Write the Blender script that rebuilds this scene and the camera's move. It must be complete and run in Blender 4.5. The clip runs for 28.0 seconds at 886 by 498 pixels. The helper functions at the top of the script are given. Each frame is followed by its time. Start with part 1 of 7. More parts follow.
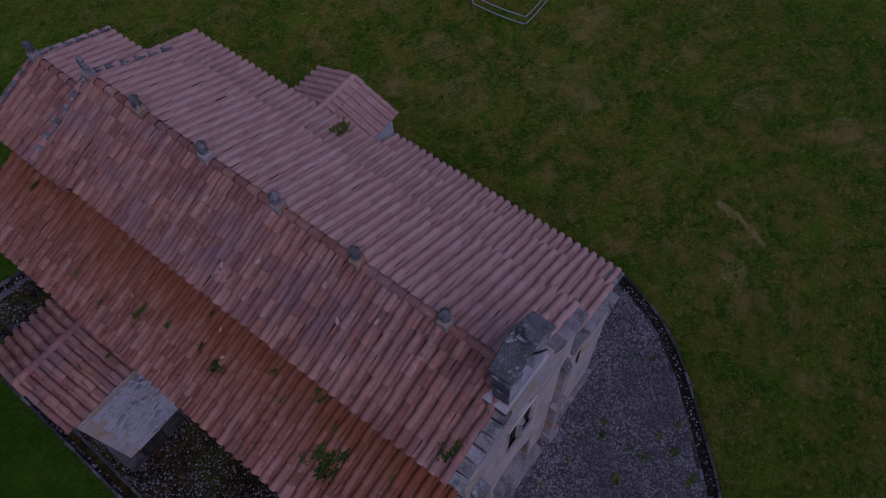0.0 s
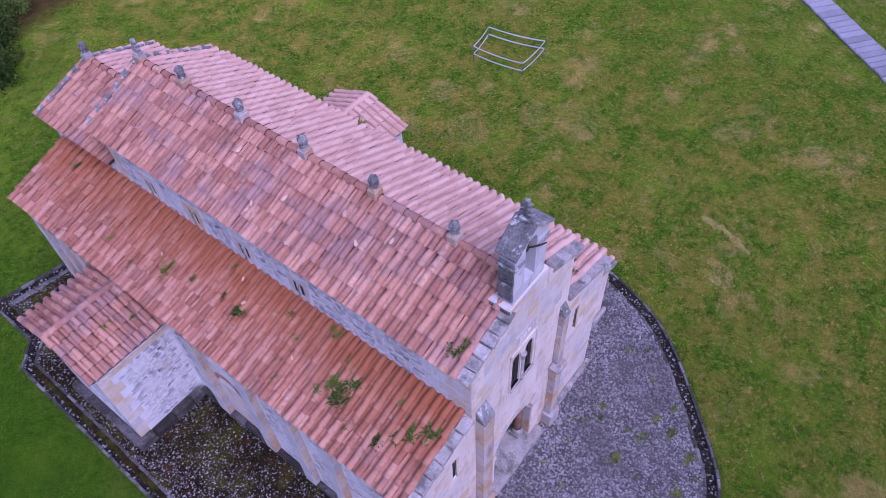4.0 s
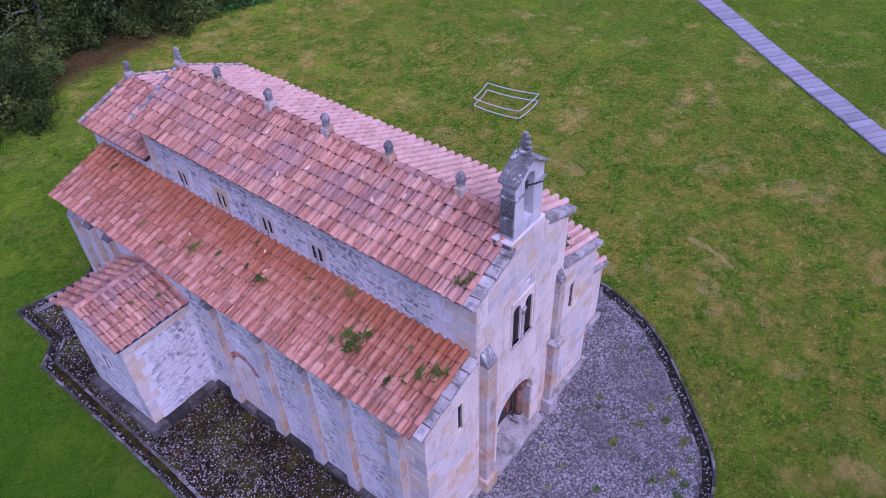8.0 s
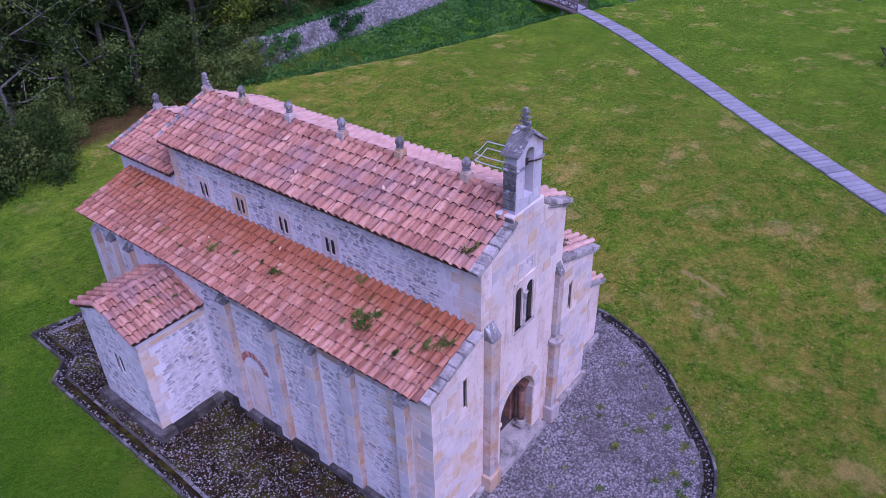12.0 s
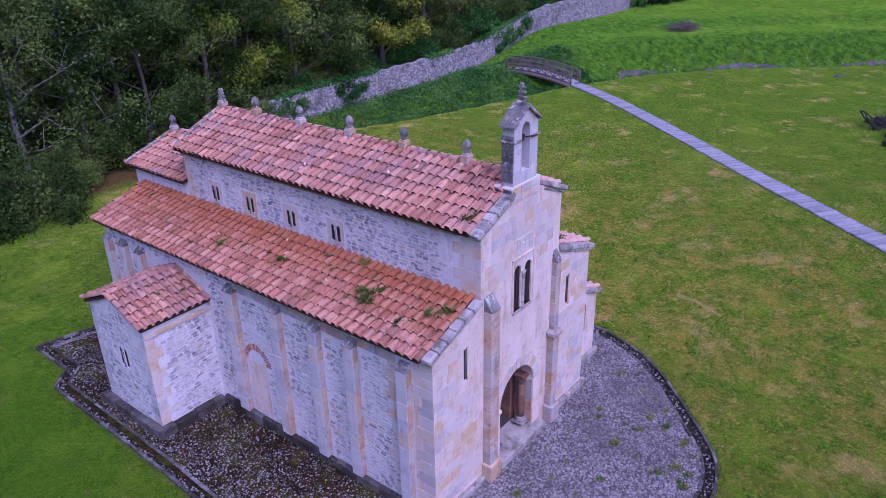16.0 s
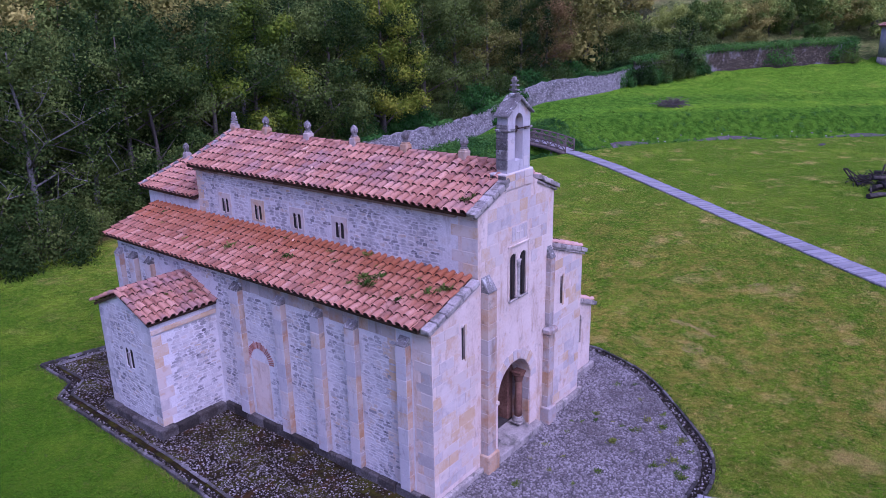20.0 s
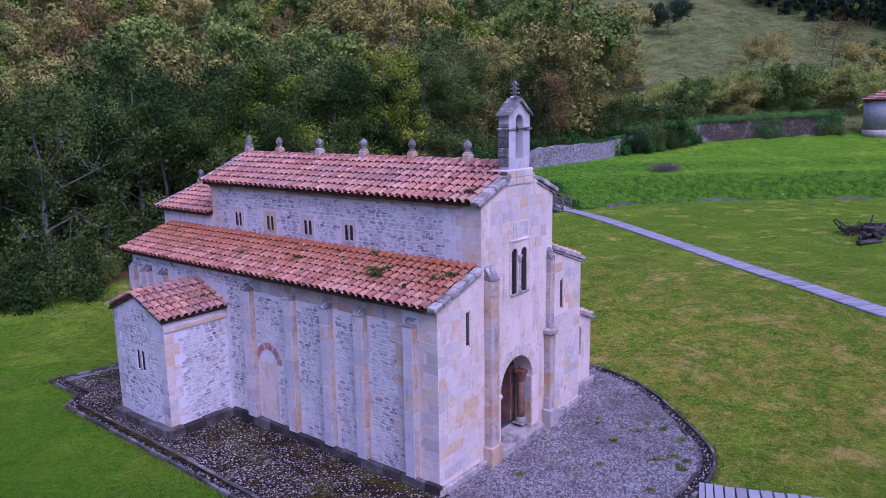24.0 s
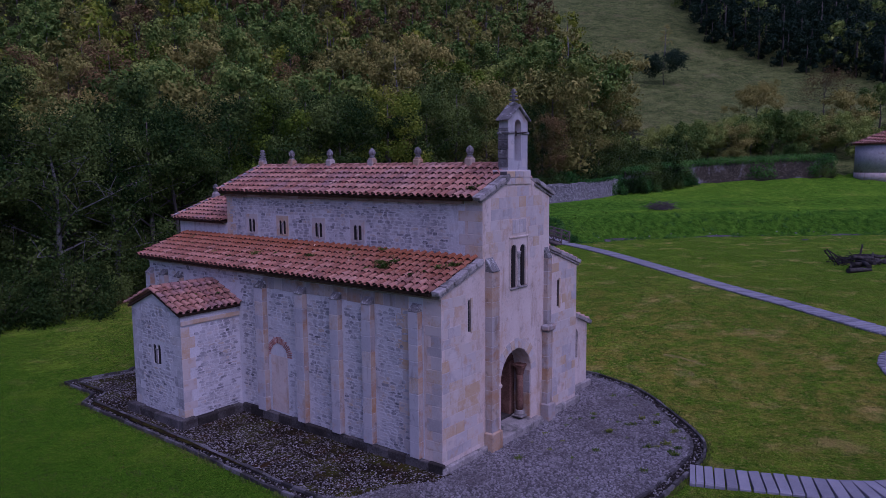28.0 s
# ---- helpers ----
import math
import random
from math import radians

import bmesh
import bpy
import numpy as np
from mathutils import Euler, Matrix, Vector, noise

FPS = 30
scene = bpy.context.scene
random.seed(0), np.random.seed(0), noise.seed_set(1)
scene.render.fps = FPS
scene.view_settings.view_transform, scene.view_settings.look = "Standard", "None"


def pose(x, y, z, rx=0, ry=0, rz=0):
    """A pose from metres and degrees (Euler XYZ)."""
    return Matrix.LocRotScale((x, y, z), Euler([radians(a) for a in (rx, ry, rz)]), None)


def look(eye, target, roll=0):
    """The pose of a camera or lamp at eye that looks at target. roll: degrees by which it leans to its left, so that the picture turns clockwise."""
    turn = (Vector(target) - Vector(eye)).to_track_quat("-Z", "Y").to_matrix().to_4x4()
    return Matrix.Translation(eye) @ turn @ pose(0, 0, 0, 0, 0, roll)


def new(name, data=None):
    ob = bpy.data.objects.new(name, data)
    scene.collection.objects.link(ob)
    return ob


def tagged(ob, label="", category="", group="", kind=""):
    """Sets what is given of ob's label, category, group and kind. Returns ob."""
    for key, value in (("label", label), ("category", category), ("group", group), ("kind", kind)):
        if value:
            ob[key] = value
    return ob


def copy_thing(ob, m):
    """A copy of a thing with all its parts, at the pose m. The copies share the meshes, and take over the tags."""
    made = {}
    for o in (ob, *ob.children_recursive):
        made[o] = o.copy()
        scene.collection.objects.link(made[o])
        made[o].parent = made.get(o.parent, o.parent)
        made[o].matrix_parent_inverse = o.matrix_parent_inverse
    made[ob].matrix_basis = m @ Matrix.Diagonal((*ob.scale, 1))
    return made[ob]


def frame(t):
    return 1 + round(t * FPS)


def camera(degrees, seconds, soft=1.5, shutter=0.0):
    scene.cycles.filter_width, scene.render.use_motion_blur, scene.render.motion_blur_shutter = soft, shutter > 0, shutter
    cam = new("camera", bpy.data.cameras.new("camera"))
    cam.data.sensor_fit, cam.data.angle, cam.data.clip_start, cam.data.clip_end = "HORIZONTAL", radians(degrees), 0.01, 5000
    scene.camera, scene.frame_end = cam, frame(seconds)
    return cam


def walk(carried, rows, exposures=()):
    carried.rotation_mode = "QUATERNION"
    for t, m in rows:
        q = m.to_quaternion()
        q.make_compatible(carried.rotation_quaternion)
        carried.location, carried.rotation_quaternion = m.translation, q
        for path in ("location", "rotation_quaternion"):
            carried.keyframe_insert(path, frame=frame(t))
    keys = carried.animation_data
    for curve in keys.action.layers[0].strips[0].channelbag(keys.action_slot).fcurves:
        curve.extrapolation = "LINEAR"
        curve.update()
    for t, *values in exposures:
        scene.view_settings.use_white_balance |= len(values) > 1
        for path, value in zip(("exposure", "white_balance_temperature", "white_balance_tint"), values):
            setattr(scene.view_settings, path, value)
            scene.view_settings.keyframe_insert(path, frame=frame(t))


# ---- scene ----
cam = camera(62.9, 28.0, soft=0.5)
PATH = [
    (0.0, -0.011, -2.051, 23.095, -47.38, -60.91, -5.67),
    (0.5, -0.591, -2.450, 22.965, -47.67, -59.59, -5.44),
    (1.0, -1.138, -2.814, 22.827, -47.96, -58.21, -5.16),
    (1.5, -1.650, -3.148, 22.687, -48.24, -56.95, -4.81),
    (2.0, -2.128, -3.460, 22.550, -48.53, -55.75, -4.41),
    (2.5, -2.584, -3.759, 22.417, -48.82, -54.55, -4.13),
    (3.0, -3.026, -4.052, 22.285, -48.99, -53.34, -3.84),
    (3.5, -3.455, -4.337, 22.153, -49.16, -52.20, -3.61),
    (4.5, -4.296, -4.883, 21.867, -49.50, -49.96, -3.32),
    (5.5, -5.170, -5.438, 21.529, -49.90, -47.61, -2.98),
    (6.0, -5.611, -5.727, 21.353, -50.08, -46.52, -2.81),
    (6.5, -6.056, -6.026, 21.175, -50.19, -45.38, -2.64),
    (7.0, -6.503, -6.334, 20.998, -50.25, -44.29, -2.52),
    (7.5, -6.940, -6.636, 20.811, -50.31, -43.14, -2.41),
    (8.0, -7.359, -6.922, 20.610, -50.42, -42.00, -2.35),
    (8.5, -7.762, -7.190, 20.397, -50.48, -40.85, -2.23),
    (9.0, -8.145, -7.440, 20.175, -50.59, -39.71, -2.12),
    (9.5, -8.500, -7.669, 19.949, -50.65, -38.62, -2.06),
    (10.0, -8.823, -7.877, 19.723, -50.76, -37.47, -1.95),
    (10.5, -9.126, -8.071, 19.482, -50.82, -36.38, -1.89),
    (11.0, -9.426, -8.261, 19.217, -50.88, -35.29, -1.83),
    (11.5, -9.725, -8.448, 18.933, -50.94, -34.21, -1.72),
    (12.0, -10.018, -8.630, 18.630, -51.05, -33.12, -1.66),
    (12.5, -10.304, -8.807, 18.312, -51.11, -32.03, -1.55),
    (13.5, -10.823, -9.152, 17.675, -51.22, -30.08, -1.43),
    (14.5, -11.320, -9.506, 17.022, -51.28, -28.13, -1.38),
    (15.0, -11.567, -9.686, 16.684, -51.34, -27.10, -1.32),
    (15.5, -11.810, -9.870, 16.338, -51.39, -26.07, -1.26),
    (16.0, -12.049, -10.057, 15.994, -51.39, -25.10, -1.20),
    (16.5, -12.282, -10.244, 15.657, -51.45, -24.12, -1.20),
    (17.0, -12.510, -10.427, 15.325, -51.45, -23.15, -1.20),
    (17.5, -12.734, -10.604, 14.994, -51.51, -22.17, -1.15),
    (18.0, -12.953, -10.777, 14.666, -51.51, -21.26, -1.15),
    (18.5, -13.164, -10.941, 14.340, -51.57, -20.28, -1.15),
    (19.0, -13.363, -11.093, 14.017, -51.57, -19.37, -1.09),
    (19.5, -13.552, -11.232, 13.697, -51.57, -18.39, -1.09),
    (20.0, -13.739, -11.361, 13.381, -51.57, -17.48, -1.09),
    (20.5, -13.928, -11.485, 13.067, -51.62, -16.56, -1.09),
    (21.0, -14.119, -11.603, 12.757, -51.68, -15.64, -1.09),
    (21.5, -14.313, -11.715, 12.448, -51.68, -14.73, -1.03),
    (22.5, -14.700, -11.925, 11.812, -51.74, -12.89, -1.03),
    (23.5, -15.072, -12.138, 11.195, -51.74, -11.40, -0.92),
    (24.0, -15.255, -12.247, 10.925, -51.80, -10.77, -0.86),
    (24.5, -15.440, -12.357, 10.679, -51.80, -10.26, -0.80),
    (25.0, -15.627, -12.467, 10.456, -51.80, -9.80, -0.74),
    (25.5, -15.817, -12.578, 10.258, -51.85, -9.34, -0.74),
    (26.0, -16.010, -12.692, 10.081, -51.85, -8.88, -0.74),
    (26.5, -16.203, -12.812, 9.916, -51.91, -8.42, -0.74),
    (27.0, -16.388, -12.940, 9.748, -51.91, -7.91, -0.69),
    (27.5, -16.563, -13.078, 9.565, -51.91, -7.33, -0.63),
    (28.0, -16.726, -13.226, 9.358, -51.85, -6.76, -0.52),
]
# fade in and out of the clip, and its cool violet white balance
KELVIN = 4830.0
TINT = [(0.0, 41.0), (3.0, 49.0), (9.0, 53.0), (16.0, 56.5)]
FADE = [(0.0, -2.28), (0.5, -1.6), (1.0, -0.92), (1.5, -0.5), (2.0, -0.25), (2.5, -0.1), (3.0, 0.0), (9.0, 0.0), (16.0, 0.0), (26.0, 0.0), (26.5, -0.2), (27.0, -0.48), (27.5, -0.85), (28.0, -1.25)]
BASE_STOPS = 0.22
walk(cam, [(t, pose(x, y, z, 90 + pitch, 0, yaw) @ pose(0, 0, 0, 0, 0, roll)) for t, x, y, z, yaw, pitch, roll in PATH],
     [(t, BASE_STOPS + s, KELVIN, float(np.interp(t, *zip(*TINT)))) for t, s in FADE])

# ---- world and sun: an overcast autumn day ----
SUN_ELEV, SUN_AZ = 56.0, 205.0
world = bpy.data.worlds.new("overcast_sky")
scene.world = world
world.use_nodes = True
wn = world.node_tree
bg = wn.nodes["Background"]
sky = wn.nodes.new("ShaderNodeTexSky")
sky.sky_type = "NISHITA"
sky.sun_disc = False
sky.sun_elevation = radians(SUN_ELEV)
sky.sun_rotation = radians(SUN_AZ)
sky.dust_density = 4.0
sky.air_density = 1.0
wn.links.new(sky.outputs[0], bg.inputs[0])
bg.inputs[1].default_value = 0.15
lamp = bpy.data.lights.new("sun", "SUN")
lamp.energy, lamp.angle, lamp.color = 1.5, radians(50), (1.0, 0.96, 0.9)
sun = new("sun", lamp)
az = radians(SUN_AZ)
sun_dir = Vector((math.sin(az) * math.cos(radians(SUN_ELEV)), math.cos(az) * math.cos(radians(SUN_ELEV)), math.sin(radians(SUN_ELEV))))
sun.matrix_world = look(sun_dir * 120, (0, 0, 0))


# ---- materials ----
def mat(name, ramp, scale=1.5, fine=18.0, fine_mix=0.35, rough=0.9, bump=0.4, dist=0.02, vary=0.0, hue=0.0, island=False, blotch=None, metal=0.0, spec=0.3, relief=0.0, band=None):
    """A rough natural surface: a ramp over a coarse noise, a fine grain over it, blotches with a shape of their own, and relief."""
    m = bpy.data.materials.new(name)
    m.use_nodes = True
    nt = m.node_tree
    n, l = nt.nodes, nt.links
    b = n["Principled BSDF"]
    b.inputs["Roughness"].default_value = rough
    b.inputs["Metallic"].default_value = metal
    b.inputs["Specular IOR Level"].default_value = spec
    geo = n.new("ShaderNodeNewGeometry")
    co = n.new("ShaderNodeTexNoise")
    co.inputs["Scale"].default_value, co.inputs["Detail"].default_value, co.inputs["Roughness"].default_value = scale, 6, 0.6
    l.new(geo.outputs["Position"], co.inputs["Vector"])
    fi = n.new("ShaderNodeTexNoise")
    fi.inputs["Scale"].default_value, fi.inputs["Detail"].default_value = fine, 5
    l.new(geo.outputs["Position"], fi.inputs["Vector"])
    f = n.new("ShaderNodeMix")
    f.inputs[0].default_value = fine_mix
    l.new(co.outputs["Fac"], f.inputs[2])
    l.new(fi.outputs["Fac"], f.inputs[3])
    src = f.outputs[0]
    if vary:
        rnd = geo.outputs["Random Per Island"] if island else n.new("ShaderNodeObjectInfo").outputs["Random"]
        mr = n.new("ShaderNodeMapRange")
        mr.inputs[3].default_value, mr.inputs[4].default_value = -vary, vary
        l.new(rnd, mr.inputs[0])
        ad = n.new("ShaderNodeMath")
        l.new(src, ad.inputs[0])
        l.new(mr.outputs[0], ad.inputs[1])
        src = ad.outputs[0]
    cr = n.new("ShaderNodeValToRGB")
    e = cr.color_ramp.elements
    for i, (p, c) in enumerate(ramp):
        el = e[i] if i < 2 else e.new(p)
        el.position, el.color = p, (*c, 1)
    l.new(src, cr.inputs[0])
    col = cr.outputs[0]
    for bl in blotch or []:
        bn = n.new("ShaderNodeTexNoise")
        bn.inputs["Scale"].default_value, bn.inputs["Detail"].default_value, bn.inputs["Roughness"].default_value = bl[1], 7, 0.65
        mp = n.new("ShaderNodeMapping")
        mp.inputs["Location"].default_value = (bl[1] * 3.1, bl[2] * 7, bl[3] * 5)
        mp.inputs["Scale"].default_value[2] = bl[5] if len(bl) > 5 else 1.0
        l.new(geo.outputs["Position"], mp.inputs[0])
        l.new(mp.outputs[0], bn.inputs["Vector"])
        rr = n.new("ShaderNodeMapRange")
        rr.inputs[1].default_value, rr.inputs[2].default_value, rr.inputs[4].default_value = bl[2], bl[3], bl[4]
        l.new(bn.outputs["Fac"], rr.inputs[0])
        mx = n.new("ShaderNodeMix")
        mx.data_type = "RGBA"
        l.new(rr.outputs[0], mx.inputs[0])
        l.new(col, mx.inputs[6])
        mx.inputs[7].default_value = (*bl[0], 1)
        col = mx.outputs[2]
    if band:
        # a belt of lichen with a ragged edge: colour, from and to along x, strength
        sep, bn, wob, rr, mx = (n.new(k) for k in ("ShaderNodeSeparateXYZ", "ShaderNodeTexNoise", "ShaderNodeMath", "ShaderNodeMapRange", "ShaderNodeMix"))
        l.new(geo.outputs["Position"], sep.inputs[0])
        l.new(geo.outputs["Position"], bn.inputs["Vector"])
        bn.inputs["Scale"].default_value, bn.inputs["Detail"].default_value, bn.inputs["Roughness"].default_value = 1.3, 8, 0.7
        wob.operation, wob.inputs[1].default_value = "MULTIPLY_ADD", 3.4
        l.new(bn.outputs["Fac"], wob.inputs[0])
        l.new(sep.outputs[0], wob.inputs[2])
        rr.inputs[1].default_value, rr.inputs[2].default_value, rr.inputs[4].default_value = band[1] + 1.7, band[2] + 1.7, band[3]
        l.new(wob.outputs[0], rr.inputs[0])
        mx.data_type = "RGBA"
        l.new(rr.outputs[0], mx.inputs[0])
        l.new(col, mx.inputs[6])
        mx.inputs[7].default_value = (*band[0], 1)
        col = mx.outputs[2]
    l.new(col, b.inputs["Base Color"])
    bp = n.new("ShaderNodeBump")
    bp.inputs["Strength"].default_value, bp.inputs["Distance"].default_value = bump, dist
    l.new(f.outputs[0] if not relief else fi.outputs["Fac"], bp.inputs["Height"])
    l.new(bp.outputs[0], b.inputs["Normal"])
    return m


def foliage(name, ramp, island=True, rough=0.7):
    """Leaves: a tone for each leaf, a tone for each plant, and light through the blade."""
    m = bpy.data.materials.new(name)
    m.use_nodes = True
    n, l = m.node_tree.nodes, m.node_tree.links
    b = n["Principled BSDF"]
    b.inputs["Roughness"].default_value = rough
    b.inputs["Specular IOR Level"].default_value = 0.06
    geo, inf = n.new("ShaderNodeNewGeometry"), n.new("ShaderNodeObjectInfo")
    no = n.new("ShaderNodeTexNoise")
    no.inputs["Scale"].default_value = 0.35
    l.new(geo.outputs["Position"], no.inputs["Vector"])
    a = n.new("ShaderNodeMath")
    a.operation = "MULTIPLY_ADD"
    a.inputs[1].default_value = 0.2
    l.new(geo.outputs["Random Per Island"], a.inputs[0])
    cl = n.new("ShaderNodeTexNoise")
    cl.inputs["Scale"].default_value, cl.inputs["Detail"].default_value = 1.1, 3
    l.new(geo.outputs["Position"], cl.inputs["Vector"])
    ac = n.new("ShaderNodeMath")
    ac.operation = "MULTIPLY_ADD"
    ac.inputs[1].default_value = 0.35
    l.new(cl.outputs["Fac"], ac.inputs[0])
    l.new(no.outputs["Fac"], ac.inputs[2])
    l.new(ac.outputs[0], a.inputs[2])
    o = n.new("ShaderNodeMath")
    o.operation = "MULTIPLY_ADD"
    o.inputs[1].default_value = 0.35
    l.new(inf.outputs["Random"], o.inputs[0])
    l.new(a.outputs[0], o.inputs[2])
    s = n.new("ShaderNodeMath")
    s.operation = "SUBTRACT"
    s.inputs[1].default_value = 0.43
    l.new(o.outputs[0], s.inputs[0])
    cr = n.new("ShaderNodeValToRGB")
    e = cr.color_ramp.elements
    for i, (p, c) in enumerate(ramp):
        el = e[i] if i < 2 else e.new(p)
        el.position, el.color = p, (*c, 1)
    l.new(s.outputs[0], cr.inputs[0])
    l.new(cr.outputs[0], b.inputs["Base Color"])
    tr = n.new("ShaderNodeBsdfTranslucent")
    l.new(cr.outputs[0], tr.inputs[0])
    mx = n.new("ShaderNodeMixShader")
    mx.inputs[0].default_value = 0.1
    l.new(b.outputs[0], mx.inputs[1])
    l.new(tr.outputs[0], mx.inputs[2])
    l.new(mx.outputs[0], n["Material Output"].inputs[0])
    return m


def turf(name, dark, mid, light, dry, dryness, patch=0.3, clump=4.0, sunny=None, rank=None, litter_shade=None):
    """Grass seen from above: broad patches, clumps of a hand's width and blades, with dry spots of their own shape."""
    m = bpy.data.materials.new(name)
    m.use_nodes = True
    n, l = m.node_tree.nodes, m.node_tree.links
    b = n["Principled BSDF"]
    b.inputs["Roughness"].default_value = 0.95
    b.inputs["Specular IOR Level"].default_value = 0.03
    b.inputs["Sheen Weight"].default_value, b.inputs["Sheen Roughness"].default_value = 1.0, 0.4
    geo = n.new("ShaderNodeNewGeometry")

    def noise_at(scale, detail=4.0, rough=0.6, warp=0.0):
        k = n.new("ShaderNodeTexNoise")
        k.inputs["Scale"].default_value, k.inputs["Detail"].default_value, k.inputs["Roughness"].default_value, k.inputs["Distortion"].default_value = scale, detail, rough, warp
        l.new(geo.outputs["Position"], k.inputs["Vector"])
        return k.outputs["Fac"]

    def blend(fac, a, c):
        x = n.new("ShaderNodeMix")
        x.data_type = "RGBA"
        if isinstance(fac, float):
            x.inputs[0].default_value = fac
        else:
            l.new(fac, x.inputs[0])
        for sock, v in ((6, a), (7, c)):
            if isinstance(v, tuple):
                x.inputs[sock].default_value = (*v, 1)
            else:
                l.new(v, x.inputs[sock])
        return x.outputs[2]

    def step(fac, lo, hi, to=1.0):
        r = n.new("ShaderNodeMapRange")
        r.inputs[1].default_value, r.inputs[2].default_value, r.inputs[4].default_value = lo, hi, to
        l.new(fac, r.inputs[0])
        return r.outputs[0]

    clumps, blades, wide = noise_at(clump, 8, 0.75), noise_at(clump * 6, 5, 0.8), noise_at(patch, 8, 0.7)
    col = blend(step(clumps, 0.38, 0.6), dark, mid)
    col = blend(step(noise_at(clump * 0.22, 8, 0.75, 0.5), 0.52, 0.66, 0.6), col, dark)
    col = blend(step(blades, 0.5, 0.7, 0.9), col, light)
    col = blend(step(blades, 0.47, 0.3, 0.85), col, dark)
    col = blend(step(wide, 0.5, 0.68, 0.45), col, light)
    if sunny:
        # the southern side dries out first
        sep = n.new("ShaderNodeSeparateXYZ")
        l.new(geo.outputs["Position"], sep.inputs[0])
        mul = n.new("ShaderNodeMath")
        mul.operation = "MULTIPLY"
        l.new(step(noise_at(patch * 3.0, 10, 0.8), 0.45, 0.6, 0.8), mul.inputs[0])
        l.new(step(sep.outputs[0], 2.0, 15.0), mul.inputs[1])
        mul2 = n.new("ShaderNodeMath")
        mul2.operation = "MULTIPLY"
        l.new(mul.outputs[0], mul2.inputs[0])
        l.new(step(sep.outputs[0], 44.0, 22.0), mul2.inputs[1])
        col = blend(mul2.outputs[0], col, sunny)
    if sunny:
        # the far southern lawn turns a darker green, the damp northern side stays lush
        col = blend(step(sep.outputs[0], 17.0, 32.0, 0.3), col, (0.026, 0.066, 0.001))
        col = blend(step(sep.outputs[0], 1.0, -6.0, 0.7), col, blend(step(blades, 0.42, 0.62), (0.012, 0.043, 0.001), (0.043, 0.105, 0.002)))
    for amount in (step(noise_at(patch * 1.3, 9, 0.72), 0.55, 0.7, dryness), step(noise_at(clump * 1.8, 6, 0.75), 0.55, 0.67, dryness)):
        if sunny:
            part_dry = n.new("ShaderNodeMath")
            part_dry.operation = "MULTIPLY"
            r = n.new("ShaderNodeMapRange")
            r.inputs[1].default_value, r.inputs[2].default_value, r.inputs[3].default_value, r.inputs[4].default_value = -4.0, 10.0, 0.2, 1.0
            l.new(sep.outputs[0], r.inputs[0])
            l.new(amount, part_dry.inputs[0])
            l.new(r.outputs[0], part_dry.inputs[1])
            amount = part_dry.outputs[0]
        col = blend(amount, col, dry)
    if litter_shade:
        # fallen leaves and thin grass, browned further for the shade under the wood's edge
        at = n.new("ShaderNodeAttribute")
        at.attribute_name = "litter_and_shade"
        ad = n.new("ShaderNodeMath")
        l.new(at.outputs["Fac"], ad.inputs[0])
        l.new(noise_at(0.8, 9, 0.75), ad.inputs[1])
        col = blend(step(ad.outputs[0], 0.75, 1.25), col, blend(step(blades, 0.4, 0.65), litter_shade[0], litter_shade[1]))
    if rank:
        # coarse uncut growth and the bank's shade, both as darker grass colour
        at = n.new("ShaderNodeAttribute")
        at.attribute_name = "growth_and_bank_shade"
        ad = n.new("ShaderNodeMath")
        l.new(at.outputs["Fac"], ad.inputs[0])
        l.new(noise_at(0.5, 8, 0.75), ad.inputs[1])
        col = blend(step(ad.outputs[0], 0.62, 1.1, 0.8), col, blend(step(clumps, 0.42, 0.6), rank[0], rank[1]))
    l.new(col, b.inputs["Base Color"])
    tip = n.new("ShaderNodeVectorMath")
    tip.operation = "SCALE"
    tip.inputs["Scale"].default_value = 4.2
    l.new(col, tip.inputs[0])
    l.new(tip.outputs[0], b.inputs["Sheen Tint"])
    bp = n.new("ShaderNodeBump")
    bp.inputs["Strength"].default_value, bp.inputs["Distance"].default_value = 1.0, 0.06
    l.new(blades, bp.inputs["Height"])
    bq = n.new("ShaderNodeBump")
    bq.inputs["Strength"].default_value, bq.inputs["Distance"].default_value = 0.9, 0.12
    l.new(clumps, bq.inputs["Height"])
    l.new(bp.outputs[0], bq.inputs["Normal"])
    l.new(bq.outputs[0], b.inputs["Normal"])
    return m


M_GRASS = turf("lawn", (0.009, 0.035, 0.001), (0.043, 0.092, 0.003), (0.15, 0.2, 0.011), (0.29, 0.19, 0.065), 0.6, sunny=(0.148, 0.118, 0.017), litter_shade=((0.018, 0.015, 0.005), (0.075, 0.05, 0.016)))
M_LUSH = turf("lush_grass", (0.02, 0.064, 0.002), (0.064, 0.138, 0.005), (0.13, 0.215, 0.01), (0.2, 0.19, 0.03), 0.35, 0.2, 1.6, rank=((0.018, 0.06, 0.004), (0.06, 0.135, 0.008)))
M_PASTURE = turf("dry_pasture", (0.018, 0.03, 0.006), (0.085, 0.098, 0.026), (0.155, 0.16, 0.05), (0.16, 0.125, 0.058), 0.5, 0.08, 0.35)
M_FLOOR = turf("woodland_floor", (0.012, 0.014, 0.005), (0.025, 0.03, 0.01), (0.05, 0.05, 0.018), (0.06, 0.045, 0.025), 0.5, 0.3, 2.0)
M_COURT = mat("packed_gravel", [(0.3, (0.045, 0.04, 0.038)), (0.55, (0.085, 0.078, 0.076)), (0.75, (0.14, 0.13, 0.128))], scale=0.7, fine=26, fine_mix=0.6, bump=0.8, dist=0.03, spec=0.15)
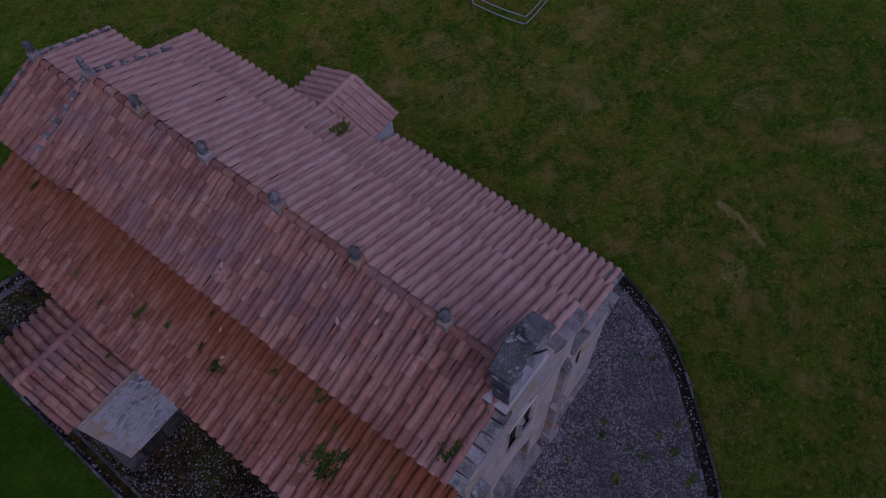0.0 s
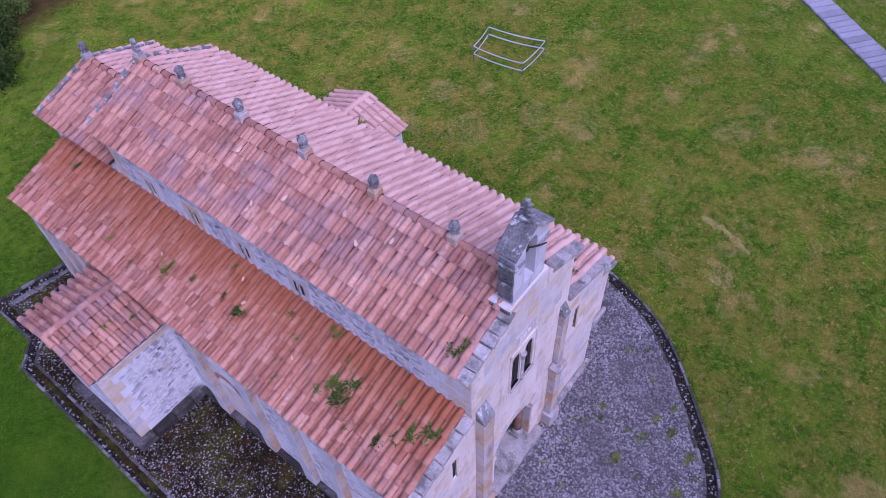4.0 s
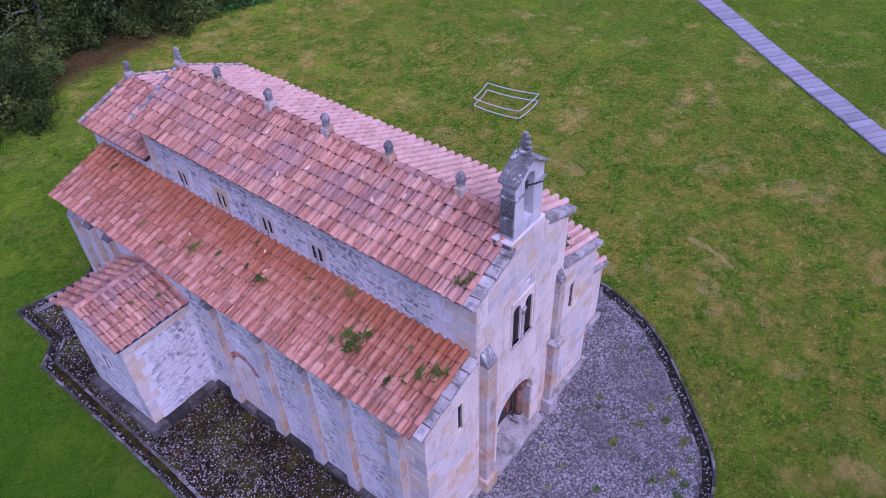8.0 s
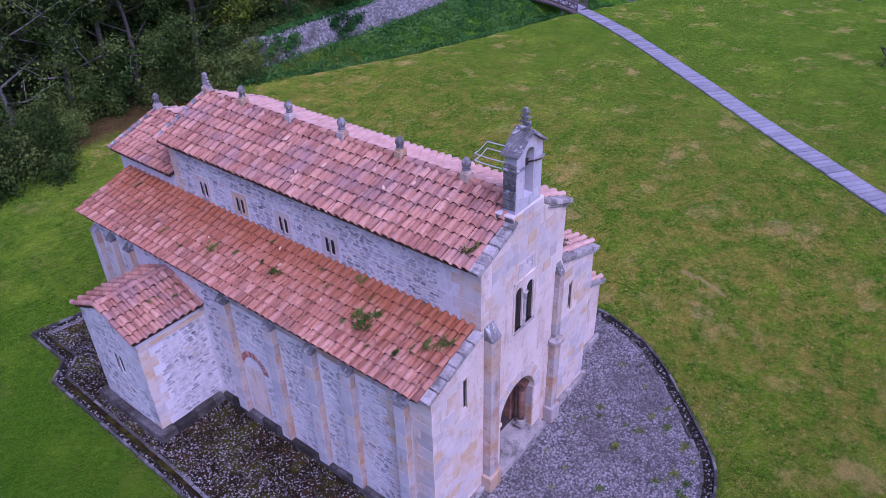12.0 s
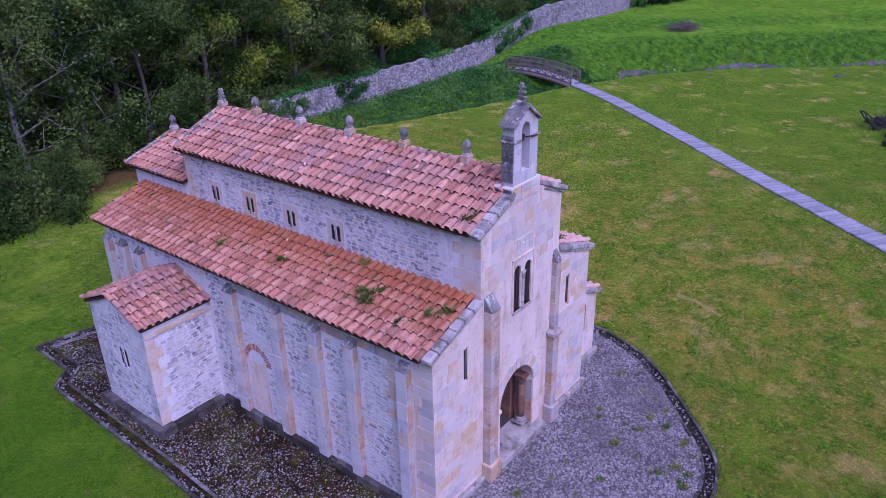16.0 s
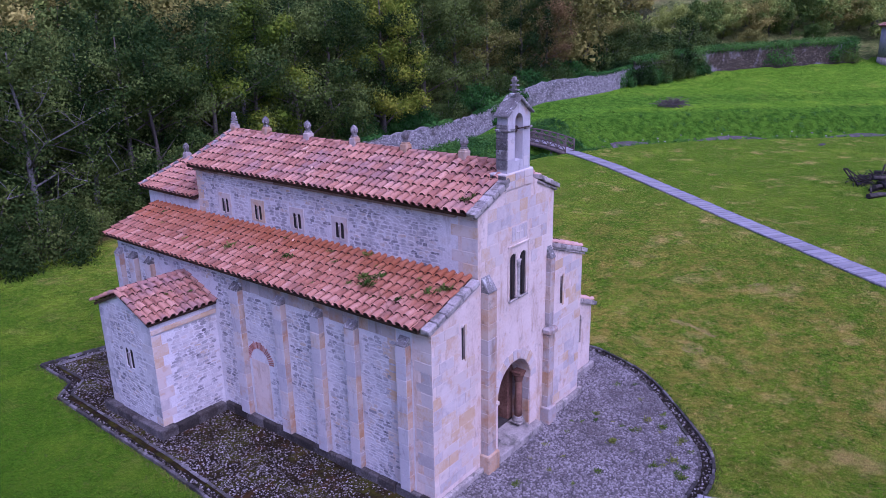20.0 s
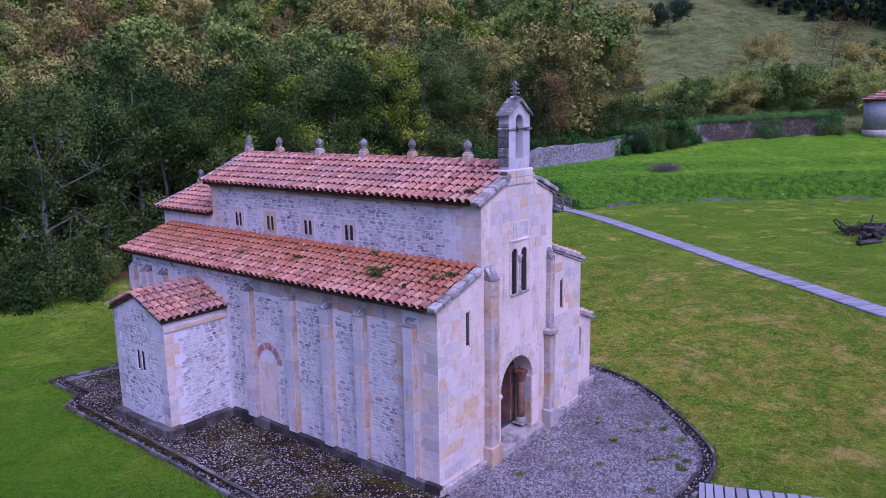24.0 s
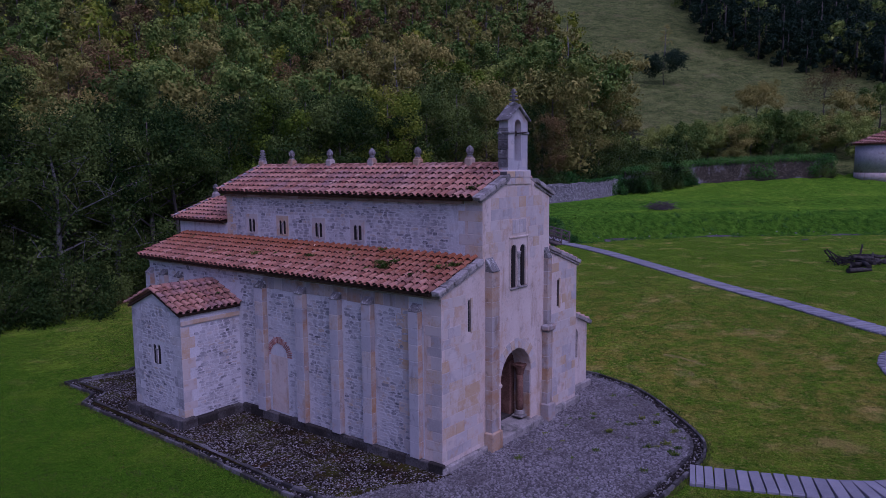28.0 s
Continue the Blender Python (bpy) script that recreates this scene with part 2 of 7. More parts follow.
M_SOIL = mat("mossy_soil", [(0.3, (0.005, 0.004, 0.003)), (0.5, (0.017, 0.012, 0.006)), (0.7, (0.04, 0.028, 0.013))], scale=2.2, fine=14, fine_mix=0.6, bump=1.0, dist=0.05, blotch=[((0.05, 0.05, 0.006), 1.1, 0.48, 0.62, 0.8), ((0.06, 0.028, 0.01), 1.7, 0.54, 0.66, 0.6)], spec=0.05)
M_PEBBLE = mat("river_pebble", [(0.1, (0.08, 0.07, 0.067)), (0.5, (0.165, 0.15, 0.148)), (0.9, (0.29, 0.272, 0.272))], scale=0.6, fine=40, fine_mix=0.2, vary=0.36, island=True, rough=0.8, bump=0.3, blotch=[((0.075, 0.064, 0.056), 0.45, 0.5, 0.66, 0.6)])
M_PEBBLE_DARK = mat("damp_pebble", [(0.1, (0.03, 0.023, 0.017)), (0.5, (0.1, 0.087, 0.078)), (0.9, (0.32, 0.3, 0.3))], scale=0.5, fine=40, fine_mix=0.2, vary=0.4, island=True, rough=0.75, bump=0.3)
M_RENDER = mat("worn_limewash", [(0.3, (0.46, 0.37, 0.31)), (0.5, (0.6, 0.5, 0.435)), (0.7, (0.66, 0.575, 0.515))], scale=0.9, fine=14, fine_mix=0.35, bump=0.4, dist=0.02, blotch=[((0.48, 0.3, 0.15), 0.75, 0.53, 0.65, 0.55), ((0.5, 0.3, 0.15), 3.0, 0.57, 0.68, 0.5), ((0.22, 0.19, 0.165), 2.4, 0.58, 0.7, 0.55), ((0.34, 0.22, 0.13), 2.8, 0.54, 0.69, 0.6, 0.18)])
M_MORTAR = mat("lime_mortar", [(0.3, (0.44, 0.425, 0.425)), (0.55, (0.6, 0.58, 0.58)), (0.75, (0.68, 0.66, 0.66))], scale=1.1, fine=20, fine_mix=0.5, bump=0.6, dist=0.025, blotch=[((0.22, 0.2, 0.195), 1.6, 0.58, 0.7, 0.65), ((0.46, 0.36, 0.27), 0.8, 0.56, 0.7, 0.5), ((0.24, 0.21, 0.19), 2.6, 0.58, 0.7, 0.5, 0.2)])
LIMEWASH = dict(blotch=[((0.58, 0.56, 0.56), 0.75, 0.47, 0.6, 0.7), ((0.56, 0.54, 0.54), 5.0, 0.5, 0.62, 0.7), ((0.1, 0.095, 0.1), 1.3, 0.58, 0.68, 0.55)])
M_RUBBLE = mat("rubble_stone", [(0.04, (0.09, 0.086, 0.095)), (0.2, (0.22, 0.21, 0.22)), (0.5, (0.36, 0.345, 0.35)), (0.75, (0.47, 0.44, 0.425)), (0.95, (0.48, 0.37, 0.25))], scale=2.0, fine=22, fine_mix=0.45, vary=0.36, bump=0.6, dist=0.025, **LIMEWASH)
M_RUBBLE_J = mat("rubble_stone_small", [(0.04, (0.09, 0.086, 0.095)), (0.2, (0.22, 0.21, 0.22)), (0.5, (0.36, 0.345, 0.35)), (0.75, (0.47, 0.44, 0.425)), (0.95, (0.48, 0.37, 0.25))], scale=2.0, fine=22, fine_mix=0.45, vary=0.36, bump=0.6, dist=0.025, island=True, **LIMEWASH)
M_ASHLAR = mat("sandstone_block", [(0.03, (0.38, 0.345, 0.335)), (0.33, (0.5, 0.445, 0.415)), (0.62, (0.54, 0.465, 0.405)), (0.9, (0.5, 0.36, 0.22))], scale=1.3, fine=16, fine_mix=0.35, vary=0.42, bump=0.4, dist=0.015, blotch=[((0.28, 0.25, 0.235), 2.0, 0.58, 0.73, 0.55), ((0.46, 0.28, 0.14), 2.4, 0.53, 0.67, 0.6), ((0.6, 0.54, 0.5), 1.1, 0.52, 0.62, 0.6)])
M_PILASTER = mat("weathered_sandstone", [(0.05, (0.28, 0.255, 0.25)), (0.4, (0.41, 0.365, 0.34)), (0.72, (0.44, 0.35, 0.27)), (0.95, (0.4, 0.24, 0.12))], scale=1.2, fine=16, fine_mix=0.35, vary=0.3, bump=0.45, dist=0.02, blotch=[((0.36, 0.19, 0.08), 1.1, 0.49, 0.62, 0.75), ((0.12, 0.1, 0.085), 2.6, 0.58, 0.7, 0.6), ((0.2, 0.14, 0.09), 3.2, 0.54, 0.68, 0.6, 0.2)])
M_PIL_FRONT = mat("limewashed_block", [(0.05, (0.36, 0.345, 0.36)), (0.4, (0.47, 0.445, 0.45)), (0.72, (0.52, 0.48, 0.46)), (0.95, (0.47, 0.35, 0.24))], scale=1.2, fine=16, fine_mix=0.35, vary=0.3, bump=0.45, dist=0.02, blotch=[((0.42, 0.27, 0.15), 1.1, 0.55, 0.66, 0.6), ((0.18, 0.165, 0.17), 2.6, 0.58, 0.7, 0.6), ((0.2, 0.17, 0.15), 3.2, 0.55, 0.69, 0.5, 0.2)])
M_GREY = mat("lichen_stone", [(0.3, (0.065, 0.06, 0.055)), (0.5, (0.16, 0.15, 0.142)), (0.7, (0.3, 0.28, 0.27))], scale=3.0, fine=24, fine_mix=0.4, bump=0.6, dist=0.02, vary=0.1, blotch=[((0.5, 0.5, 0.47), 5.0, 0.56, 0.64, 0.8), ((0.06, 0.06, 0.05), 3.3, 0.58, 0.7, 0.7)])
M_COPING = mat("coping_stone", [(0.3, (0.18, 0.16, 0.145)), (0.5, (0.31, 0.28, 0.255)), (0.7, (0.44, 0.4, 0.37))], scale=2.0, fine=20, fine_mix=0.4, bump=0.5, dist=0.02, vary=0.1, blotch=[((0.08, 0.08, 0.065), 2.6, 0.5, 0.64, 0.8)])
M_LICHEN_DARK = mat("dark_lichen_stone", [(0.3, (0.05, 0.046, 0.044)), (0.5, (0.12, 0.112, 0.11)), (0.7, (0.22, 0.205, 0.2))], scale=3.0, fine=24, fine_mix=0.4, bump=0.6, dist=0.02, vary=0.12, blotch=[((0.4, 0.4, 0.38), 5.0, 0.58, 0.66, 0.7), ((0.03, 0.03, 0.025), 3.3, 0.58, 0.7, 0.7)])
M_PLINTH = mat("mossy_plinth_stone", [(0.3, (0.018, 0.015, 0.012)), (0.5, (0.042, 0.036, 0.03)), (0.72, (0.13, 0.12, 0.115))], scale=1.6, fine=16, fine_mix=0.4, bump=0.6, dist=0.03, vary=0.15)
M_GUTTER = mat("dark_gutter_earth", [(0.3, (0.006, 0.005, 0.004)), (0.5, (0.018, 0.015, 0.011)), (0.7, (0.05, 0.044, 0.036))], scale=2.2, fine=18, fine_mix=0.6, bump=1.0, dist=0.04, spec=0.05, blotch=[((0.04, 0.045, 0.008), 1.3, 0.54, 0.66, 0.6)])
M_KERB = mat("weathered_kerb_stone", [(0.3, (0.03, 0.027, 0.024)), (0.5, (0.075, 0.069, 0.065)), (0.72, (0.19, 0.18, 0.178))], scale=1.6, fine=16, fine_mix=0.4, bump=0.6, dist=0.03, vary=0.2, blotch=[((0.03, 0.035, 0.01), 1.2, 0.52, 0.64, 0.7)])
TILE_RAMP = [(0.02, (0.135, 0.08, 0.065)), (0.25, (0.26, 0.112, 0.076)), (0.5, (0.385, 0.182, 0.118)), (0.75, (0.49, 0.26, 0.178)), (0.97, (0.62, 0.43, 0.31))]
TILE_SPOTS = [((0.25, 0.165, 0.16), 0.8, 0.48, 0.64, 0.65), ((0.08, 0.05, 0.035), 3.5, 0.58, 0.7, 0.65), ((0.5, 0.42, 0.36), 7.0, 0.66, 0.72, 0.5)]
AISLE_RAMP = [(0.02, (0.12, 0.062, 0.045)), (0.25, (0.24, 0.098, 0.06)), (0.5, (0.37, 0.158, 0.1)), (0.75, (0.47, 0.245, 0.168)), (0.95, (0.64, 0.44, 0.33))]
AISLE_SPOTS = [((0.25, 0.15, 0.12), 0.9, 0.5, 0.66, 0.45), ((0.07, 0.045, 0.025), 3.5, 0.56, 0.68, 0.65), ((0.55, 0.46, 0.39), 7.0, 0.64, 0.72, 0.55)]
AISLE_BELT = ((0.27, 0.083, 0.025), 0.2, 1.9, 0.8)
M_TILE = mat("old_clay_tile", TILE_RAMP, scale=1.6, fine=14, fine_mix=0.4, vary=0.24, bump=0.5, dist=0.012, rough=0.85, blotch=TILE_SPOTS)
M_TILE_J = mat("old_clay_tile_far", TILE_RAMP, scale=1.6, fine=14, fine_mix=0.4, vary=0.24, island=True, bump=0.5, dist=0.012, rough=0.85, blotch=TILE_SPOTS)
M_TILE_A = mat("orange_clay_tile", AISLE_RAMP, scale=1.6, fine=14, fine_mix=0.4, vary=0.24, bump=0.5, dist=0.012, rough=0.85, blotch=AISLE_SPOTS, band=AISLE_BELT)
M_TILE_AJ = mat("orange_clay_tile_far", AISLE_RAMP, scale=1.6, fine=14, fine_mix=0.4, vary=0.24, island=True, bump=0.5, dist=0.012, rough=0.85, blotch=AISLE_SPOTS, band=AISLE_BELT)
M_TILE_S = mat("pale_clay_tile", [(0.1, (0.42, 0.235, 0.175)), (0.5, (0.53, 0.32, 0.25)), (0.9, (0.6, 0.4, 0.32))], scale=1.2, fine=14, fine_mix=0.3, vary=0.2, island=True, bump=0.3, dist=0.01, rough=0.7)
M_FLAKE = mat("pale_tile_flake", [(0.2, (0.42, 0.24, 0.16)), (0.5, (0.52, 0.33, 0.23)), (0.8, (0.6, 0.42, 0.3))], scale=5, fine=30, bump=0.3, vary=0.15)
# one dark tone for moss and for the shade under and between tiles
M_GRIME_SHADE = mat("roof_grime_and_gap_shade", [(0.3, (0.03, 0.017, 0.011)), (0.5, (0.06, 0.033, 0.02)), (0.7, (0.11, 0.062, 0.038))], scale=2.0, fine=14, fine_mix=0.5, bump=0.5, dist=0.02)
# ramp darkened to hold the shade that lies between cap tiles
M_CHANNEL = mat("clay_channel_tile", [(0.3, (0.11, 0.04, 0.025)), (0.5, (0.21, 0.08, 0.05)), (0.7, (0.32, 0.135, 0.09))], scale=1.8, fine=12, fine_mix=0.4, bump=0.5, dist=0.02, blotch=[((0.04, 0.024, 0.015), 2.5, 0.5, 0.66, 0.7)])
M_FIELD = mat("field_wall_stone", [(0.1, (0.1, 0.095, 0.095)), (0.5, (0.26, 0.247, 0.248)), (0.9, (0.42, 0.4, 0.395))], scale=2.0, fine=14, fine_mix=0.4, vary=0.34, island=True, bump=0.6, dist=0.03, blotch=[((0.06, 0.055, 0.045), 0.5, 0.55, 0.68, 0.7)])
M_FIELD_STONE = mat("field_wall_stone_near", [(0.1, (0.1, 0.095, 0.095)), (0.5, (0.26, 0.247, 0.248)), (0.9, (0.42, 0.4, 0.395))], scale=2.0, fine=14, fine_mix=0.4, vary=0.34, bump=0.6, dist=0.03, blotch=[((0.06, 0.055, 0.045), 0.5, 0.55, 0.68, 0.7)])
OLDWALL = dict(scale=1.2, fine=12, fine_mix=0.4, vary=0.3, bump=0.6, dist=0.03, blotch=[((0.3, 0.285, 0.29), 0.35, 0.52, 0.6, 0.75), ((0.04, 0.035, 0.03), 0.6, 0.52, 0.66, 0.7)])
M_OLDWALL = mat("dark_overgrown_wall_stone", [(0.1, (0.03, 0.025, 0.016)), (0.5, (0.075, 0.06, 0.038)), (0.9, (0.19, 0.165, 0.13))], island=True, **OLDWALL)
M_OLDWALL_STONE = mat("dark_overgrown_wall_stone_near", [(0.1, (0.03, 0.025, 0.016)), (0.5, (0.075, 0.06, 0.038)), (0.9, (0.19, 0.165, 0.13))], **OLDWALL)
M_BRICK = mat("red_brick", [(0.1, (0.22, 0.08, 0.06)), (0.5, (0.38, 0.17, 0.13)), (0.9, (0.52, 0.33, 0.28))], scale=4, fine=30, vary=0.35, bump=0.4)
M_PORTAL = mat("red_sandstone", [(0.3, (0.06, 0.028, 0.018)), (0.5, (0.15, 0.075, 0.05)), (0.7, (0.26, 0.145, 0.1))], scale=2.4, fine=20, fine_mix=0.4, bump=0.4, vary=0.1)
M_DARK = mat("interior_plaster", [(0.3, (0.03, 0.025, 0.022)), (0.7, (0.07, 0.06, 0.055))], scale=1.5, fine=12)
M_SLAB = mat("grey_board", [(0.1, (0.14, 0.135, 0.147)), (0.5, (0.235, 0.227, 0.245)), (0.9, (0.32, 0.308, 0.33))], scale=1.4, fine=18, fine_mix=0.4, vary=0.16, bump=0.3, dist=0.01)
M_WOOD = mat("weathered_wood", [(0.2, (0.06, 0.045, 0.04)), (0.5, (0.12, 0.095, 0.085)), (0.8, (0.2, 0.17, 0.155))], scale=3, fine=30, bump=0.4)
M_ROTTEN = mat("rotten_bark", [(0.2, (0.014, 0.012, 0.009)), (0.5, (0.04, 0.034, 0.028)), (0.8, (0.12, 0.108, 0.095))], scale=3, fine=16, fine_mix=0.5, bump=0.6, dist=0.04, vary=0.1)
M_BIRCH = mat("peeled_pole", [(0.2, (0.35, 0.33, 0.34)), (0.5, (0.55, 0.53, 0.54)), (0.8, (0.7, 0.68, 0.68))], scale=4, fine=20, bump=0.3)
M_BARK = mat("bark", [(0.2, (0.05, 0.042, 0.035)), (0.5, (0.1, 0.085, 0.07)), (0.8, (0.2, 0.18, 0.16))], scale=2, fine=14, fine_mix=0.5, bump=0.6, dist=0.03)
M_BARK_PALE = mat("pale_bark", [(0.2, (0.08, 0.075, 0.068)), (0.5, (0.16, 0.15, 0.14)), (0.8, (0.3, 0.285, 0.27))], scale=2, fine=14, fine_mix=0.5, bump=0.5, dist=0.03)
M_STRAW = mat("dead_grass", [(0.3, (0.25, 0.19, 0.045)), (0.7, (0.4, 0.31, 0.1))], scale=3, fine=12, vary=0.2, island=True)
M_IRON = mat("rusty_iron", [(0.3, (0.03, 0.025, 0.022)), (0.7, (0.09, 0.06, 0.045))], scale=8, fine=40, rough=0.7, metal=0.6)
# near-black for boards added behind openings in place of the unlit interior
M_SHADE = mat("unlit_inside_board", [(0.3, (0.012, 0.01, 0.009)), (0.7, (0.03, 0.025, 0.022))], scale=3, fine=20)
M_WATER = mat("stream_gravel", [(0.3, (0.02, 0.018, 0.014)), (0.5, (0.06, 0.052, 0.044)), (0.68, (0.15, 0.135, 0.13))], scale=1.4, fine=6, fine_mix=0.6, rough=0.6, bump=0.8, dist=0.05, blotch=[((0.04, 0.07, 0.01), 0.7, 0.5, 0.6, 0.7)])
M_HOUSE = mat("patchy_plaster_on_stone", [(0.3, (0.3, 0.275, 0.265)), (0.5, (0.47, 0.435, 0.425)), (0.7, (0.6, 0.565, 0.55))], scale=2.4, fine=7, fine_mix=0.5, bump=0.6, dist=0.04, blotch=[((0.5, 0.47, 0.46), 0.6, 0.54, 0.62, 0.8), ((0.18, 0.11, 0.07), 1.3, 0.58, 0.7, 0.6)])
M_EAVE = mat("brown_cornice_stone", [(0.1, (0.14, 0.09, 0.06)), (0.5, (0.3, 0.22, 0.165)), (0.9, (0.42, 0.34, 0.28))], scale=1.6, fine=14, fine_mix=0.4, vary=0.25, bump=0.4, blotch=[((0.16, 0.07, 0.04), 1.8, 0.52, 0.66, 0.6)])
G_DARK = foliage("dark_wood_leaves", [(0.1, (0.006, 0.016, 0.009)), (0.45, (0.02, 0.042, 0.022)), (0.8, (0.06, 0.095, 0.045))])
# these two carry the wood edge's shade: darker greens than the far leaves
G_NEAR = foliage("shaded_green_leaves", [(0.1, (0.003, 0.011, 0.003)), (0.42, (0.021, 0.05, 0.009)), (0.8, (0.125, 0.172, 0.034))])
G_BUSH = foliage("bush_leaves", [(0.1, (0.005, 0.016, 0.003)), (0.42, (0.029, 0.057, 0.01)), (0.8, (0.155, 0.19, 0.04))])
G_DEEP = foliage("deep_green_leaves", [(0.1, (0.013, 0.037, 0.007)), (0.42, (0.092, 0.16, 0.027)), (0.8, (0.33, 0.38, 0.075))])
G_OLIVE = foliage("olive_leaves", [(0.1, (0.02, 0.033, 0.008)), (0.42, (0.165, 0.172, 0.036)), (0.8, (0.385, 0.335, 0.085))])
G_YELLOW = foliage("yellowing_leaves", [(0.1, (0.025, 0.06, 0.004)), (0.42, (0.11, 0.17, 0.012)), (0.8, (0.28, 0.3, 0.028))])
G_RUST = foliage("russet_leaves", [(0.1, (0.028, 0.024, 0.01)), (0.45, (0.135, 0.092, 0.034)), (0.8, (0.26, 0.175, 0.062))])
G_WEED = foliage("weed_leaves", [(0.1, (0.02, 0.045, 0.007)), (0.45, (0.06, 0.11, 0.016)), (0.8, (0.19, 0.19, 0.04))])
G_IVY = foliage("ivy_leaves", [(0.1, (0.008, 0.034, 0.007)), (0.45, (0.03, 0.105, 0.018)), (0.8, (0.09, 0.2, 0.035))])
G_RANK = foliage("rank_grass_leaves", [(0.1, (0.03, 0.085, 0.005)), (0.45, (0.07, 0.15, 0.01)), (0.8, (0.14, 0.24, 0.018))])


# ---- building helpers ----
from mathutils.geometry import tessellate_polygon


def part(name, bm, material, parent, label="", kind=""):
    me = bpy.data.meshes.new(name)
    bm.to_mesh(me)
    bm.free()
    me.materials.append(material)
    ob = new(name, me)
    if parent:
        ob.parent = parent
    if label or kind:
        tagged(ob, label=label, kind=kind)
    return ob


def raw(name, verts, faces, material, parent=None, label="", kind="", smooth=False):
    me = bpy.data.meshes.new(name)
    me.from_pydata([tuple(v) for v in verts], [], faces)
    me.materials.append(material)
    if smooth:
        me.polygons.foreach_set("use_smooth", [True] * len(me.polygons))
    me.update()
    ob = new(name, me)
    if parent:
        ob.parent = parent
    if label or kind:
        tagged(ob, label=label, kind=kind)
    return ob


def empty(name, label, category, group="", at=(0, 0, 0)):
    ob = new(name)
    ob.location = at
    ob.empty_display_size = 0.3
    return tagged(ob, label, category, group)


def box(bm, x0, x1, y0, y1, z0, z1, bevel=0.0, jitter=0.0):
    vs = []
    for z in (z0, z1):
        for x, y in ((x0, y0), (x1, y0), (x1, y1), (x0, y1)):
            vs.append(bm.verts.new((x + random.uniform(-jitter, jitter), y + random.uniform(-jitter, jitter), z + random.uniform(-jitter, jitter))))
    fs = [bm.faces.new([vs[i] for i in q]) for q in ((3, 2, 1, 0), (4, 5, 6, 7), (0, 1, 5, 4), (1, 2, 6, 5), (2, 3, 7, 6), (3, 0, 4, 7))]
    if bevel:
        es = {e for f in fs for e in f.edges}
        bmesh.ops.bevel(bm, geom=list(es), offset=bevel, segments=1, affect="EDGES")
    return vs


def box_bm(*a, **k):
    bm = bmesh.new()
    box(bm, *a, **k)
    return bm


def prism(bm, loop, thick, axis):
    """A plate from a flat loop of 3D points, pushed by thick along an axis."""
    v0 = [bm.verts.new(p) for p in loop]
    v1 = [bm.verts.new(Vector(p) + Vector(axis) * thick) for p in loop]
    n = len(loop)
    bm.faces.new(v0)
    bm.faces.new(v1[::-1])
    for i in range(n):
        bm.faces.new((v0[i], v1[i], v1[(i + 1) % n], v0[(i + 1) % n]))
    bmesh.ops.recalc_face_normals(bm, faces=bm.faces[:])


def plate(outline, holes, to3, thick):
    """A wall with thickness from a 2D outline and 2D holes; to3(u, v, d) lays it out, d from the outer face inwards."""
    bm = bmesh.new()
    loops = [outline, *holes]
    flat = [p for loop in loops for p in loop]
    tris = tessellate_polygon([[Vector((u, v, 0)) for u, v in loop] for loop in loops])
    front = [bm.verts.new(to3(u, v, 0)) for u, v in flat]
    back = [bm.verts.new(to3(u, v, thick)) for u, v in flat]
    for a, b, c in tris:
        bm.faces.new((front[a], front[b], front[c]))
        bm.faces.new((back[c], back[b], back[a]))
    k = 0
    for loop in loops:
        n = len(loop)
        for i in range(n):
            j = (i + 1) % n
            bm.faces.new((front[k + i], front[k + j], back[k + j], back[k + i]))
        k += n
    bmesh.ops.recalc_face_normals(bm, faces=bm.faces[:])
    return bm


def arched(u0, u1, v0, v1, seg=10, horse=0.0):
    """An opening with a round head: a 2D loop."""
    r = (u1 - u0) / 2
    c = (u0 + u1) / 2
    h = v1 - r
    pts = [(u0, v0), (u1, v0)]
    for i in range(seg + 1):
        a = -horse + (math.pi + 2 * horse) * i / seg
        pts.append((c + r * math.cos(a), h + r * math.sin(a)))
    return pts


def lathe(bm, prof, seg=14, at=(0, 0, 0)):
    """A turned body from (radius, height) pairs."""
    rings = []
    for r, z in prof:
        rings.append([bm.verts.new((at[0] + r * math.cos(2 * math.pi * i / seg), at[1] + r * math.sin(2 * math.pi * i / seg), at[2] + z)) for i in range(seg)])
    for a, b in zip(rings, rings[1:]):
        for i in range(seg):
            f = bm.faces.new((a[i], a[(i + 1) % seg], b[(i + 1) % seg], b[i]))
            f.smooth = True
    bm.faces.new(rings[0][::-1])
    bm.faces.new(rings[-1])


def tube(bm, pts, radii, seg=7):
    """A tapered limb along points."""
    rings = []
    for i, p in enumerate(pts):
        p = Vector(p)
        d = (Vector(pts[min(i + 1, len(pts) - 1)]) - Vector(pts[max(i - 1, 0)])).normalized()
        s = d.orthogonal().normalized()
        t = d.cross(s)
        rings.append([bm.verts.new(p + (s * math.cos(2 * math.pi * k / seg) + t * math.sin(2 * math.pi * k / seg)) * radii[i]) for k in range(seg)])
    for a, b in zip(rings, rings[1:]):
        # line the rings up to avoid twisting
        off = min(range(seg), key=lambda o: (a[0].co - b[o].co).length)
        for k in range(seg):
            f = bm.faces.new((a[k], a[(k + 1) % seg], b[(k + 1 + off) % seg], b[(k + off) % seg]))
            f.smooth = True
    bm.faces.new(rings[0][::-1])
    bm.faces.new(rings[-1])


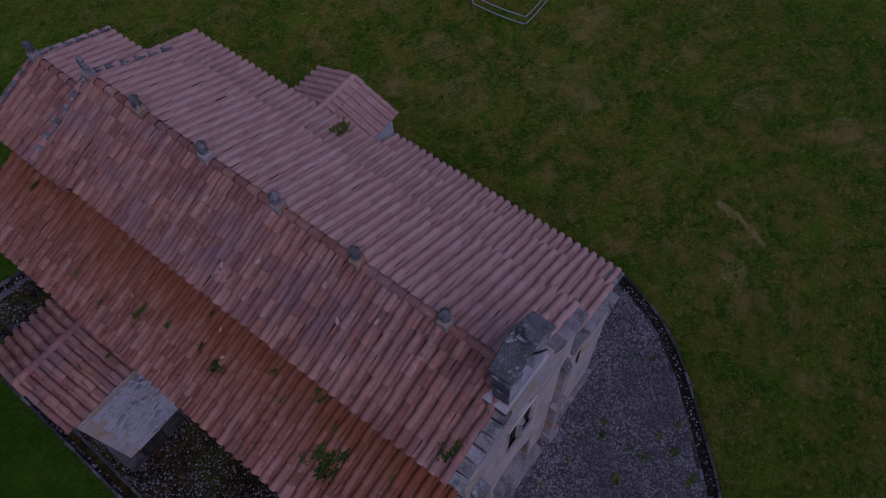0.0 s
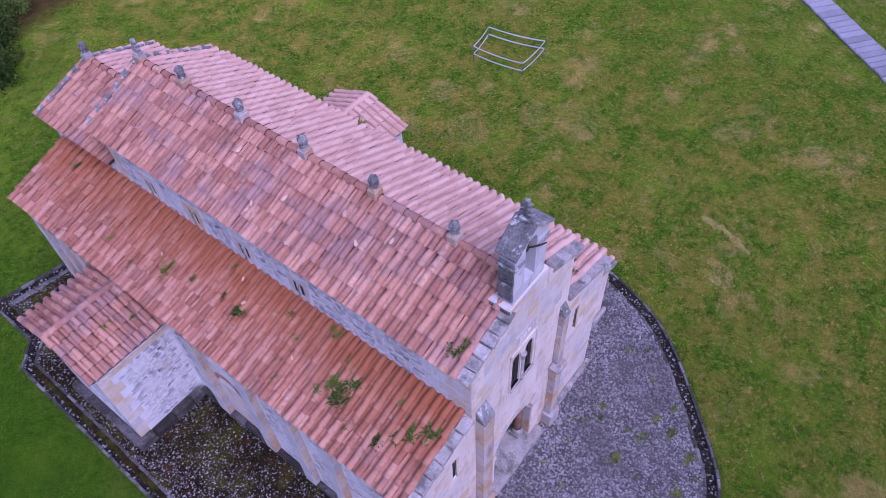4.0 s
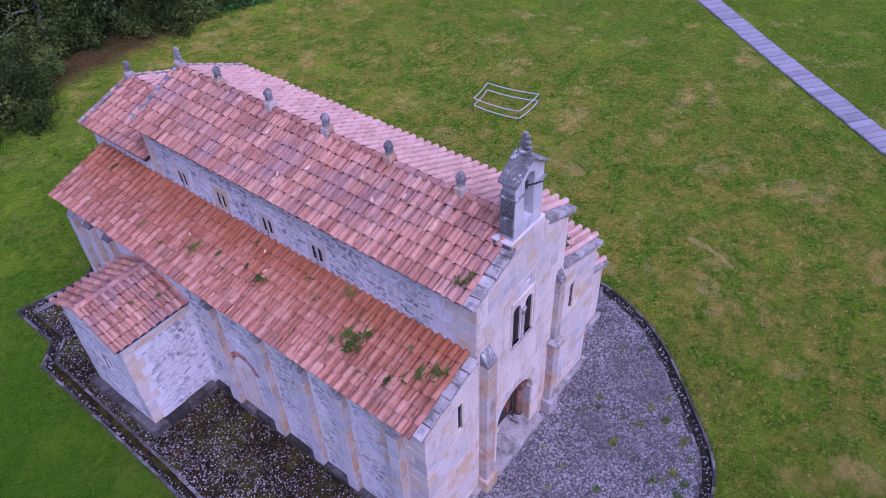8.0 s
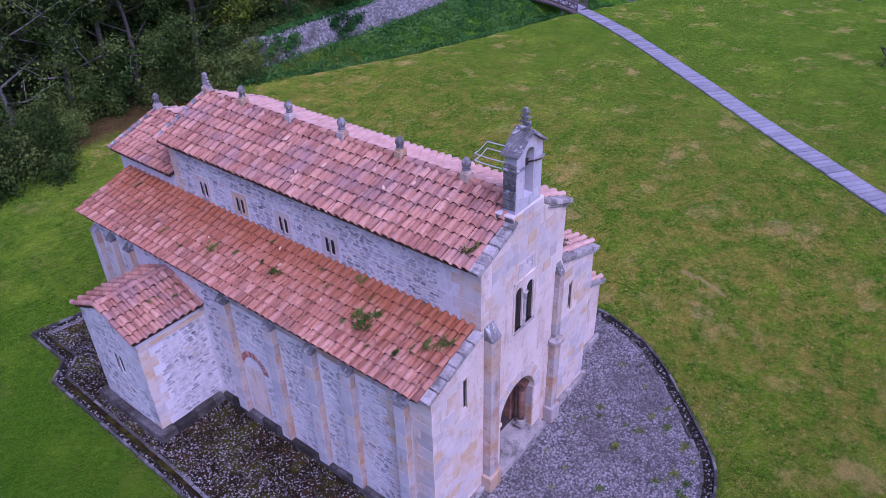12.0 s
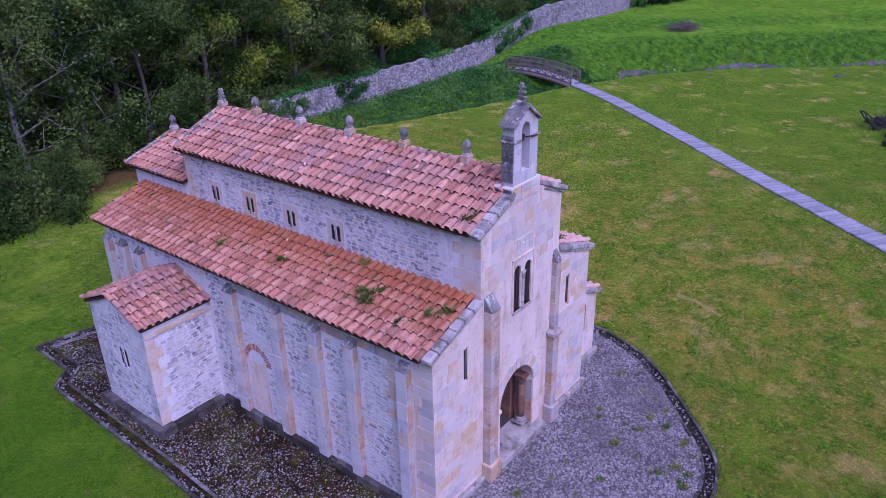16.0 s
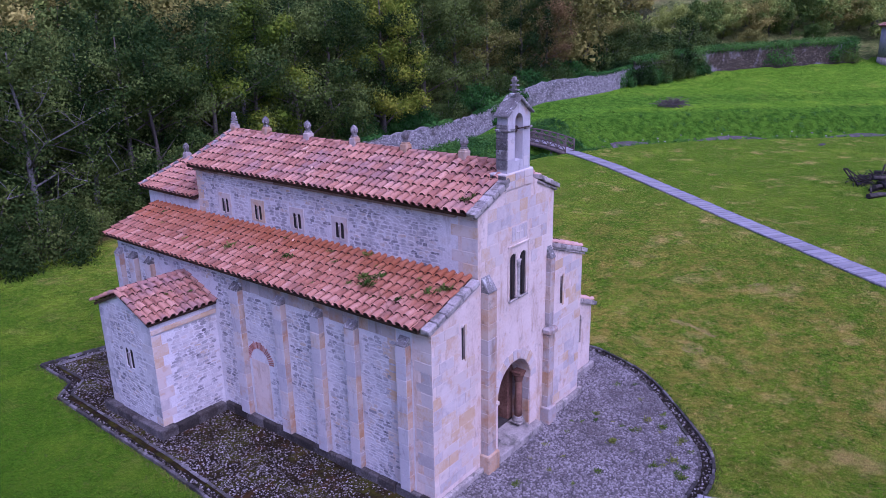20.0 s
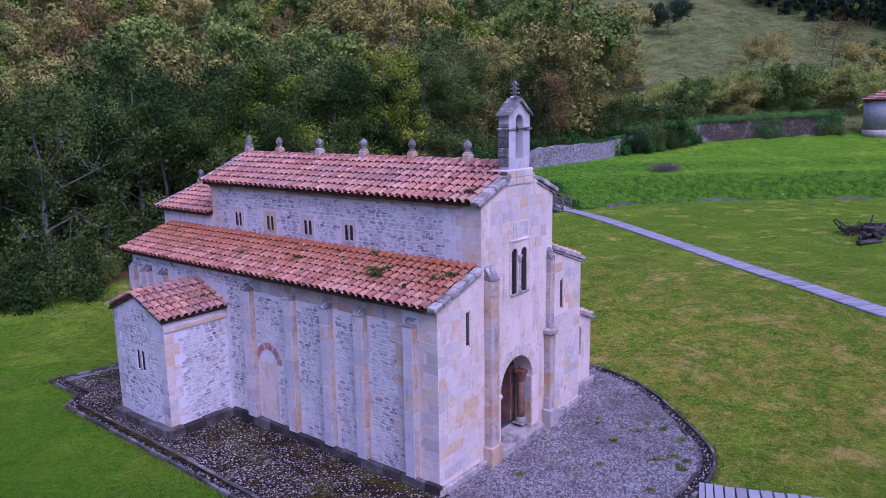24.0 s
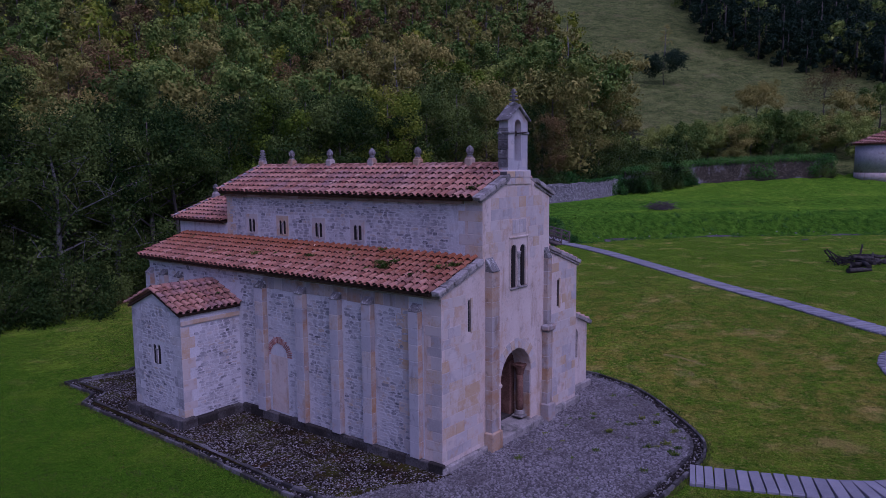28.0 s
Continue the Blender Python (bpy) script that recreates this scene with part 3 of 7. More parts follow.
def stone_shape(rng, n=7, inset=0.1):
    """An irregular flat stone, 1 x 1, face towards +z, for a wall or a pavement."""
    base = []
    for i in range(n):
        a = 2 * math.pi * (i + rng.uniform(-0.25, 0.25)) / n
        k = 0.5 / max(abs(math.cos(a)), abs(math.sin(a))) * rng.uniform(0.9, 1.0)
        base.append((math.cos(a) * k, math.sin(a) * k))
    vs = [(x, y, -0.3) for x, y in base] + [(x * (1 - inset), y * (1 - inset), rng.uniform(0.75, 1.0)) for x, y in base]
    fs = [tuple(range(n, 2 * n))] + [(i, (i + 1) % n, n + (i + 1) % n, n + i) for i in range(n)]
    return vs, fs


def block_shape(rng, inset=0.035):
    """A squared block, 1 x 1, with chamfered, slightly worn edges."""
    c = [(-0.5, -0.5), (0.5, -0.5), (0.5, 0.5), (-0.5, 0.5)]
    vs = [(x, y, -0.5) for x, y in c] + [(x + rng.uniform(-0.008, 0.008), y + rng.uniform(-0.008, 0.008), 0.5) for x, y in c]
    vs += [(x * (1 - inset * rng.uniform(0.8, 2.2)), y * (1 - inset * rng.uniform(1, 3)), 1.0) for x, y in c]
    fs = [(8, 9, 10, 11)]
    for k in (0, 4):
        fs += [(k + i, k + (i + 1) % 4, k + 4 + (i + 1) % 4, k + 4 + i) for i in range(4)]
    return vs, fs


PIECE_JOBS = []


def pieces(name, parent, shapes, material, joined_material, spots, limit=300, label=""):
    """Lays pieces later, at the end of the file: spots are matrices, nearest first; past the limit they are joined."""
    PIECE_JOBS.append((name, parent, shapes, material, joined_material, spots, limit, label))


def lay_pieces():
    rng = random.Random(5)
    for name, parent, shapes, material, joined_material, spots, limit, label in PIECE_JOBS:
        meshes = []
        for vs, fs, *skin_end in shapes:
            me = bpy.data.meshes.new(name)
            me.from_pydata(vs, [], fs)
            me.materials.append(material)
            if skin_end:
                # the faces past the outer skin carry grime and the course line's shade as colour
                me.materials.append(M_GRIME_SHADE)
                me.polygons.foreach_set("material_index", [int(k >= skin_end[0]) for k in range(len(fs))])
            me.update()
            meshes.append(me)
        for m in spots[:limit]:
            ob = new(name, rng.choice(meshes))
            ob.parent = parent
            ob.matrix_basis = m
        rest = spots[limit:]
        if rest:
            verts, faces, dark_faces = [], [], []
            for m in rest:
                vs, fs, *skin_end = rng.choice(shapes)
                dark_faces += [int(bool(skin_end) and k >= skin_end[0]) for k in range(len(fs))]
                k = len(verts)
                a = np.array(m)
                verts.extend((np.c_[np.array(vs), np.ones(len(vs))] @ a.T)[:, :3].tolist())
                faces.extend([tuple(k + i for i in f) for f in fs])
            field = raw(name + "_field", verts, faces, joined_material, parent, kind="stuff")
            if any(dark_faces):
                field.data.materials.append(M_GRIME_SHADE)
                field.data.polygons.foreach_set("material_index", dark_faces)


def wall_matrix(origin, u, v, w, su, sv, sw):
    """Axes u, v, w as columns, scaled, at an origin."""
    m = Matrix.Identity(4)
    for c, (ax, s) in enumerate(((u, su), (v, sv), (w, sw))):
        for r in range(3):
            m[r][c] = ax[r] * s
    for r in range(3):
        m[r][3] = origin[r]
    return m


# ---- ground: lawn, stream ditch, terrace and hill ----
STREAM = [(-160, 64), (-20, 43.5), (20, 34.2), (31, 28.6), (40, 25.3), (47.5, 22.9), (56.5, 18.9), (64, 12.6), (75, -1), (100, -30), (170, -120)]


def side_of_stream(x, y):
    """Distance from the stream's line, positive beyond it."""
    x, y = np.asarray(x, float), np.asarray(y, float)
    best = np.full(x.shape, 1e9)
    sign = np.ones(x.shape)
    for (ax, ay), (bx, by) in zip(STREAM, STREAM[1:]):
        dx, dy = bx - ax, by - ay
        k = np.clip(((x - ax) * dx + (y - ay) * dy) / (dx * dx + dy * dy), 0, 1)
        d = np.hypot(x - ax - k * dx, y - ay - k * dy)
        s = np.sign(dx * (y - ay) - dy * (x - ax))
        sign = np.where(d < best, s, sign)
        best = np.minimum(best, d)
    return best * sign


def ease(a, b, v):
    k = np.clip((np.asarray(v, float) - a) / (b - a), 0, 1)
    return k * k * (3 - 2 * k)


def ground_z(x, y):
    d = side_of_stream(x, y)
    x = np.asarray(x, float)
    z = -0.15 + 0.95 * ease(13, 30, x) + 0.4 * ease(30, 50, x)
    z = z - 1.0 * ease(20, 28, x) * np.exp(-((d - 1.2) / 1.3) ** 2)
    reach = 0.3 + 0.7 * ease(46, 60, x)
    z = z + 2.3 * reach * ease(1.5, 6.5, d) + (0.08 + 0.05 * ease(75, 100, x)) * np.maximum(0, d - 6) * ease(6, 14, d) + 0.35 * reach * ease(10, 12, d)
    z = z + 0.17 * np.maximum(0, d - 36) + 0.14 * np.maximum(0, d - 130)
    return z


def gz(x, y):
    return float(ground_z(np.array([x]), np.array([y]))[0])


def axis_steps(lo, hi, near_lo, near_hi, fine, grow=1.16):
    v = list(np.arange(near_lo, near_hi + 1e-6, fine))
    s = fine
    while v[-1] < hi:
        s *= grow
        v.append(v[-1] + s)
    s = fine
    while v[0] > lo:
        s *= grow
        v.insert(0, v[0] - s)
    return np.array(v)


def build_ground():
    xs = axis_steps(-900, 1500, -22, 84, 1.0, 1.085)
    ys = axis_steps(-900, 1500, -22, 46, 1.0, 1.085)
    X, Y = np.meshgrid(xs, ys)
    Z = ground_z(X, Y)
    rng = np.random.RandomState(3)
    far = ease(10, 40, side_of_stream(X, Y))
    Z = Z + rng.uniform(-0.02, 0.02, Z.shape) + far * rng.uniform(-0.25, 0.25, Z.shape)
    court = (X > -5.5) & (X < 13.5) & (Y > -8) & (Y < 21)
    Z = np.where(court, -0.2, Z)
    n, m = X.shape
    verts = np.stack([X, Y, Z], -1).reshape(-1, 3).tolist()
    faces = [(r * m + c, r * m + c + 1, (r + 1) * m + c + 1, (r + 1) * m + c) for r in range(n - 1) for c in range(m - 1)]
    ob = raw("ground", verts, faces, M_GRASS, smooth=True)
    dv = side_of_stream(X, Y)
    # dark bank belts: rank growth, plus the slope's shade put into the colour
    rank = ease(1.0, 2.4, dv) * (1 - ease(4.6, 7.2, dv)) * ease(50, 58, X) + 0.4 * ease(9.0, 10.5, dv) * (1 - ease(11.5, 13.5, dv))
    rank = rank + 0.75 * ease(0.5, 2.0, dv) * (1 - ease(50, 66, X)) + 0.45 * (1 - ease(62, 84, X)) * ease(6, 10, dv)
    att = ob.data.attributes.new("growth_and_bank_shade", "FLOAT", "POINT")
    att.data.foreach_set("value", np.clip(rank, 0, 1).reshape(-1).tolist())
    # grows towards the trees: fallen leaves, and the trees' shade as dark brown
    litter_shade = ease(32.6, 37.0, Y + 0.06 * np.maximum(0, 10 - X)) * (1 - ease(24, 31, X))
    att = ob.data.attributes.new("litter_and_shade", "FLOAT", "POINT")
    att.data.foreach_set("value", litter_shade.reshape(-1).tolist())
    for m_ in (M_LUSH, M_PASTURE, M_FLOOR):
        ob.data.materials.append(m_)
    cx, cy = (X[:-1, :-1] + X[1:, 1:]) / 2, (Y[:-1, :-1] + Y[1:, 1:]) / 2
    d = side_of_stream(cx, cy)
    wob = 2.5 * np.sin(cx * 0.31) + 1.5 * np.sin(cy * 0.53 + cx * 0.2)
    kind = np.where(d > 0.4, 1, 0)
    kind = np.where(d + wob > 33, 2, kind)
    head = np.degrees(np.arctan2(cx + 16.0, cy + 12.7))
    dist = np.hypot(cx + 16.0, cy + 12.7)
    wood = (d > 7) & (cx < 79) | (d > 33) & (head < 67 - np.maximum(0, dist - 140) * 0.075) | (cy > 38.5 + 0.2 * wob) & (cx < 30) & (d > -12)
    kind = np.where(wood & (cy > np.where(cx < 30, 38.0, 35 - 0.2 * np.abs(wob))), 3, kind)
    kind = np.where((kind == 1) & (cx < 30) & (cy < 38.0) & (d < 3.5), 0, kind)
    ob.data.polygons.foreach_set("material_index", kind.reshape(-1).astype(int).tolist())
    tagged(ob, "mown green lawn with dry brown patches rising to pasture", "lawn", kind="structure")


build_ground()

def curve_points(ctrl, n=10):
    out = []
    for i in range(len(ctrl) - 1):
        p0, p1, p2, p3 = (Vector(ctrl[max(0, min(len(ctrl) - 1, i + k))]) for k in (-1, 0, 1, 2))
        for j in range(n):
            t = j / n
            out.append(tuple(0.5 * (2 * p1 + (p2 - p0) * t + (2 * p0 - 5 * p1 + 4 * p2 - p3) * t * t + (3 * p1 - p0 - 3 * p2 + p3) * t ** 3)))
    return out + [tuple(ctrl[-1])]


# the paved court round the church: an outline of the outer kerb, front curve first
COURT_FRONT = [(12.5, 1.1), (12.0, -0.45), (11.15, -1.9), (9.9, -3.25), (8.6, -4.5), (7.52, -5.42), (6.35, -5.88), (5.2, -6.0), (3.8, -5.95), (2.2, -5.9), (0.2, -5.5), (-1.8, -4.4), (-3.2, -2.6), (-3.85, -0.2)]
COURT = curve_points(COURT_FRONT, 4) + [
         (-3.8, 4.0), (-3.6, 8.4), (-3.48, 15.75), (-2.62, 16.55), (-2.6, 19.2), (0.1, 18.7), (2.5, 20.2), (6.0, 20.2), (8.6, 18.6), (11.4, 18.0), (12.6, 14.0), (12.5, 6.0)]


def inset_loop(loop, d):
    out = []
    n = len(loop)
    for i in range(n):
        p0, p1, p2 = Vector(loop[i - 1]), Vector(loop[i]), Vector(loop[(i + 1) % n])
        a, b = (p1 - p0).normalized(), (p2 - p1).normalized()
        na, nb = Vector((a.y, -a.x)), Vector((b.y, -b.x))
        k = (na + nb)
        k = k / max(0.35, k.dot(na)) if k.length > 1e-4 else na
        out.append(tuple(p1 + k * d))
    return out


def area_of(loop):
    return sum(a[0] * b[1] - b[0] * a[1] for a, b in zip(loop, loop[1:] + loop[:1])) / 2


INWARD = 1 if area_of(COURT) < 0 else -1


def inside(loop, x, y):
    hit = False
    for (ax, ay), (bx, by) in zip(loop, loop[1:] + loop[:1]):
        if (ay > y) != (by > y) and x < (bx - ax) * (y - ay) / (by - ay) + ax:
            hit = not hit
    return hit


COURT_IN = inset_loop(COURT, 0.42 * INWARD)
COURT_Z = -0.12


def flat_sheet(name, loop, z, material, label, category):
    bm = bmesh.new()
    vs = [bm.verts.new((x, y, z)) for x, y in loop]
    es = [bm.edges.new((vs[i], vs[(i + 1) % len(vs)])) for i in range(len(vs))]
    bmesh.ops.triangle_fill(bm, use_beauty=True, edges=es)
    for f in bm.faces:
        if f.normal.z < 0:
            f.normal_flip()
    return tagged(part(name, bm, material, None), label, category, kind="structure")


gutter = flat_sheet("gutter", COURT, COURT_Z - 0.05, M_GUTTER, "dark mossy earth gutter between two lines of kerb stones", "gutter")
court = flat_sheet("pavement", COURT_IN, COURT_Z, M_COURT, "grey pebble pavement laid round the church", "pavement")
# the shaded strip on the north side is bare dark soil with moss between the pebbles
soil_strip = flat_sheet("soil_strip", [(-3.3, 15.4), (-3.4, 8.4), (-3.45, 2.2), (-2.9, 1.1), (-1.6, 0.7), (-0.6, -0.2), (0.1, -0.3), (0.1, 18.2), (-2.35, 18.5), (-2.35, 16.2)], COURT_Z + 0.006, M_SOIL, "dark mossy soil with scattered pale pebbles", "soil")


def along(loop, step, closed=True):
    """Points and headings every step along a loop."""
    pts = []
    seq = list(zip(loop, loop[1:] + (loop[:1] if closed else [])))
    for a, b in seq:
        a, b = Vector(a), Vector(b)
        n = max(1, round((b - a).length / step))
        for i in range(n):
            p = a.lerp(b, (i + 0.5) / n)
            pts.append((p, math.atan2((b - a).y, (b - a).x), (b - a).length / n))
    return pts


STONE_SHAPES = [stone_shape(random.Random(100 + i), n=random.Random(i).choice((6, 7, 8))) for i in range(16)]
PEBBLE_SHAPES = [stone_shape(random.Random(300 + i), n=4 + i % 2, inset=0.3) for i in range(10)]
BLOCK_SHAPES = [block_shape(random.Random(200 + i)) for i in range(6)]


def near_first(spots, at=(-12, -10)):
    return sorted(spots, key=lambda m: (m[0][3] - at[0]) ** 2 + (m[1][3] - at[1]) ** 2)


def kerb(loop, name, label, height, width):
    holder = empty(name, label, "kerb", at=(0, 0, 0))
    tagged(holder, kind="structure")
    rng = random.Random(7)
    spots = []
    for p, h, ln in along(loop, 0.5):
        h += rng.uniform(-0.05, 0.05)
        m = Matrix.Translation((p.x, p.y, COURT_Z - 0.06)) @ Matrix.Rotation(h, 4, "Z") @ Matrix.Diagonal((ln * 0.94, width * rng.uniform(0.8, 1.15), height + rng.uniform(-0.015, 0.02), 1))
        spots.append(m)
    pieces("kerb_stone", holder, BLOCK_SHAPES, M_KERB, M_KERB, near_first(spots), 300)
    return holder


kerb(COURT, "kerb_outer", "mossy stone kerb edging the lawn", 0.1, 0.1)
kerb(COURT_IN, "kerb_inner", "line of pale kerb stones round the paving", 0.09, 0.11)


def pebbles():
    rng = random.Random(11)
    dark, light = [], []
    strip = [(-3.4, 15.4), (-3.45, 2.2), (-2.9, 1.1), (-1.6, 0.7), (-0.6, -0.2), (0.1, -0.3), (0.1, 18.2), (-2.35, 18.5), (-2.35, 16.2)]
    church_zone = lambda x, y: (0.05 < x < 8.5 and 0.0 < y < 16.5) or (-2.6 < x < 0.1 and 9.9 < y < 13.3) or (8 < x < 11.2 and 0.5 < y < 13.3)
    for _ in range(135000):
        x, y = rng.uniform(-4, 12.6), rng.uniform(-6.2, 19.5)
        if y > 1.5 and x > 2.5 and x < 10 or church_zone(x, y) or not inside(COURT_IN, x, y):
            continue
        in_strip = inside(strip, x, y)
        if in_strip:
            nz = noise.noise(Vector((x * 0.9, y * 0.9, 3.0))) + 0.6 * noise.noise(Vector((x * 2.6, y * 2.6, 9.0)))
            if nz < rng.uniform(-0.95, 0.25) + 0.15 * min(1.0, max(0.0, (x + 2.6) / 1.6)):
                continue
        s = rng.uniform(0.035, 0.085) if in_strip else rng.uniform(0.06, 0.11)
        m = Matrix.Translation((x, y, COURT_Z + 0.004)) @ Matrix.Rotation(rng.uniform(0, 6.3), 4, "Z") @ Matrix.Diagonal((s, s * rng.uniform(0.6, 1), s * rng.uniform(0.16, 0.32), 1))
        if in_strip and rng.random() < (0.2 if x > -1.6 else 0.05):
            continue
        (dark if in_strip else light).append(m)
    gut = []
    for p, h, ln in along(inset_loop(COURT, 0.2 * INWARD), 0.14):
        for _ in range(4):
            s = rng.uniform(0.05, 0.11)
            gut.append(Matrix.Translation((p.x + rng.uniform(-0.15, 0.15), p.y + rng.uniform(-0.15, 0.15), COURT_Z - 0.05)) @ Matrix.Rotation(rng.uniform(0, 6), 4, "Z") @ Matrix.Diagonal((s, s * 0.7, s * 0.4, 1)))
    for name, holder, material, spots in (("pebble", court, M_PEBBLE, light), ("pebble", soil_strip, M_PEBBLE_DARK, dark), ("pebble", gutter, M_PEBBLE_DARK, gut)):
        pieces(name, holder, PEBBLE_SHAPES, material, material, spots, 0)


pebbles()


# ---- boarded path from the bridge, and the slab path to the court ----
def path_boards(name, label, pts, width, step, material):
    holder = empty(name, label, "path")
    tagged(holder, kind="structure")
    rng = random.Random(21)
    spots = []
    for p, h, ln in along(pts, step, closed=False):
        m = Matrix.Translation((p.x, p.y, gz(p.x, p.y) + 0.005)) @ Matrix.Rotation(h + rng.uniform(-0.015, 0.015), 4, "Z") @ Matrix.Diagonal((ln * 0.88, width * rng.uniform(0.97, 1.03), 0.09 + rng.uniform(-0.01, 0.01), 1))
        spots.append(m)
    pieces("slab", holder, BLOCK_SHAPES, material, material, spots, 300)
    return holder


PATH_LINE = curve_points([(48.0, 21.9), (44, 15.7), (38, 7.75), (33, 1.46), (29, -3.66), (27, -6.35), (25.2, -9.2), (23.7, -13.5), (23.0, -20.0)], 8)
path_boards("path_boards", "long straight path of pale grey boards across the lawn", PATH_LINE, 1.36, 0.46, M_SLAB)
path_boards("path_slabs", "curving path of grey stone slabs leading to the paved court", curve_points([(4.45, -6.05), (5.3, -8.3), (6.65, -11.0), (9.6, -13.0), (13.6, -12.6), (17.6, -10.8), (20.5, -9.6), (22.6, -10.0), (24.0, -12.4)], 8), 1.35, 0.8, M_SLAB)


# ---- the church ----
XC = 4.28                      # the ridge line
church = empty("church", "old stone church with clay tile roofs and an empty bell gable", "church")
NAVE_X0, NAVE_X1 = 2.17, 6.39
AISLE_X0, AISLE_X1 = 0.0, 8.56
NAVE_END, AISLE_END, APSE_END = 13.5, 16.2, 17.15


def nave_roof(x):
    return 9.28 - 0.43 * abs(x - XC)


def aisle_roof(x):
    d = x - AISLE_X0 if x < XC else AISLE_X1 - x
    return 5.62 + 0.33 * d


# facade: one wall stepped from the aisles up to the nave gable
DOOR = arched(3.22, 5.16, -0.15, 2.93, 16, 0.12)
BIF = [arched(3.84, 4.2, 5.1, 6.58, 8, 0.15), arched(4.4, 4.78, 5.1, 6.55, 8, 0.15)]
SLITS = [[(1.35, 4.04), (1.49, 4.04), (1.49, 5.07), (1.35, 5.07)], [(7.02, 3.94), (7.16, 3.94), (7.16, 4.97), (7.02, 4.97)]]
outline = [(0.0, -0.2), (8.56, -0.2), (8.56, 5.45), (NAVE_X1, 6.2), (NAVE_X1, 8.22), (XC, 9.1), (NAVE_X0, 8.22), (NAVE_X0, 6.2), (0.0, 5.45)]
facade = part("facade_wall", plate(outline, [DOOR, *BIF, *SLITS], lambda u, v, d: (u, d, v), 0.7), M_RENDER, church, "pinkish limewashed facade wall with ochre stone blocks")

# side walls
WIN_Y = [5.58, 7.68, 9.81, 11.77]
win_holes = []
for wy in WIN_Y:
    win_holes += [arched(wy - 0.21, wy - 0.03, 6.58, 7.13, 6), arched(wy + 0.03, wy + 0.21, 6.58, 7.13, 6)]
clere_n = part("nave_wall", plate([(0.7, 5.6), (NAVE_END, 5.6), (NAVE_END, 8.2), (0.7, 8.2)], win_holes, lambda u, v, d: (NAVE_X0 + d, u, v), 0.55), M_MORTAR, church, "upper nave wall of grey rubble in white mortar")
clere_s = part("nave_wall", plate([(0.7, 5.6), (NAVE_END, 5.6), (NAVE_END, 8.2), (0.7, 8.2)], win_holes, lambda u, v, d: (NAVE_X1 - d, u, v), 0.55), M_MORTAR, church, "upper nave wall of grey rubble in white mortar")
aisle_n = part("aisle_wall", plate([(0.7, -0.2), (AISLE_END, -0.2), (AISLE_END, 5.42), (0.7, 5.42)], [], lambda u, v, d: (AISLE_X0 + d, u, v), 0.6), M_MORTAR, church, "side aisle wall of grey rubble in white mortar")
aisle_s = part("aisle_wall", plate([(0.7, -0.2), (AISLE_END, -0.2), (AISLE_END, 5.42), (0.7, 5.42)], [], lambda u, v, d: (AISLE_X1 - d, u, v), 0.6), M_MORTAR, church, "side aisle wall of grey rubble in white mortar")
# east ends
bm = bmesh.new()
prism(bm, [(0.6, AISLE_END - 0.6, -0.2), (7.96, AISLE_END - 0.6, -0.2), (7.96, AISLE_END - 0.6, 5.65), (6.4, AISLE_END - 0.6, 6.2), (2.1, AISLE_END - 0.6, 6.2), (0.6, AISLE_END - 0.6, 5.65)], 0.597, (0, 1, 0))
part("east_wall", bm, M_MORTAR, church)
bm = bmesh.new()
prism(bm, [(NAVE_X0 + 0.55, NAVE_END - 0.56, 5.6), (NAVE_X1 - 0.55, NAVE_END - 0.56, 5.6), (NAVE_X1 - 0.55, NAVE_END - 0.56, 8.4), (XC, NAVE_END - 0.56, 9.0), (NAVE_X0 + 0.55, NAVE_END - 0.56, 8.4)], 0.55, (0, 1, 0))
part("nave_gable_wall", bm, M_MORTAR, church)
# sanctuary block behind the nave
for x0, x1 in ((NAVE_X0, NAVE_X0 + 0.5), (NAVE_X1 - 0.5, NAVE_X1)):
    part("sanctuary_wall", box_bm(x0, x1, NAVE_END + 0.003, APSE_END, 5.5, 6.85), M_MORTAR, church)
bm = bmesh.new()
prism(bm, [(NAVE_X0 + 0.5, APSE_END - 0.5, -0.2), (NAVE_X1 - 0.5, APSE_END - 0.5, -0.2), (NAVE_X1 - 0.5, APSE_END - 0.5, 6.85), (XC, APSE_END - 0.5, 7.55), (NAVE_X0 + 0.5, APSE_END - 0.5, 6.85)], 0.497, (0, 1, 0))
part("sanctuary_gable_wall", bm, M_MORTAR, church)
# inner floor and dark inner wall so that the openings look into a real room
part("inner_floor", box_bm(0.6, 7.96, 0.7, 15.6, 0.0, 0.22), M_DARK, church)


# roofs
def barrel(r0, r1, length, seg=6, thick=0.03, lift=0.02):
    """A half-round cap tile lying along +x, its lower, wider end at x = 0."""
    vs, fs = [], []
    for k, (x, r, up) in enumerate(((0, r0, lift), (length, r1, 0.0))):
        for i in range(seg + 1):
            a = math.pi * i / seg
            vs.append((x, r * math.cos(a), r * math.sin(a) * 0.92 + up))
    n = seg + 1
    fs += [(i, i + 1, n + i + 1, n + i) for i in range(seg)]
    for i in range(seg + 1):
        a = math.pi * i / seg
        vs.append((0, (r0 - thick) * math.cos(a), (r0 - thick) * math.sin(a) * 0.92 + lift))
    for i in range(seg + 1):
        a = math.pi * i / seg
        vs.append((0.12, (r0 - thick) * math.cos(a), (r0 - thick) * math.sin(a) * 0.92 + lift))
    m = 2 * n
    fs += [(i, m + i, m + i + 1, i + 1) for i in range(seg)]
    fs += [(m + i, m + n + i, m + n + i + 1, m + i + 1) for i in range(seg)]
    return vs, fs, seg


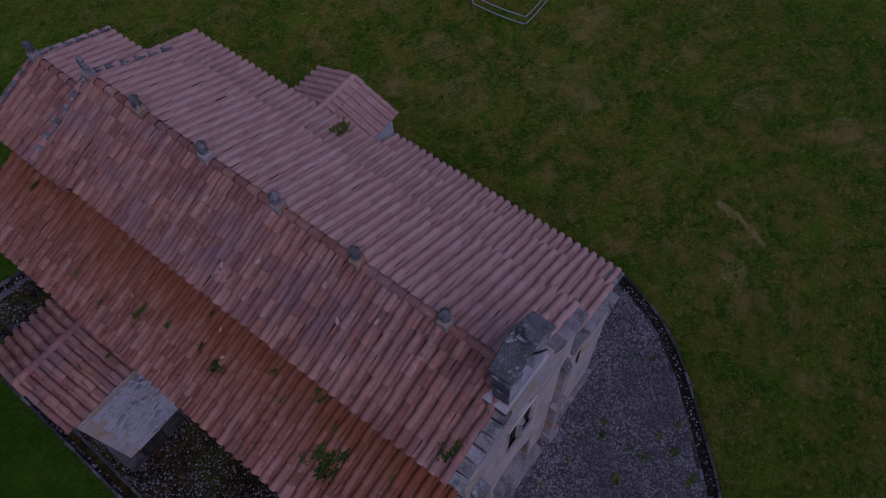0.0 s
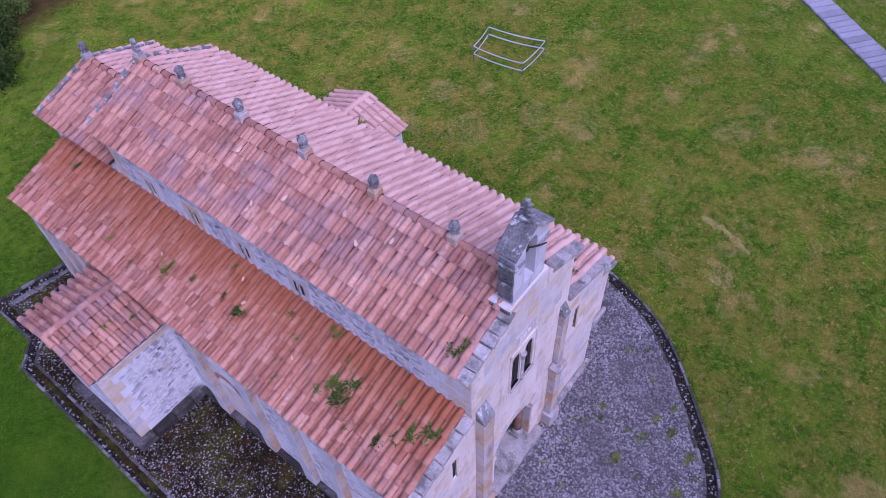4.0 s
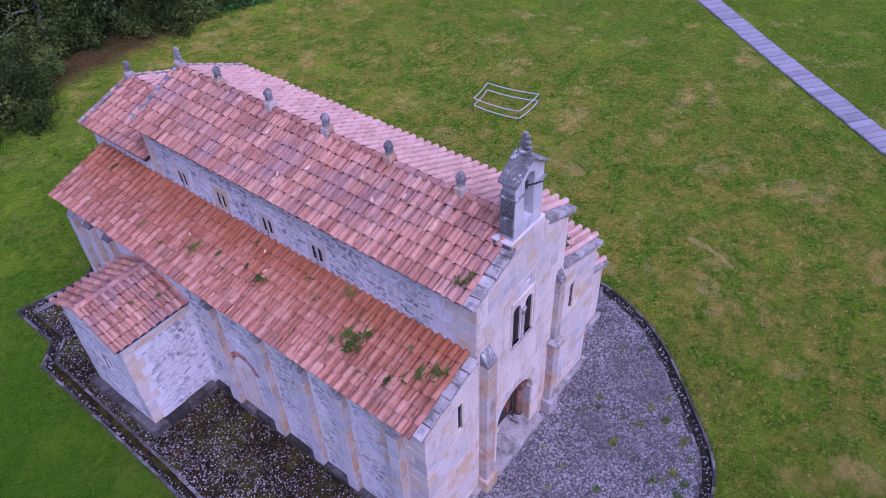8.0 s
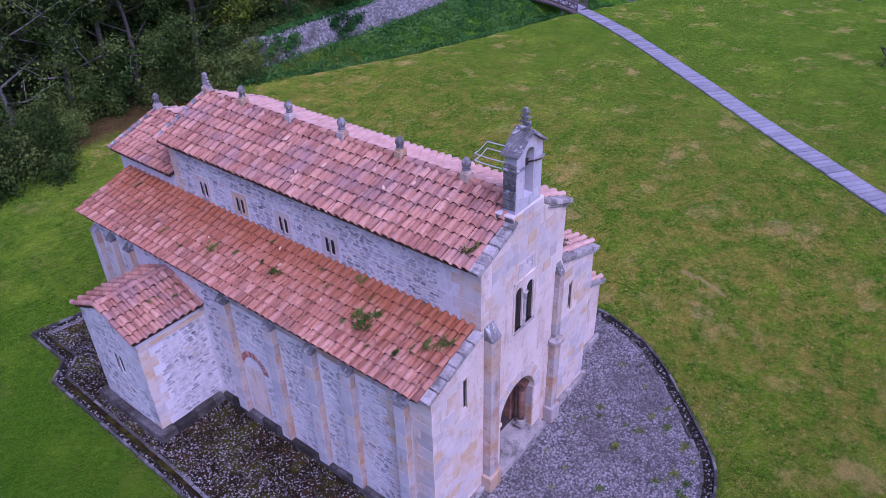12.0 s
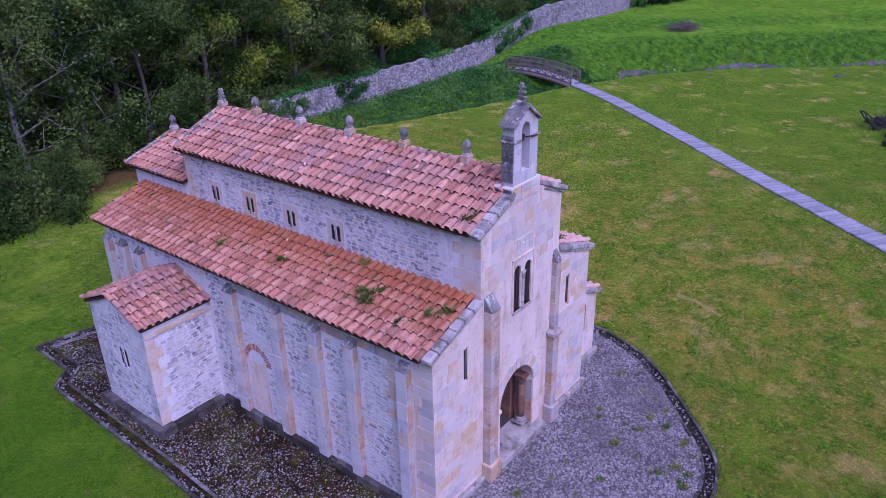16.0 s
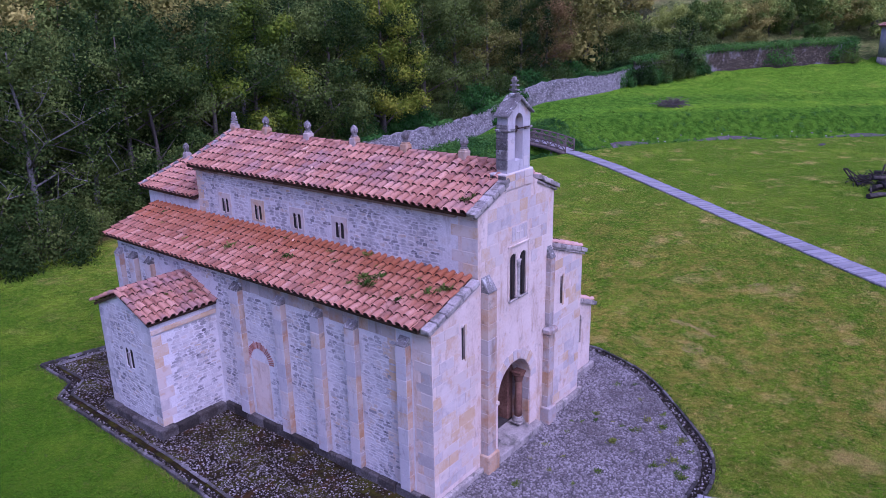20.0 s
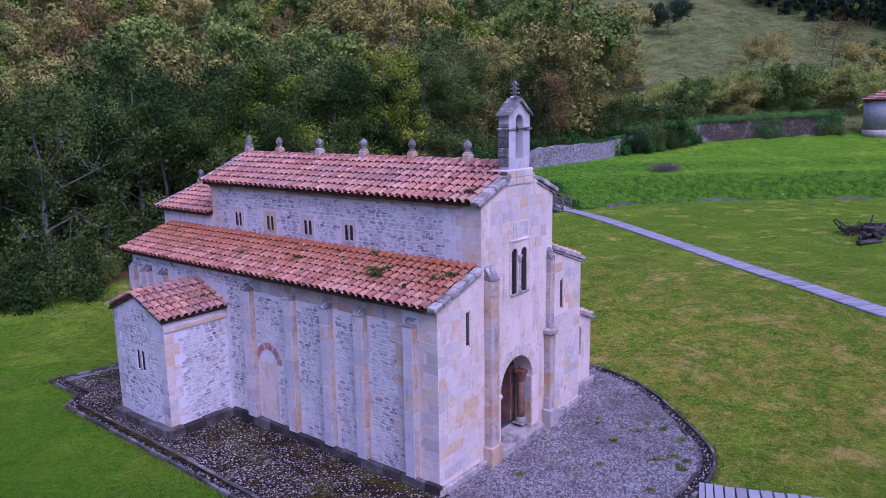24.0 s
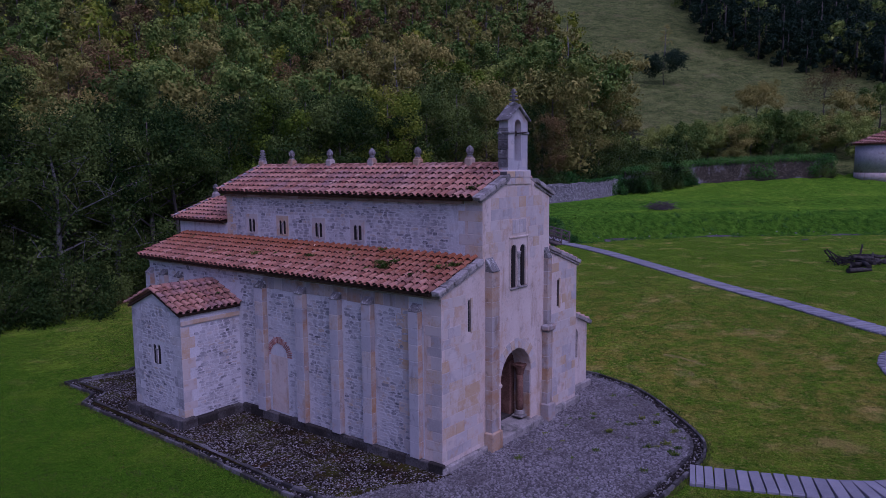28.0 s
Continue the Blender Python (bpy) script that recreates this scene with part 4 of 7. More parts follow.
CAP_SHAPES = [barrel(0.098 + 0.005 * (i % 3), 0.082, 0.47, seg=7, lift=0.05 + 0.008 * (i % 2)) for i in range(5)]
RIDGE_SHAPES = [barrel(0.125, 0.105, 0.46, lift=0.02)]


def roof_slope(name, eave0, eave1, up, label, cap_mat, joined_mat, limit, pitch=0.3, gauge=0.4, seed=1, parent=None, cut=None, under=0.09, trough_mat=None):
    """One tiled slope: a boarded deck, channels, and rows of cap tiles. eave0 to eave1 runs along the eave, up is the way to the ridge."""
    rng = random.Random(seed)
    trough_mat = trough_mat or {M_TILE: M_TILE_J, M_TILE_A: M_TILE_AJ}.get(cap_mat, cap_mat)
    e0, e1, up = Vector(eave0), Vector(eave1), Vector(up)
    run = e1 - e0
    u = run.normalized()
    s = up.normalized()
    w = u.cross(s).normalized()
    if w.z < 0:
        w = -w
    L, S = run.length, up.length
    deck = bmesh.new()
    loop = [e0, e1, e1 + up, e0 + up]
    prism(deck, [tuple(p - w * 0.05) for p in loop], -under, tuple(w))
    slope = part(name, deck, M_GRIME_SHADE, parent or church, label)
    n = round(L / pitch)
    step = L / n
    # the channels: one shallow trough tile for each row and column, its lower end lying on the tile below
    rows = max(1, round(S / gauge))
    g = S / rows
    verts, faces = [], []
    prof = [(0.3, 0.014), (0.39, -0.01), (0.5, -0.018), (0.61, -0.01), (0.7, 0.014)]
    for r in range(rows):
        for i in range(n):
            k0 = len(verts)
            j, turn = rng.uniform(-0.012, 0.012), rng.gauss(0, 0.02)
            for e, dz in ((r * g - 0.045 + j, 0.026), (r * g - 0.045 + j, -0.02), ((r + 1) * g + 0.02, -0.012)):
                for f, z in prof:
                    verts.append(e0 + u * ((i + f) * step + turn * (e - r * g)) + s * e + w * (z + dz))
            for a, b in ((5, 0), (0, 10)):
                faces += [(k0 + a + q, k0 + a + q + 1, k0 + b + q + 1, k0 + b + q) for q in range(4)]
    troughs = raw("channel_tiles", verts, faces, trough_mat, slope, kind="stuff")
    # the trough lips take the dark tone, as the shade of each step
    troughs.data.materials.append(M_GRIME_SHADE)
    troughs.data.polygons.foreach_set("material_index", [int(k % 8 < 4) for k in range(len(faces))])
    spots = []
    for i in range(n + 1):
        for r in range(rows):
            p = e0 + u * ((i + 0.0) * step + rng.uniform(-0.012, 0.012)) + s * (r * g - 0.05 + 0.014 * noise.noise(Vector((i * 0.25, r * 1.7, seed))) + rng.uniform(-0.009, 0.009)) + w * rng.uniform(-0.004, 0.008)
            if cut and cut(p):
                continue
            yaw = rng.gauss(0, 0.02)
            ss = (s * math.cos(yaw) + u * math.sin(yaw)).normalized()
            ww = w
            uu = ww.cross(ss)
            spots.append(wall_matrix(p, ss, uu, ww, 1.0, 1.0, 1.0))
    pieces("tile", slope, CAP_SHAPES, cap_mat, joined_mat, near_first(spots), limit)
    return slope


def ridge_row(p0, p1, parent, seed=3, material=None):
    p0, p1 = Vector(p0), Vector(p1)
    d = (p1 - p0).normalized()
    n = round((p1 - p0).length / 0.4)
    side = Vector((0, 0, 1)).cross(d).normalized()
    rng = random.Random(seed)
    spots = []
    for i in range(n):
        p = p0.lerp(p1, i / n) + Vector((0, 0, rng.uniform(-0.006, 0.006)))
        spots.append(wall_matrix(p, d, side, d.cross(side), 1.0, 1.0, 1.0))
    pieces("ridge_tile", parent, RIDGE_SHAPES, material or M_TILE, M_TILE_J, spots, 100)


EAVE_N = 1.93
r_nave_n = roof_slope("nave_roof", (EAVE_N, 0.3, nave_roof(EAVE_N)), (EAVE_N, 13.75, nave_roof(EAVE_N)), (XC - EAVE_N, 0, nave_roof(XC) - nave_roof(EAVE_N)), "north slope of old weathered clay tiles", M_TILE, M_TILE_J, 300, seed=1)
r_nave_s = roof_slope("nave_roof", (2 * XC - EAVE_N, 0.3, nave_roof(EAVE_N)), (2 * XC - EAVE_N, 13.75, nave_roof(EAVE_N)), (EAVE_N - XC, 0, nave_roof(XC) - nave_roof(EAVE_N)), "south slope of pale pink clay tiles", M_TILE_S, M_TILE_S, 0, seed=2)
ridge_row((XC, 0.7, 9.27), (XC, 13.75, 9.27), r_nave_n)
EAVE_A = -0.3
r_aisle_n = roof_slope("aisle_roof", (EAVE_A, 0.26, aisle_roof(EAVE_A)), (EAVE_A, 16.5, aisle_roof(EAVE_A)), (NAVE_X0 - EAVE_A, 0, aisle_roof(NAVE_X0) - aisle_roof(EAVE_A)), "north aisle roof of orange weathered clay tiles with weeds", M_TILE_A, M_TILE_AJ, 300, seed=3)
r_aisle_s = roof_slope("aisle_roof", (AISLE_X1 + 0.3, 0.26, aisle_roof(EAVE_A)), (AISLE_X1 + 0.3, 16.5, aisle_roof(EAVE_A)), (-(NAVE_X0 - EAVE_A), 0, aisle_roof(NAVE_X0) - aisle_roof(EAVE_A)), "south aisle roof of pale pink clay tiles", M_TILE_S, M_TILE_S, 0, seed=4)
# sanctuary roof
APX = 1.95
az0 = 6.97
r_ap_n = roof_slope("sanctuary_roof", (APX, 13.55, az0), (APX, 17.4, az0), (XC - APX, 0, 0.8), "low sanctuary roof of weathered clay tiles", M_TILE, M_TILE_J, 150, seed=5)
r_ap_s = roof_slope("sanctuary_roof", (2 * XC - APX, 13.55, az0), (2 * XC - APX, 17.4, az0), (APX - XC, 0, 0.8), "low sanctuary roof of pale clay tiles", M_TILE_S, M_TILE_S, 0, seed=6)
ridge_row((XC, 13.6, az0 + 0.8), (XC, 17.4, az0 + 0.8), r_ap_n)


# broken flakes of tile lying loose on the north slopes
def tile_flake(x, y, z, size, turn, seed):
    r = random.Random(seed)
    bm = bmesh.new()
    pts = [(size * (f - 0.5), size * 0.28 * math.sin(math.pi * (0.15 + 0.75 * f)) * r.uniform(0.7, 1.2)) for f in (0, 0.25, 0.5, 0.75, 1)]
    prism(bm, [(a, b, 0.02 * math.cos(a * 6)) for a, b in pts] + [(a, -b * 0.8, 0.0) for a, b in reversed(pts)], 0.014, (0, 0, 1))
    ob = part("tile_flake", bm, M_FLAKE, None)
    ob.matrix_basis = Matrix.Translation((x, y, z)) @ Matrix.Rotation(-0.4, 4, "Y") @ Matrix.Rotation(turn, 4, "Z")
    tagged(ob, "pale broken flake of clay tile lying on the roof", "tile", group="broken tile flakes")


rng = random.Random(58)
for k in range(11):
    x, y = rng.uniform(2.2, 3.7), 2.2 + 6.5 * rng.random() ** 0.8
    tile_flake(x, y, nave_roof(x) + 0.16, rng.uniform(0.1, 0.22), rng.uniform(-0.9, 0.9), k)
for k in range(4):
    x, y = rng.uniform(0.1, 1.9), rng.uniform(1.0, 14.0)
    tile_flake(x, y, aisle_roof(x) + 0.14, rng.uniform(0.1, 0.18), rng.uniform(-0.9, 0.9), 40 + k)


# gable copings, cornices, kneelers
def coping(p0, p1, wy0, wy1, thick, name="coping", n=4, material=None, lab=""):
    """Sloping coping stones between two points of a gable's slope, from wy0 to wy1 in depth."""
    p0, p1 = Vector(p0), Vector(p1)
    rng = random.Random(int(abs(p0.x * 100)))
    for i in range(n):
        a, b = p0.lerp(p1, i / n + 0.004), p0.lerp(p1, (i + 1) / n - 0.004)
        up = (p1 - p0).normalized().cross(Vector((0, 1, 0)))
        if up.z < 0:
            up = -up
        j = rng.uniform(-0.012, 0.012)
        bm = bmesh.new()
        prism(bm, [(a.x, wy0 + j, a.z), (b.x, wy0 + j, b.z), (b.x + up.x * thick, wy0 + j, b.z + up.z * thick), (a.x + up.x * thick, wy0 + j, a.z + up.z * thick)], wy1 - wy0, (0, 1, 0))
        bmesh.ops.bevel(bm, geom=bm.edges[:], offset=0.022, segments=1, affect="EDGES")
        for v in bm.verts:
            v.co += Vector((rng.uniform(-0.012, 0.012), rng.uniform(-0.012, 0.012), rng.uniform(-0.014, 0.01)))
        part(name, bm, material or M_COPING, church, lab)


coping((1.95, 0, 8.15), (3.7, 0, 8.86), -0.1, 0.24, 0.15, n=6)
coping((6.62, 0, 8.15), (5.35, 0, 8.67), -0.1, 0.24, 0.15, n=4)
coping((-0.2, 0, 5.4), (2.15, 0, 6.18), -0.09, 0.2, 0.15, n=6)
coping((8.78, 0, 5.4), (6.42, 0, 6.18), -0.09, 0.2, 0.15, n=6)
# thin mouldings under the copings
coping((2.05, 0, 8.08), (3.7, 0, 8.75), -0.05, 0.1, 0.08, "moulding", 3)
coping((6.5, 0, 8.08), (5.3, 0, 8.57), -0.05, 0.1, 0.08, "moulding", 3)
coping((8.68, 0, 5.33), (6.42, 0, 6.1), -0.05, 0.1, 0.08, "moulding", 3)
coping((-0.1, 0, 5.33), (2.15, 0, 6.1), -0.05, 0.1, 0.08, "moulding", 3)
# verge stones at the nave's east end and the sanctuary's east end
coping((1.9, 0, 8.27), (XC, 0, 9.3), 13.66, 13.84, 0.09, "verge_stone", 6, M_GREY)
coping((2 * XC - 1.9, 0, 8.27), (XC, 0, 9.3), 13.66, 13.84, 0.09, "verge_stone", 6, M_GREY)
coping((1.9, 0, 6.97), (XC, 0, 7.8), 17.3, 17.46, 0.09, "verge_stone", 6, M_GREY)
coping((2 * XC - 1.9, 0, 6.97), (XC, 0, 7.8), 17.3, 17.46, 0.09, "verge_stone", 6, M_GREY)


def cornice(x, out, y0, y1, z, h=0.12, d=0.1, n=14, material=None):
    rng = random.Random(int(z * 10))
    for i in range(n):
        a, b = y0 + (y1 - y0) * i / n + 0.004, y0 + (y1 - y0) * (i + 1) / n - 0.004
        j = rng.uniform(-0.008, 0.008)
        x0, x1 = sorted((x - out * 0.02, x + out * (d + j)))
        part("cornice_stone", box_bm(x0, x1, a, b, z, z + h, bevel=0.015), material or M_EAVE, church)


cornice(NAVE_X0, -1, 0.72, 13.5, 8.04, 0.12, 0.12, 16)
cornice(AISLE_X0, -1, 0.0, 16.2, 5.3, 0.1, 0.1, 18)
cornice(AISLE_X1, 1, 0.7, 16.2, 5.3, 0.1, 0.1, 12)


# ridge finials
def finial(y, z, kind):
    bm = bmesh.new()
    box(bm, XC - 0.15, XC + 0.15, y - 0.14, y + 0.14, z - 0.14, z + 0.14, bevel=0.02)
    box(bm, XC - 0.12, XC + 0.12, y - 0.11, y + 0.11, z + 0.13, z + 0.2, bevel=0.02)
    base = part("finial", bm, M_PILASTER, church, "carved lichen-grey stone finial on a square base")
    bm = bmesh.new()
    if kind == "cross":
        for k in range(4):
            box(bm, XC - 0.05, XC + 0.05, y - 0.2 + 0.03 * k, y + 0.2 - 0.03 * k, z + 0.2 + 0.11 * k, z + 0.27 + 0.11 * k, bevel=0.015)
        box(bm, XC - 0.06, XC + 0.06, y - 0.07, y + 0.07, z + 0.18, z + 0.64, bevel=0.02)
    else:
        lathe(bm, [(0.08, 0.19), (0.12, 0.215), (0.12, 0.24), (0.08, 0.26), (0.075, 0.275), (0.115, 0.3), (0.085, 0.32)], 12, (XC, y, z))
        # a pointed bud with upright lobes
        lobes, seg = (6 if kind == "fluted" else 5), 20
        rings = []
        for r, h in ((0.08, 0.315), (0.115, 0.345), (0.13, 0.4), (0.125, 0.46), (0.095, 0.52), (0.05, 0.57), (0.012, 0.6)):
            rings.append([bm.verts.new((XC + r * (1 + 0.12 * math.cos(lobes * 2 * math.pi * i / seg)) * math.cos(2 * math.pi * i / seg), y + r * (1 + 0.12 * math.cos(lobes * 2 * math.pi * i / seg)) * math.sin(2 * math.pi * i / seg), z + h)) for i in range(seg)])
        for p, q in zip(rings, rings[1:]):
            for i in range(seg):
                bm.faces.new((p[i], p[(i + 1) % seg], q[(i + 1) % seg], q[i]))
        bm.faces.new(rings[-1])
    part("knob", bm, M_GREY, base)


for y, k in ((13.62, "cross"), (11.6, "bud"), (9.2, "bud"), (6.8, "fluted"), (4.43, "bud"), (2.02, "bud")):
    finial(y, 9.38, k)
finial(17.3, 7.86, "bud")


# bell gable
TW0, TW1, TD = 3.68, 4.9, 0.36
bm = bmesh.new()
tower_base = part("bell_gable_base", box_bm(3.52, 5.06, -0.022, 0.56, 8.62, 9.1, bevel=0.02), M_ASHLAR, church, "weathered base block of the bell gable")
bell_loop = arched(4.07, 4.49, 9.42, 10.8, 8, 0.1)
tower = part("bell_gable", plate([(TW0, 9.1), (TW1, 9.1), (TW1, 10.74), (XC, 11.2), (TW0, 10.74)], [bell_loop], lambda u, v, d: (u, d + 0.02, v), TD), M_PIL_FRONT, church, "open stone bell gable, empty arched opening")
part("moulding", box_bm(3.62, 4.02, -0.03, 0.44, 10.3, 10.38, bevel=0.02), M_GREY, tower)
part("moulding", box_bm(4.53, 4.96, -0.03, 0.44, 10.3, 10.38, bevel=0.02), M_GREY, tower)
for sx in (-1, 1):
    bm = bmesh.new()
    loop = [(XC, -0.08, 11.2), (XC + sx * 0.7, -0.08, 10.73), (XC + sx * 0.7, -0.08, 10.79), (XC, -0.08, 11.31)]
    prism(bm, loop, 0.54, (0, 1, 0))
    for v in bm.verts:
        v.co += Vector((random.Random(int(v.co.z * 1000)).uniform(-0.015, 0.015), 0, 0))
    bmesh.ops.bevel(bm, geom=bm.edges[:], offset=0.015, segments=1, affect="EDGES")
    part("cap_slab", bm, M_GREY, tower, "lichen-spotted roof slab")
bm = bmesh.new()
box(bm, XC - 0.11, XC + 0.11, 0.07, 0.31, 11.22, 11.36, bevel=0.02)
box(bm, XC - 0.05, XC + 0.05, 0.14, 0.25, 11.34, 11.82, bevel=0.02)
for z0, wd in ((11.42, 0.16), (11.55, 0.14), (11.68, 0.11)):
    box(bm, XC - 0.05, XC + 0.05, 0.19 - wd, 0.19 + wd, z0, z0 + 0.055, bevel=0.015)
part("cross", bm, M_GREY, tower, "stone cross with short stepped bars")
bm = bmesh.new()
tube(bm, [(4.0, 0.2, 10.35), (4.56, 0.2, 10.35)], [0.025, 0.025])
box(bm, 4.18, 4.38, 0.12, 0.28, 10.24, 10.42, bevel=0.02)
tube(bm, [(4.28, 0.2, 10.3), (4.27, 0.19, 10.08), (4.2, 0.12, 9.98)], [0.06, 0.045, 0.02])
tube(bm, [(4.28, 0.2, 10.32), (4.5, -0.02, 10.36), (4.66, -0.12, 10.38)], [0.03, 0.025, 0.015])
part("bell_hanger", bm, M_IRON, tower, "rusty iron bar without a bell")


# weathered blocks that face the bell gable's north side and front
rng = random.Random(37)
z = 9.2
while z < 10.5:
    h = rng.uniform(0.2, 0.34)
    part("block", box_bm(TW0 - 0.03 - rng.uniform(0, 0.02), TW0 + 0.02, 0.02, 0.4, z + 0.006, min(z + h, 10.52) - 0.006, bevel=0.015), M_LICHEN_DARK, tower)
    for x0, x1 in ((TW0 + 0.02, 4.0), (4.54, TW1 - 0.01)):
        part("block", box_bm(x0 + 0.005, x1 - 0.005, 0.012, 0.03, z + 0.006, min(z + h, 10.52) - 0.006), M_PIL_FRONT, tower)
    z += h
for z0, z1, d0 in ((8.62, 8.84, 0.06), (8.85, 9.07, 0.03)):
    part("block", box_bm(3.53 - d0, 3.55, -0.04, 0.58, z0, z1, bevel=0.03), M_LICHEN_DARK, tower_base)
    for k in range(3):
        part("block", box_bm(3.54 + 0.5 * k + 0.006, 3.54 + 0.5 * (k + 1) - 0.006, -0.036, -0.02, z0 + 0.005, z1 - 0.005, bevel=0.006), M_ASHLAR, tower_base)


# facade trim
def pilaster(x0, x1, y0, y1, z0, z1, top, material, n, name="pilaster", lab="", facing=(0, -1, 0)):
    """Stacked blocks with a sloping top stone."""
    body = None
    rng = random.Random(int(x0 * 31 + y0 * 17))
    holder = part(name, box_bm(x0 + 0.015, x1 - 0.015, y0 + 0.015, y1 - 0.002, z0, z1), M_MORTAR, church, lab)
    h = (z1 - z0) / n
    for i in range(n):
        j = rng.uniform(-0.006, 0.006)
        k = rng.uniform(-0.006, 0.006)
        bm = box_bm(x0 + min(0, j), x1 + max(0, k), y0 + min(0, k), y1 + max(0, j) * 0, z0 + i * h + 0.005, z0 + (i + 1) * h - 0.005, bevel=0.01, jitter=0.003)
        block = part("block", bm, material, holder)
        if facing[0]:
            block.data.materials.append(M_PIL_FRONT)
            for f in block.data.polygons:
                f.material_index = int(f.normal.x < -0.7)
    bm = bmesh.new()
    if facing[1]:
        prism(bm, [(x0, y1, z1), (x0, y0 - 0.02, z1), (x0, y0 - 0.02, z1 + 0.04), (x0, y1, z1 + top)], x1 - x0, (1, 0, 0))
    else:
        prism(bm, [(x1, y0, z1), (x0 - 0.02, y0, z1), (x0 - 0.02, y0, z1 + 0.04), (x1, y0, z1 + top)], y1 - y0, (0, 1, 0))
    bmesh.ops.bevel(bm, geom=bm.edges[:], offset=0.012, segments=1, affect="EDGES")
    part("sloping_top", bm, M_GREY, holder)
    return holder


pilaster(2.3, 2.74, -0.27, 0, 0.45, 5.85, 0.45, M_PILASTER, 11, lab="flat stone buttress beside the door")
pilaster(5.94, 6.3, -0.24, 0, 0.45, 3.2, 0.02, M_PILASTER, 6, lab="flat stone buttress beside the door")
pilaster(6.02, 6.3, -0.18, 0, 3.5, 5.9, 0.4, M_PILASTER, 5, lab="upper part of a flat stone buttress")
part("bracket", box_bm(5.84, 6.36, -0.36, 0.01, 3.24, 3.48, bevel=0.06), M_PILASTER, church, "moulded stone bracket")
for x0, x1 in ((2.22, 2.82), (5.86, 6.38)):
    part("buttress_base", box_bm(x0, x1, -0.36, 0.01, -0.15, 0.5, bevel=0.03), M_PILASTER, church)

# door: arch stones, columns, passage and step
ARCH_C, ARCH_Z = 4.19, 1.96
for i in range(15):
    a0, a1 = math.pi * (i / 15) + 0.012, math.pi * ((i + 1) / 15) - 0.012
    ri, ro = 0.985, 1.3 + 0.05 * (i % 2)
    bm = bmesh.new()
    prism(bm, [(ARCH_C + r * math.cos(a), 0.02, ARCH_Z + r * math.sin(a)) for r, a in ((ri, a0), (ro, a0), (ro, a1), (ri, a1))], -0.034, (0, 1, 0))
    part("voussoir", bm, M_ASHLAR, church)
for x0, x1 in ((3.22, 3.5), (4.88, 5.16)):
    part("door_jamb", box_bm(x0, x1, 0.702, 1.35, 0.0, 2.2, bevel=0.02), M_PORTAL, church, "reddish stone door jamb")
part("door_head", box_bm(3.0, 5.4, 0.704, 1.35, 2.2, 3.2, bevel=0.02), M_PORTAL, church, "reddish stone wall over the inner doorway")
part("passage_wall", box_bm(5.162, 5.6, 0.702, 1.5, 0.0, 2.2, bevel=0.0), M_PORTAL, church)
part("passage_wall", box_bm(2.8, 3.218, 0.702, 1.5, 0.0, 2.2, bevel=0.0), M_PORTAL, church)
part("doorstep", box_bm(2.95, 5.6, -0.3, 0.9, -0.16, 0.14, bevel=0.03), M_COPING, church, "worn pale stone doorstep")
for cx in (3.4, 5.0):
    bm = bmesh.new()
    lathe(bm, [(0.13, 0.42), (0.135, 0.9), (0.125, 1.5), (0.12, 1.78)], 16, (cx, 0.36, 0))
    col = part("column", bm, M_PORTAL, church, "reddish marble column at the portal")
    bm = bmesh.new()
    box(bm, cx - 0.22, cx + 0.22, 0.14, 0.58, 0.2, 0.28, bevel=0.02)
    lathe(bm, [(0.2, 0.28), (0.21, 0.33), (0.16, 0.38), (0.17, 0.42), (0.14, 0.45)], 16, (cx, 0.36, 0))
    part("column_base", bm, M_COPING, col)
    bm = bmesh.new()
    lathe(bm, [(0.13, 1.76), (0.15, 1.8), (0.14, 1.84), (0.2, 2.0), (0.22, 2.06)], 12, (cx, 0.36, 0))
    box(bm, cx - 0.19, cx + 0.19, 0.16, 0.56, 2.06, 2.16, bevel=0.025)
    part("capital", bm, M_PORTAL, col, "weathered carved capital")
for x0, x1 in ((3.209, 3.255), (5.125, 5.171)):
    for k in range(4):
        part("reveal_block", box_bm(x0, x1, 0.03, 0.69, 0.21 + 0.43 * k, 0.63 + 0.43 * k, bevel=0.01), M_PILASTER, church, "ochre block lining the doorway")
part("impost", box_bm(3.06, 3.3, -0.04, 0.3, 1.74, 1.9, bevel=0.04), M_ASHLAR, church, "broken impost stone")

# double window over the door
bm = bmesh.new()
lathe(bm, [(0.075, 5.08), (0.08, 5.16), (0.055, 5.2), (0.055, 6.12), (0.07, 6.16), (0.06, 6.2), (0.1, 6.34)], 12, (4.3, -0.01, 0))
part("window_column", bm, M_COPING, church, "slender pale column between the two window lights")
part("window_sill", box_bm(3.76, 4.86, -0.05, 0.6, 5.03, 5.1, bevel=0.02), M_COPING, church)
for (x0, x1, z0, z1) in ((3.7, 3.76, 5.1, 6.86), (4.86, 4.92, 5.1, 6.86), (3.7, 4.92, 6.8, 6.86)):
    part("window_moulding", box_bm(x0, x1, -0.035, 0.02, z0, z1, bevel=0.01), M_RENDER, church)
for wx in (4.02, 4.59):
    part("window_bar", box_bm(wx - 0.01, wx + 0.01, 0.03, 0.045, 5.1, 6.5), M_IRON, church)
# added board, its black stands for the dark room inside
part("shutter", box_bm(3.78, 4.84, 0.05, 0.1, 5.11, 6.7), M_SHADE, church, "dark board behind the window")
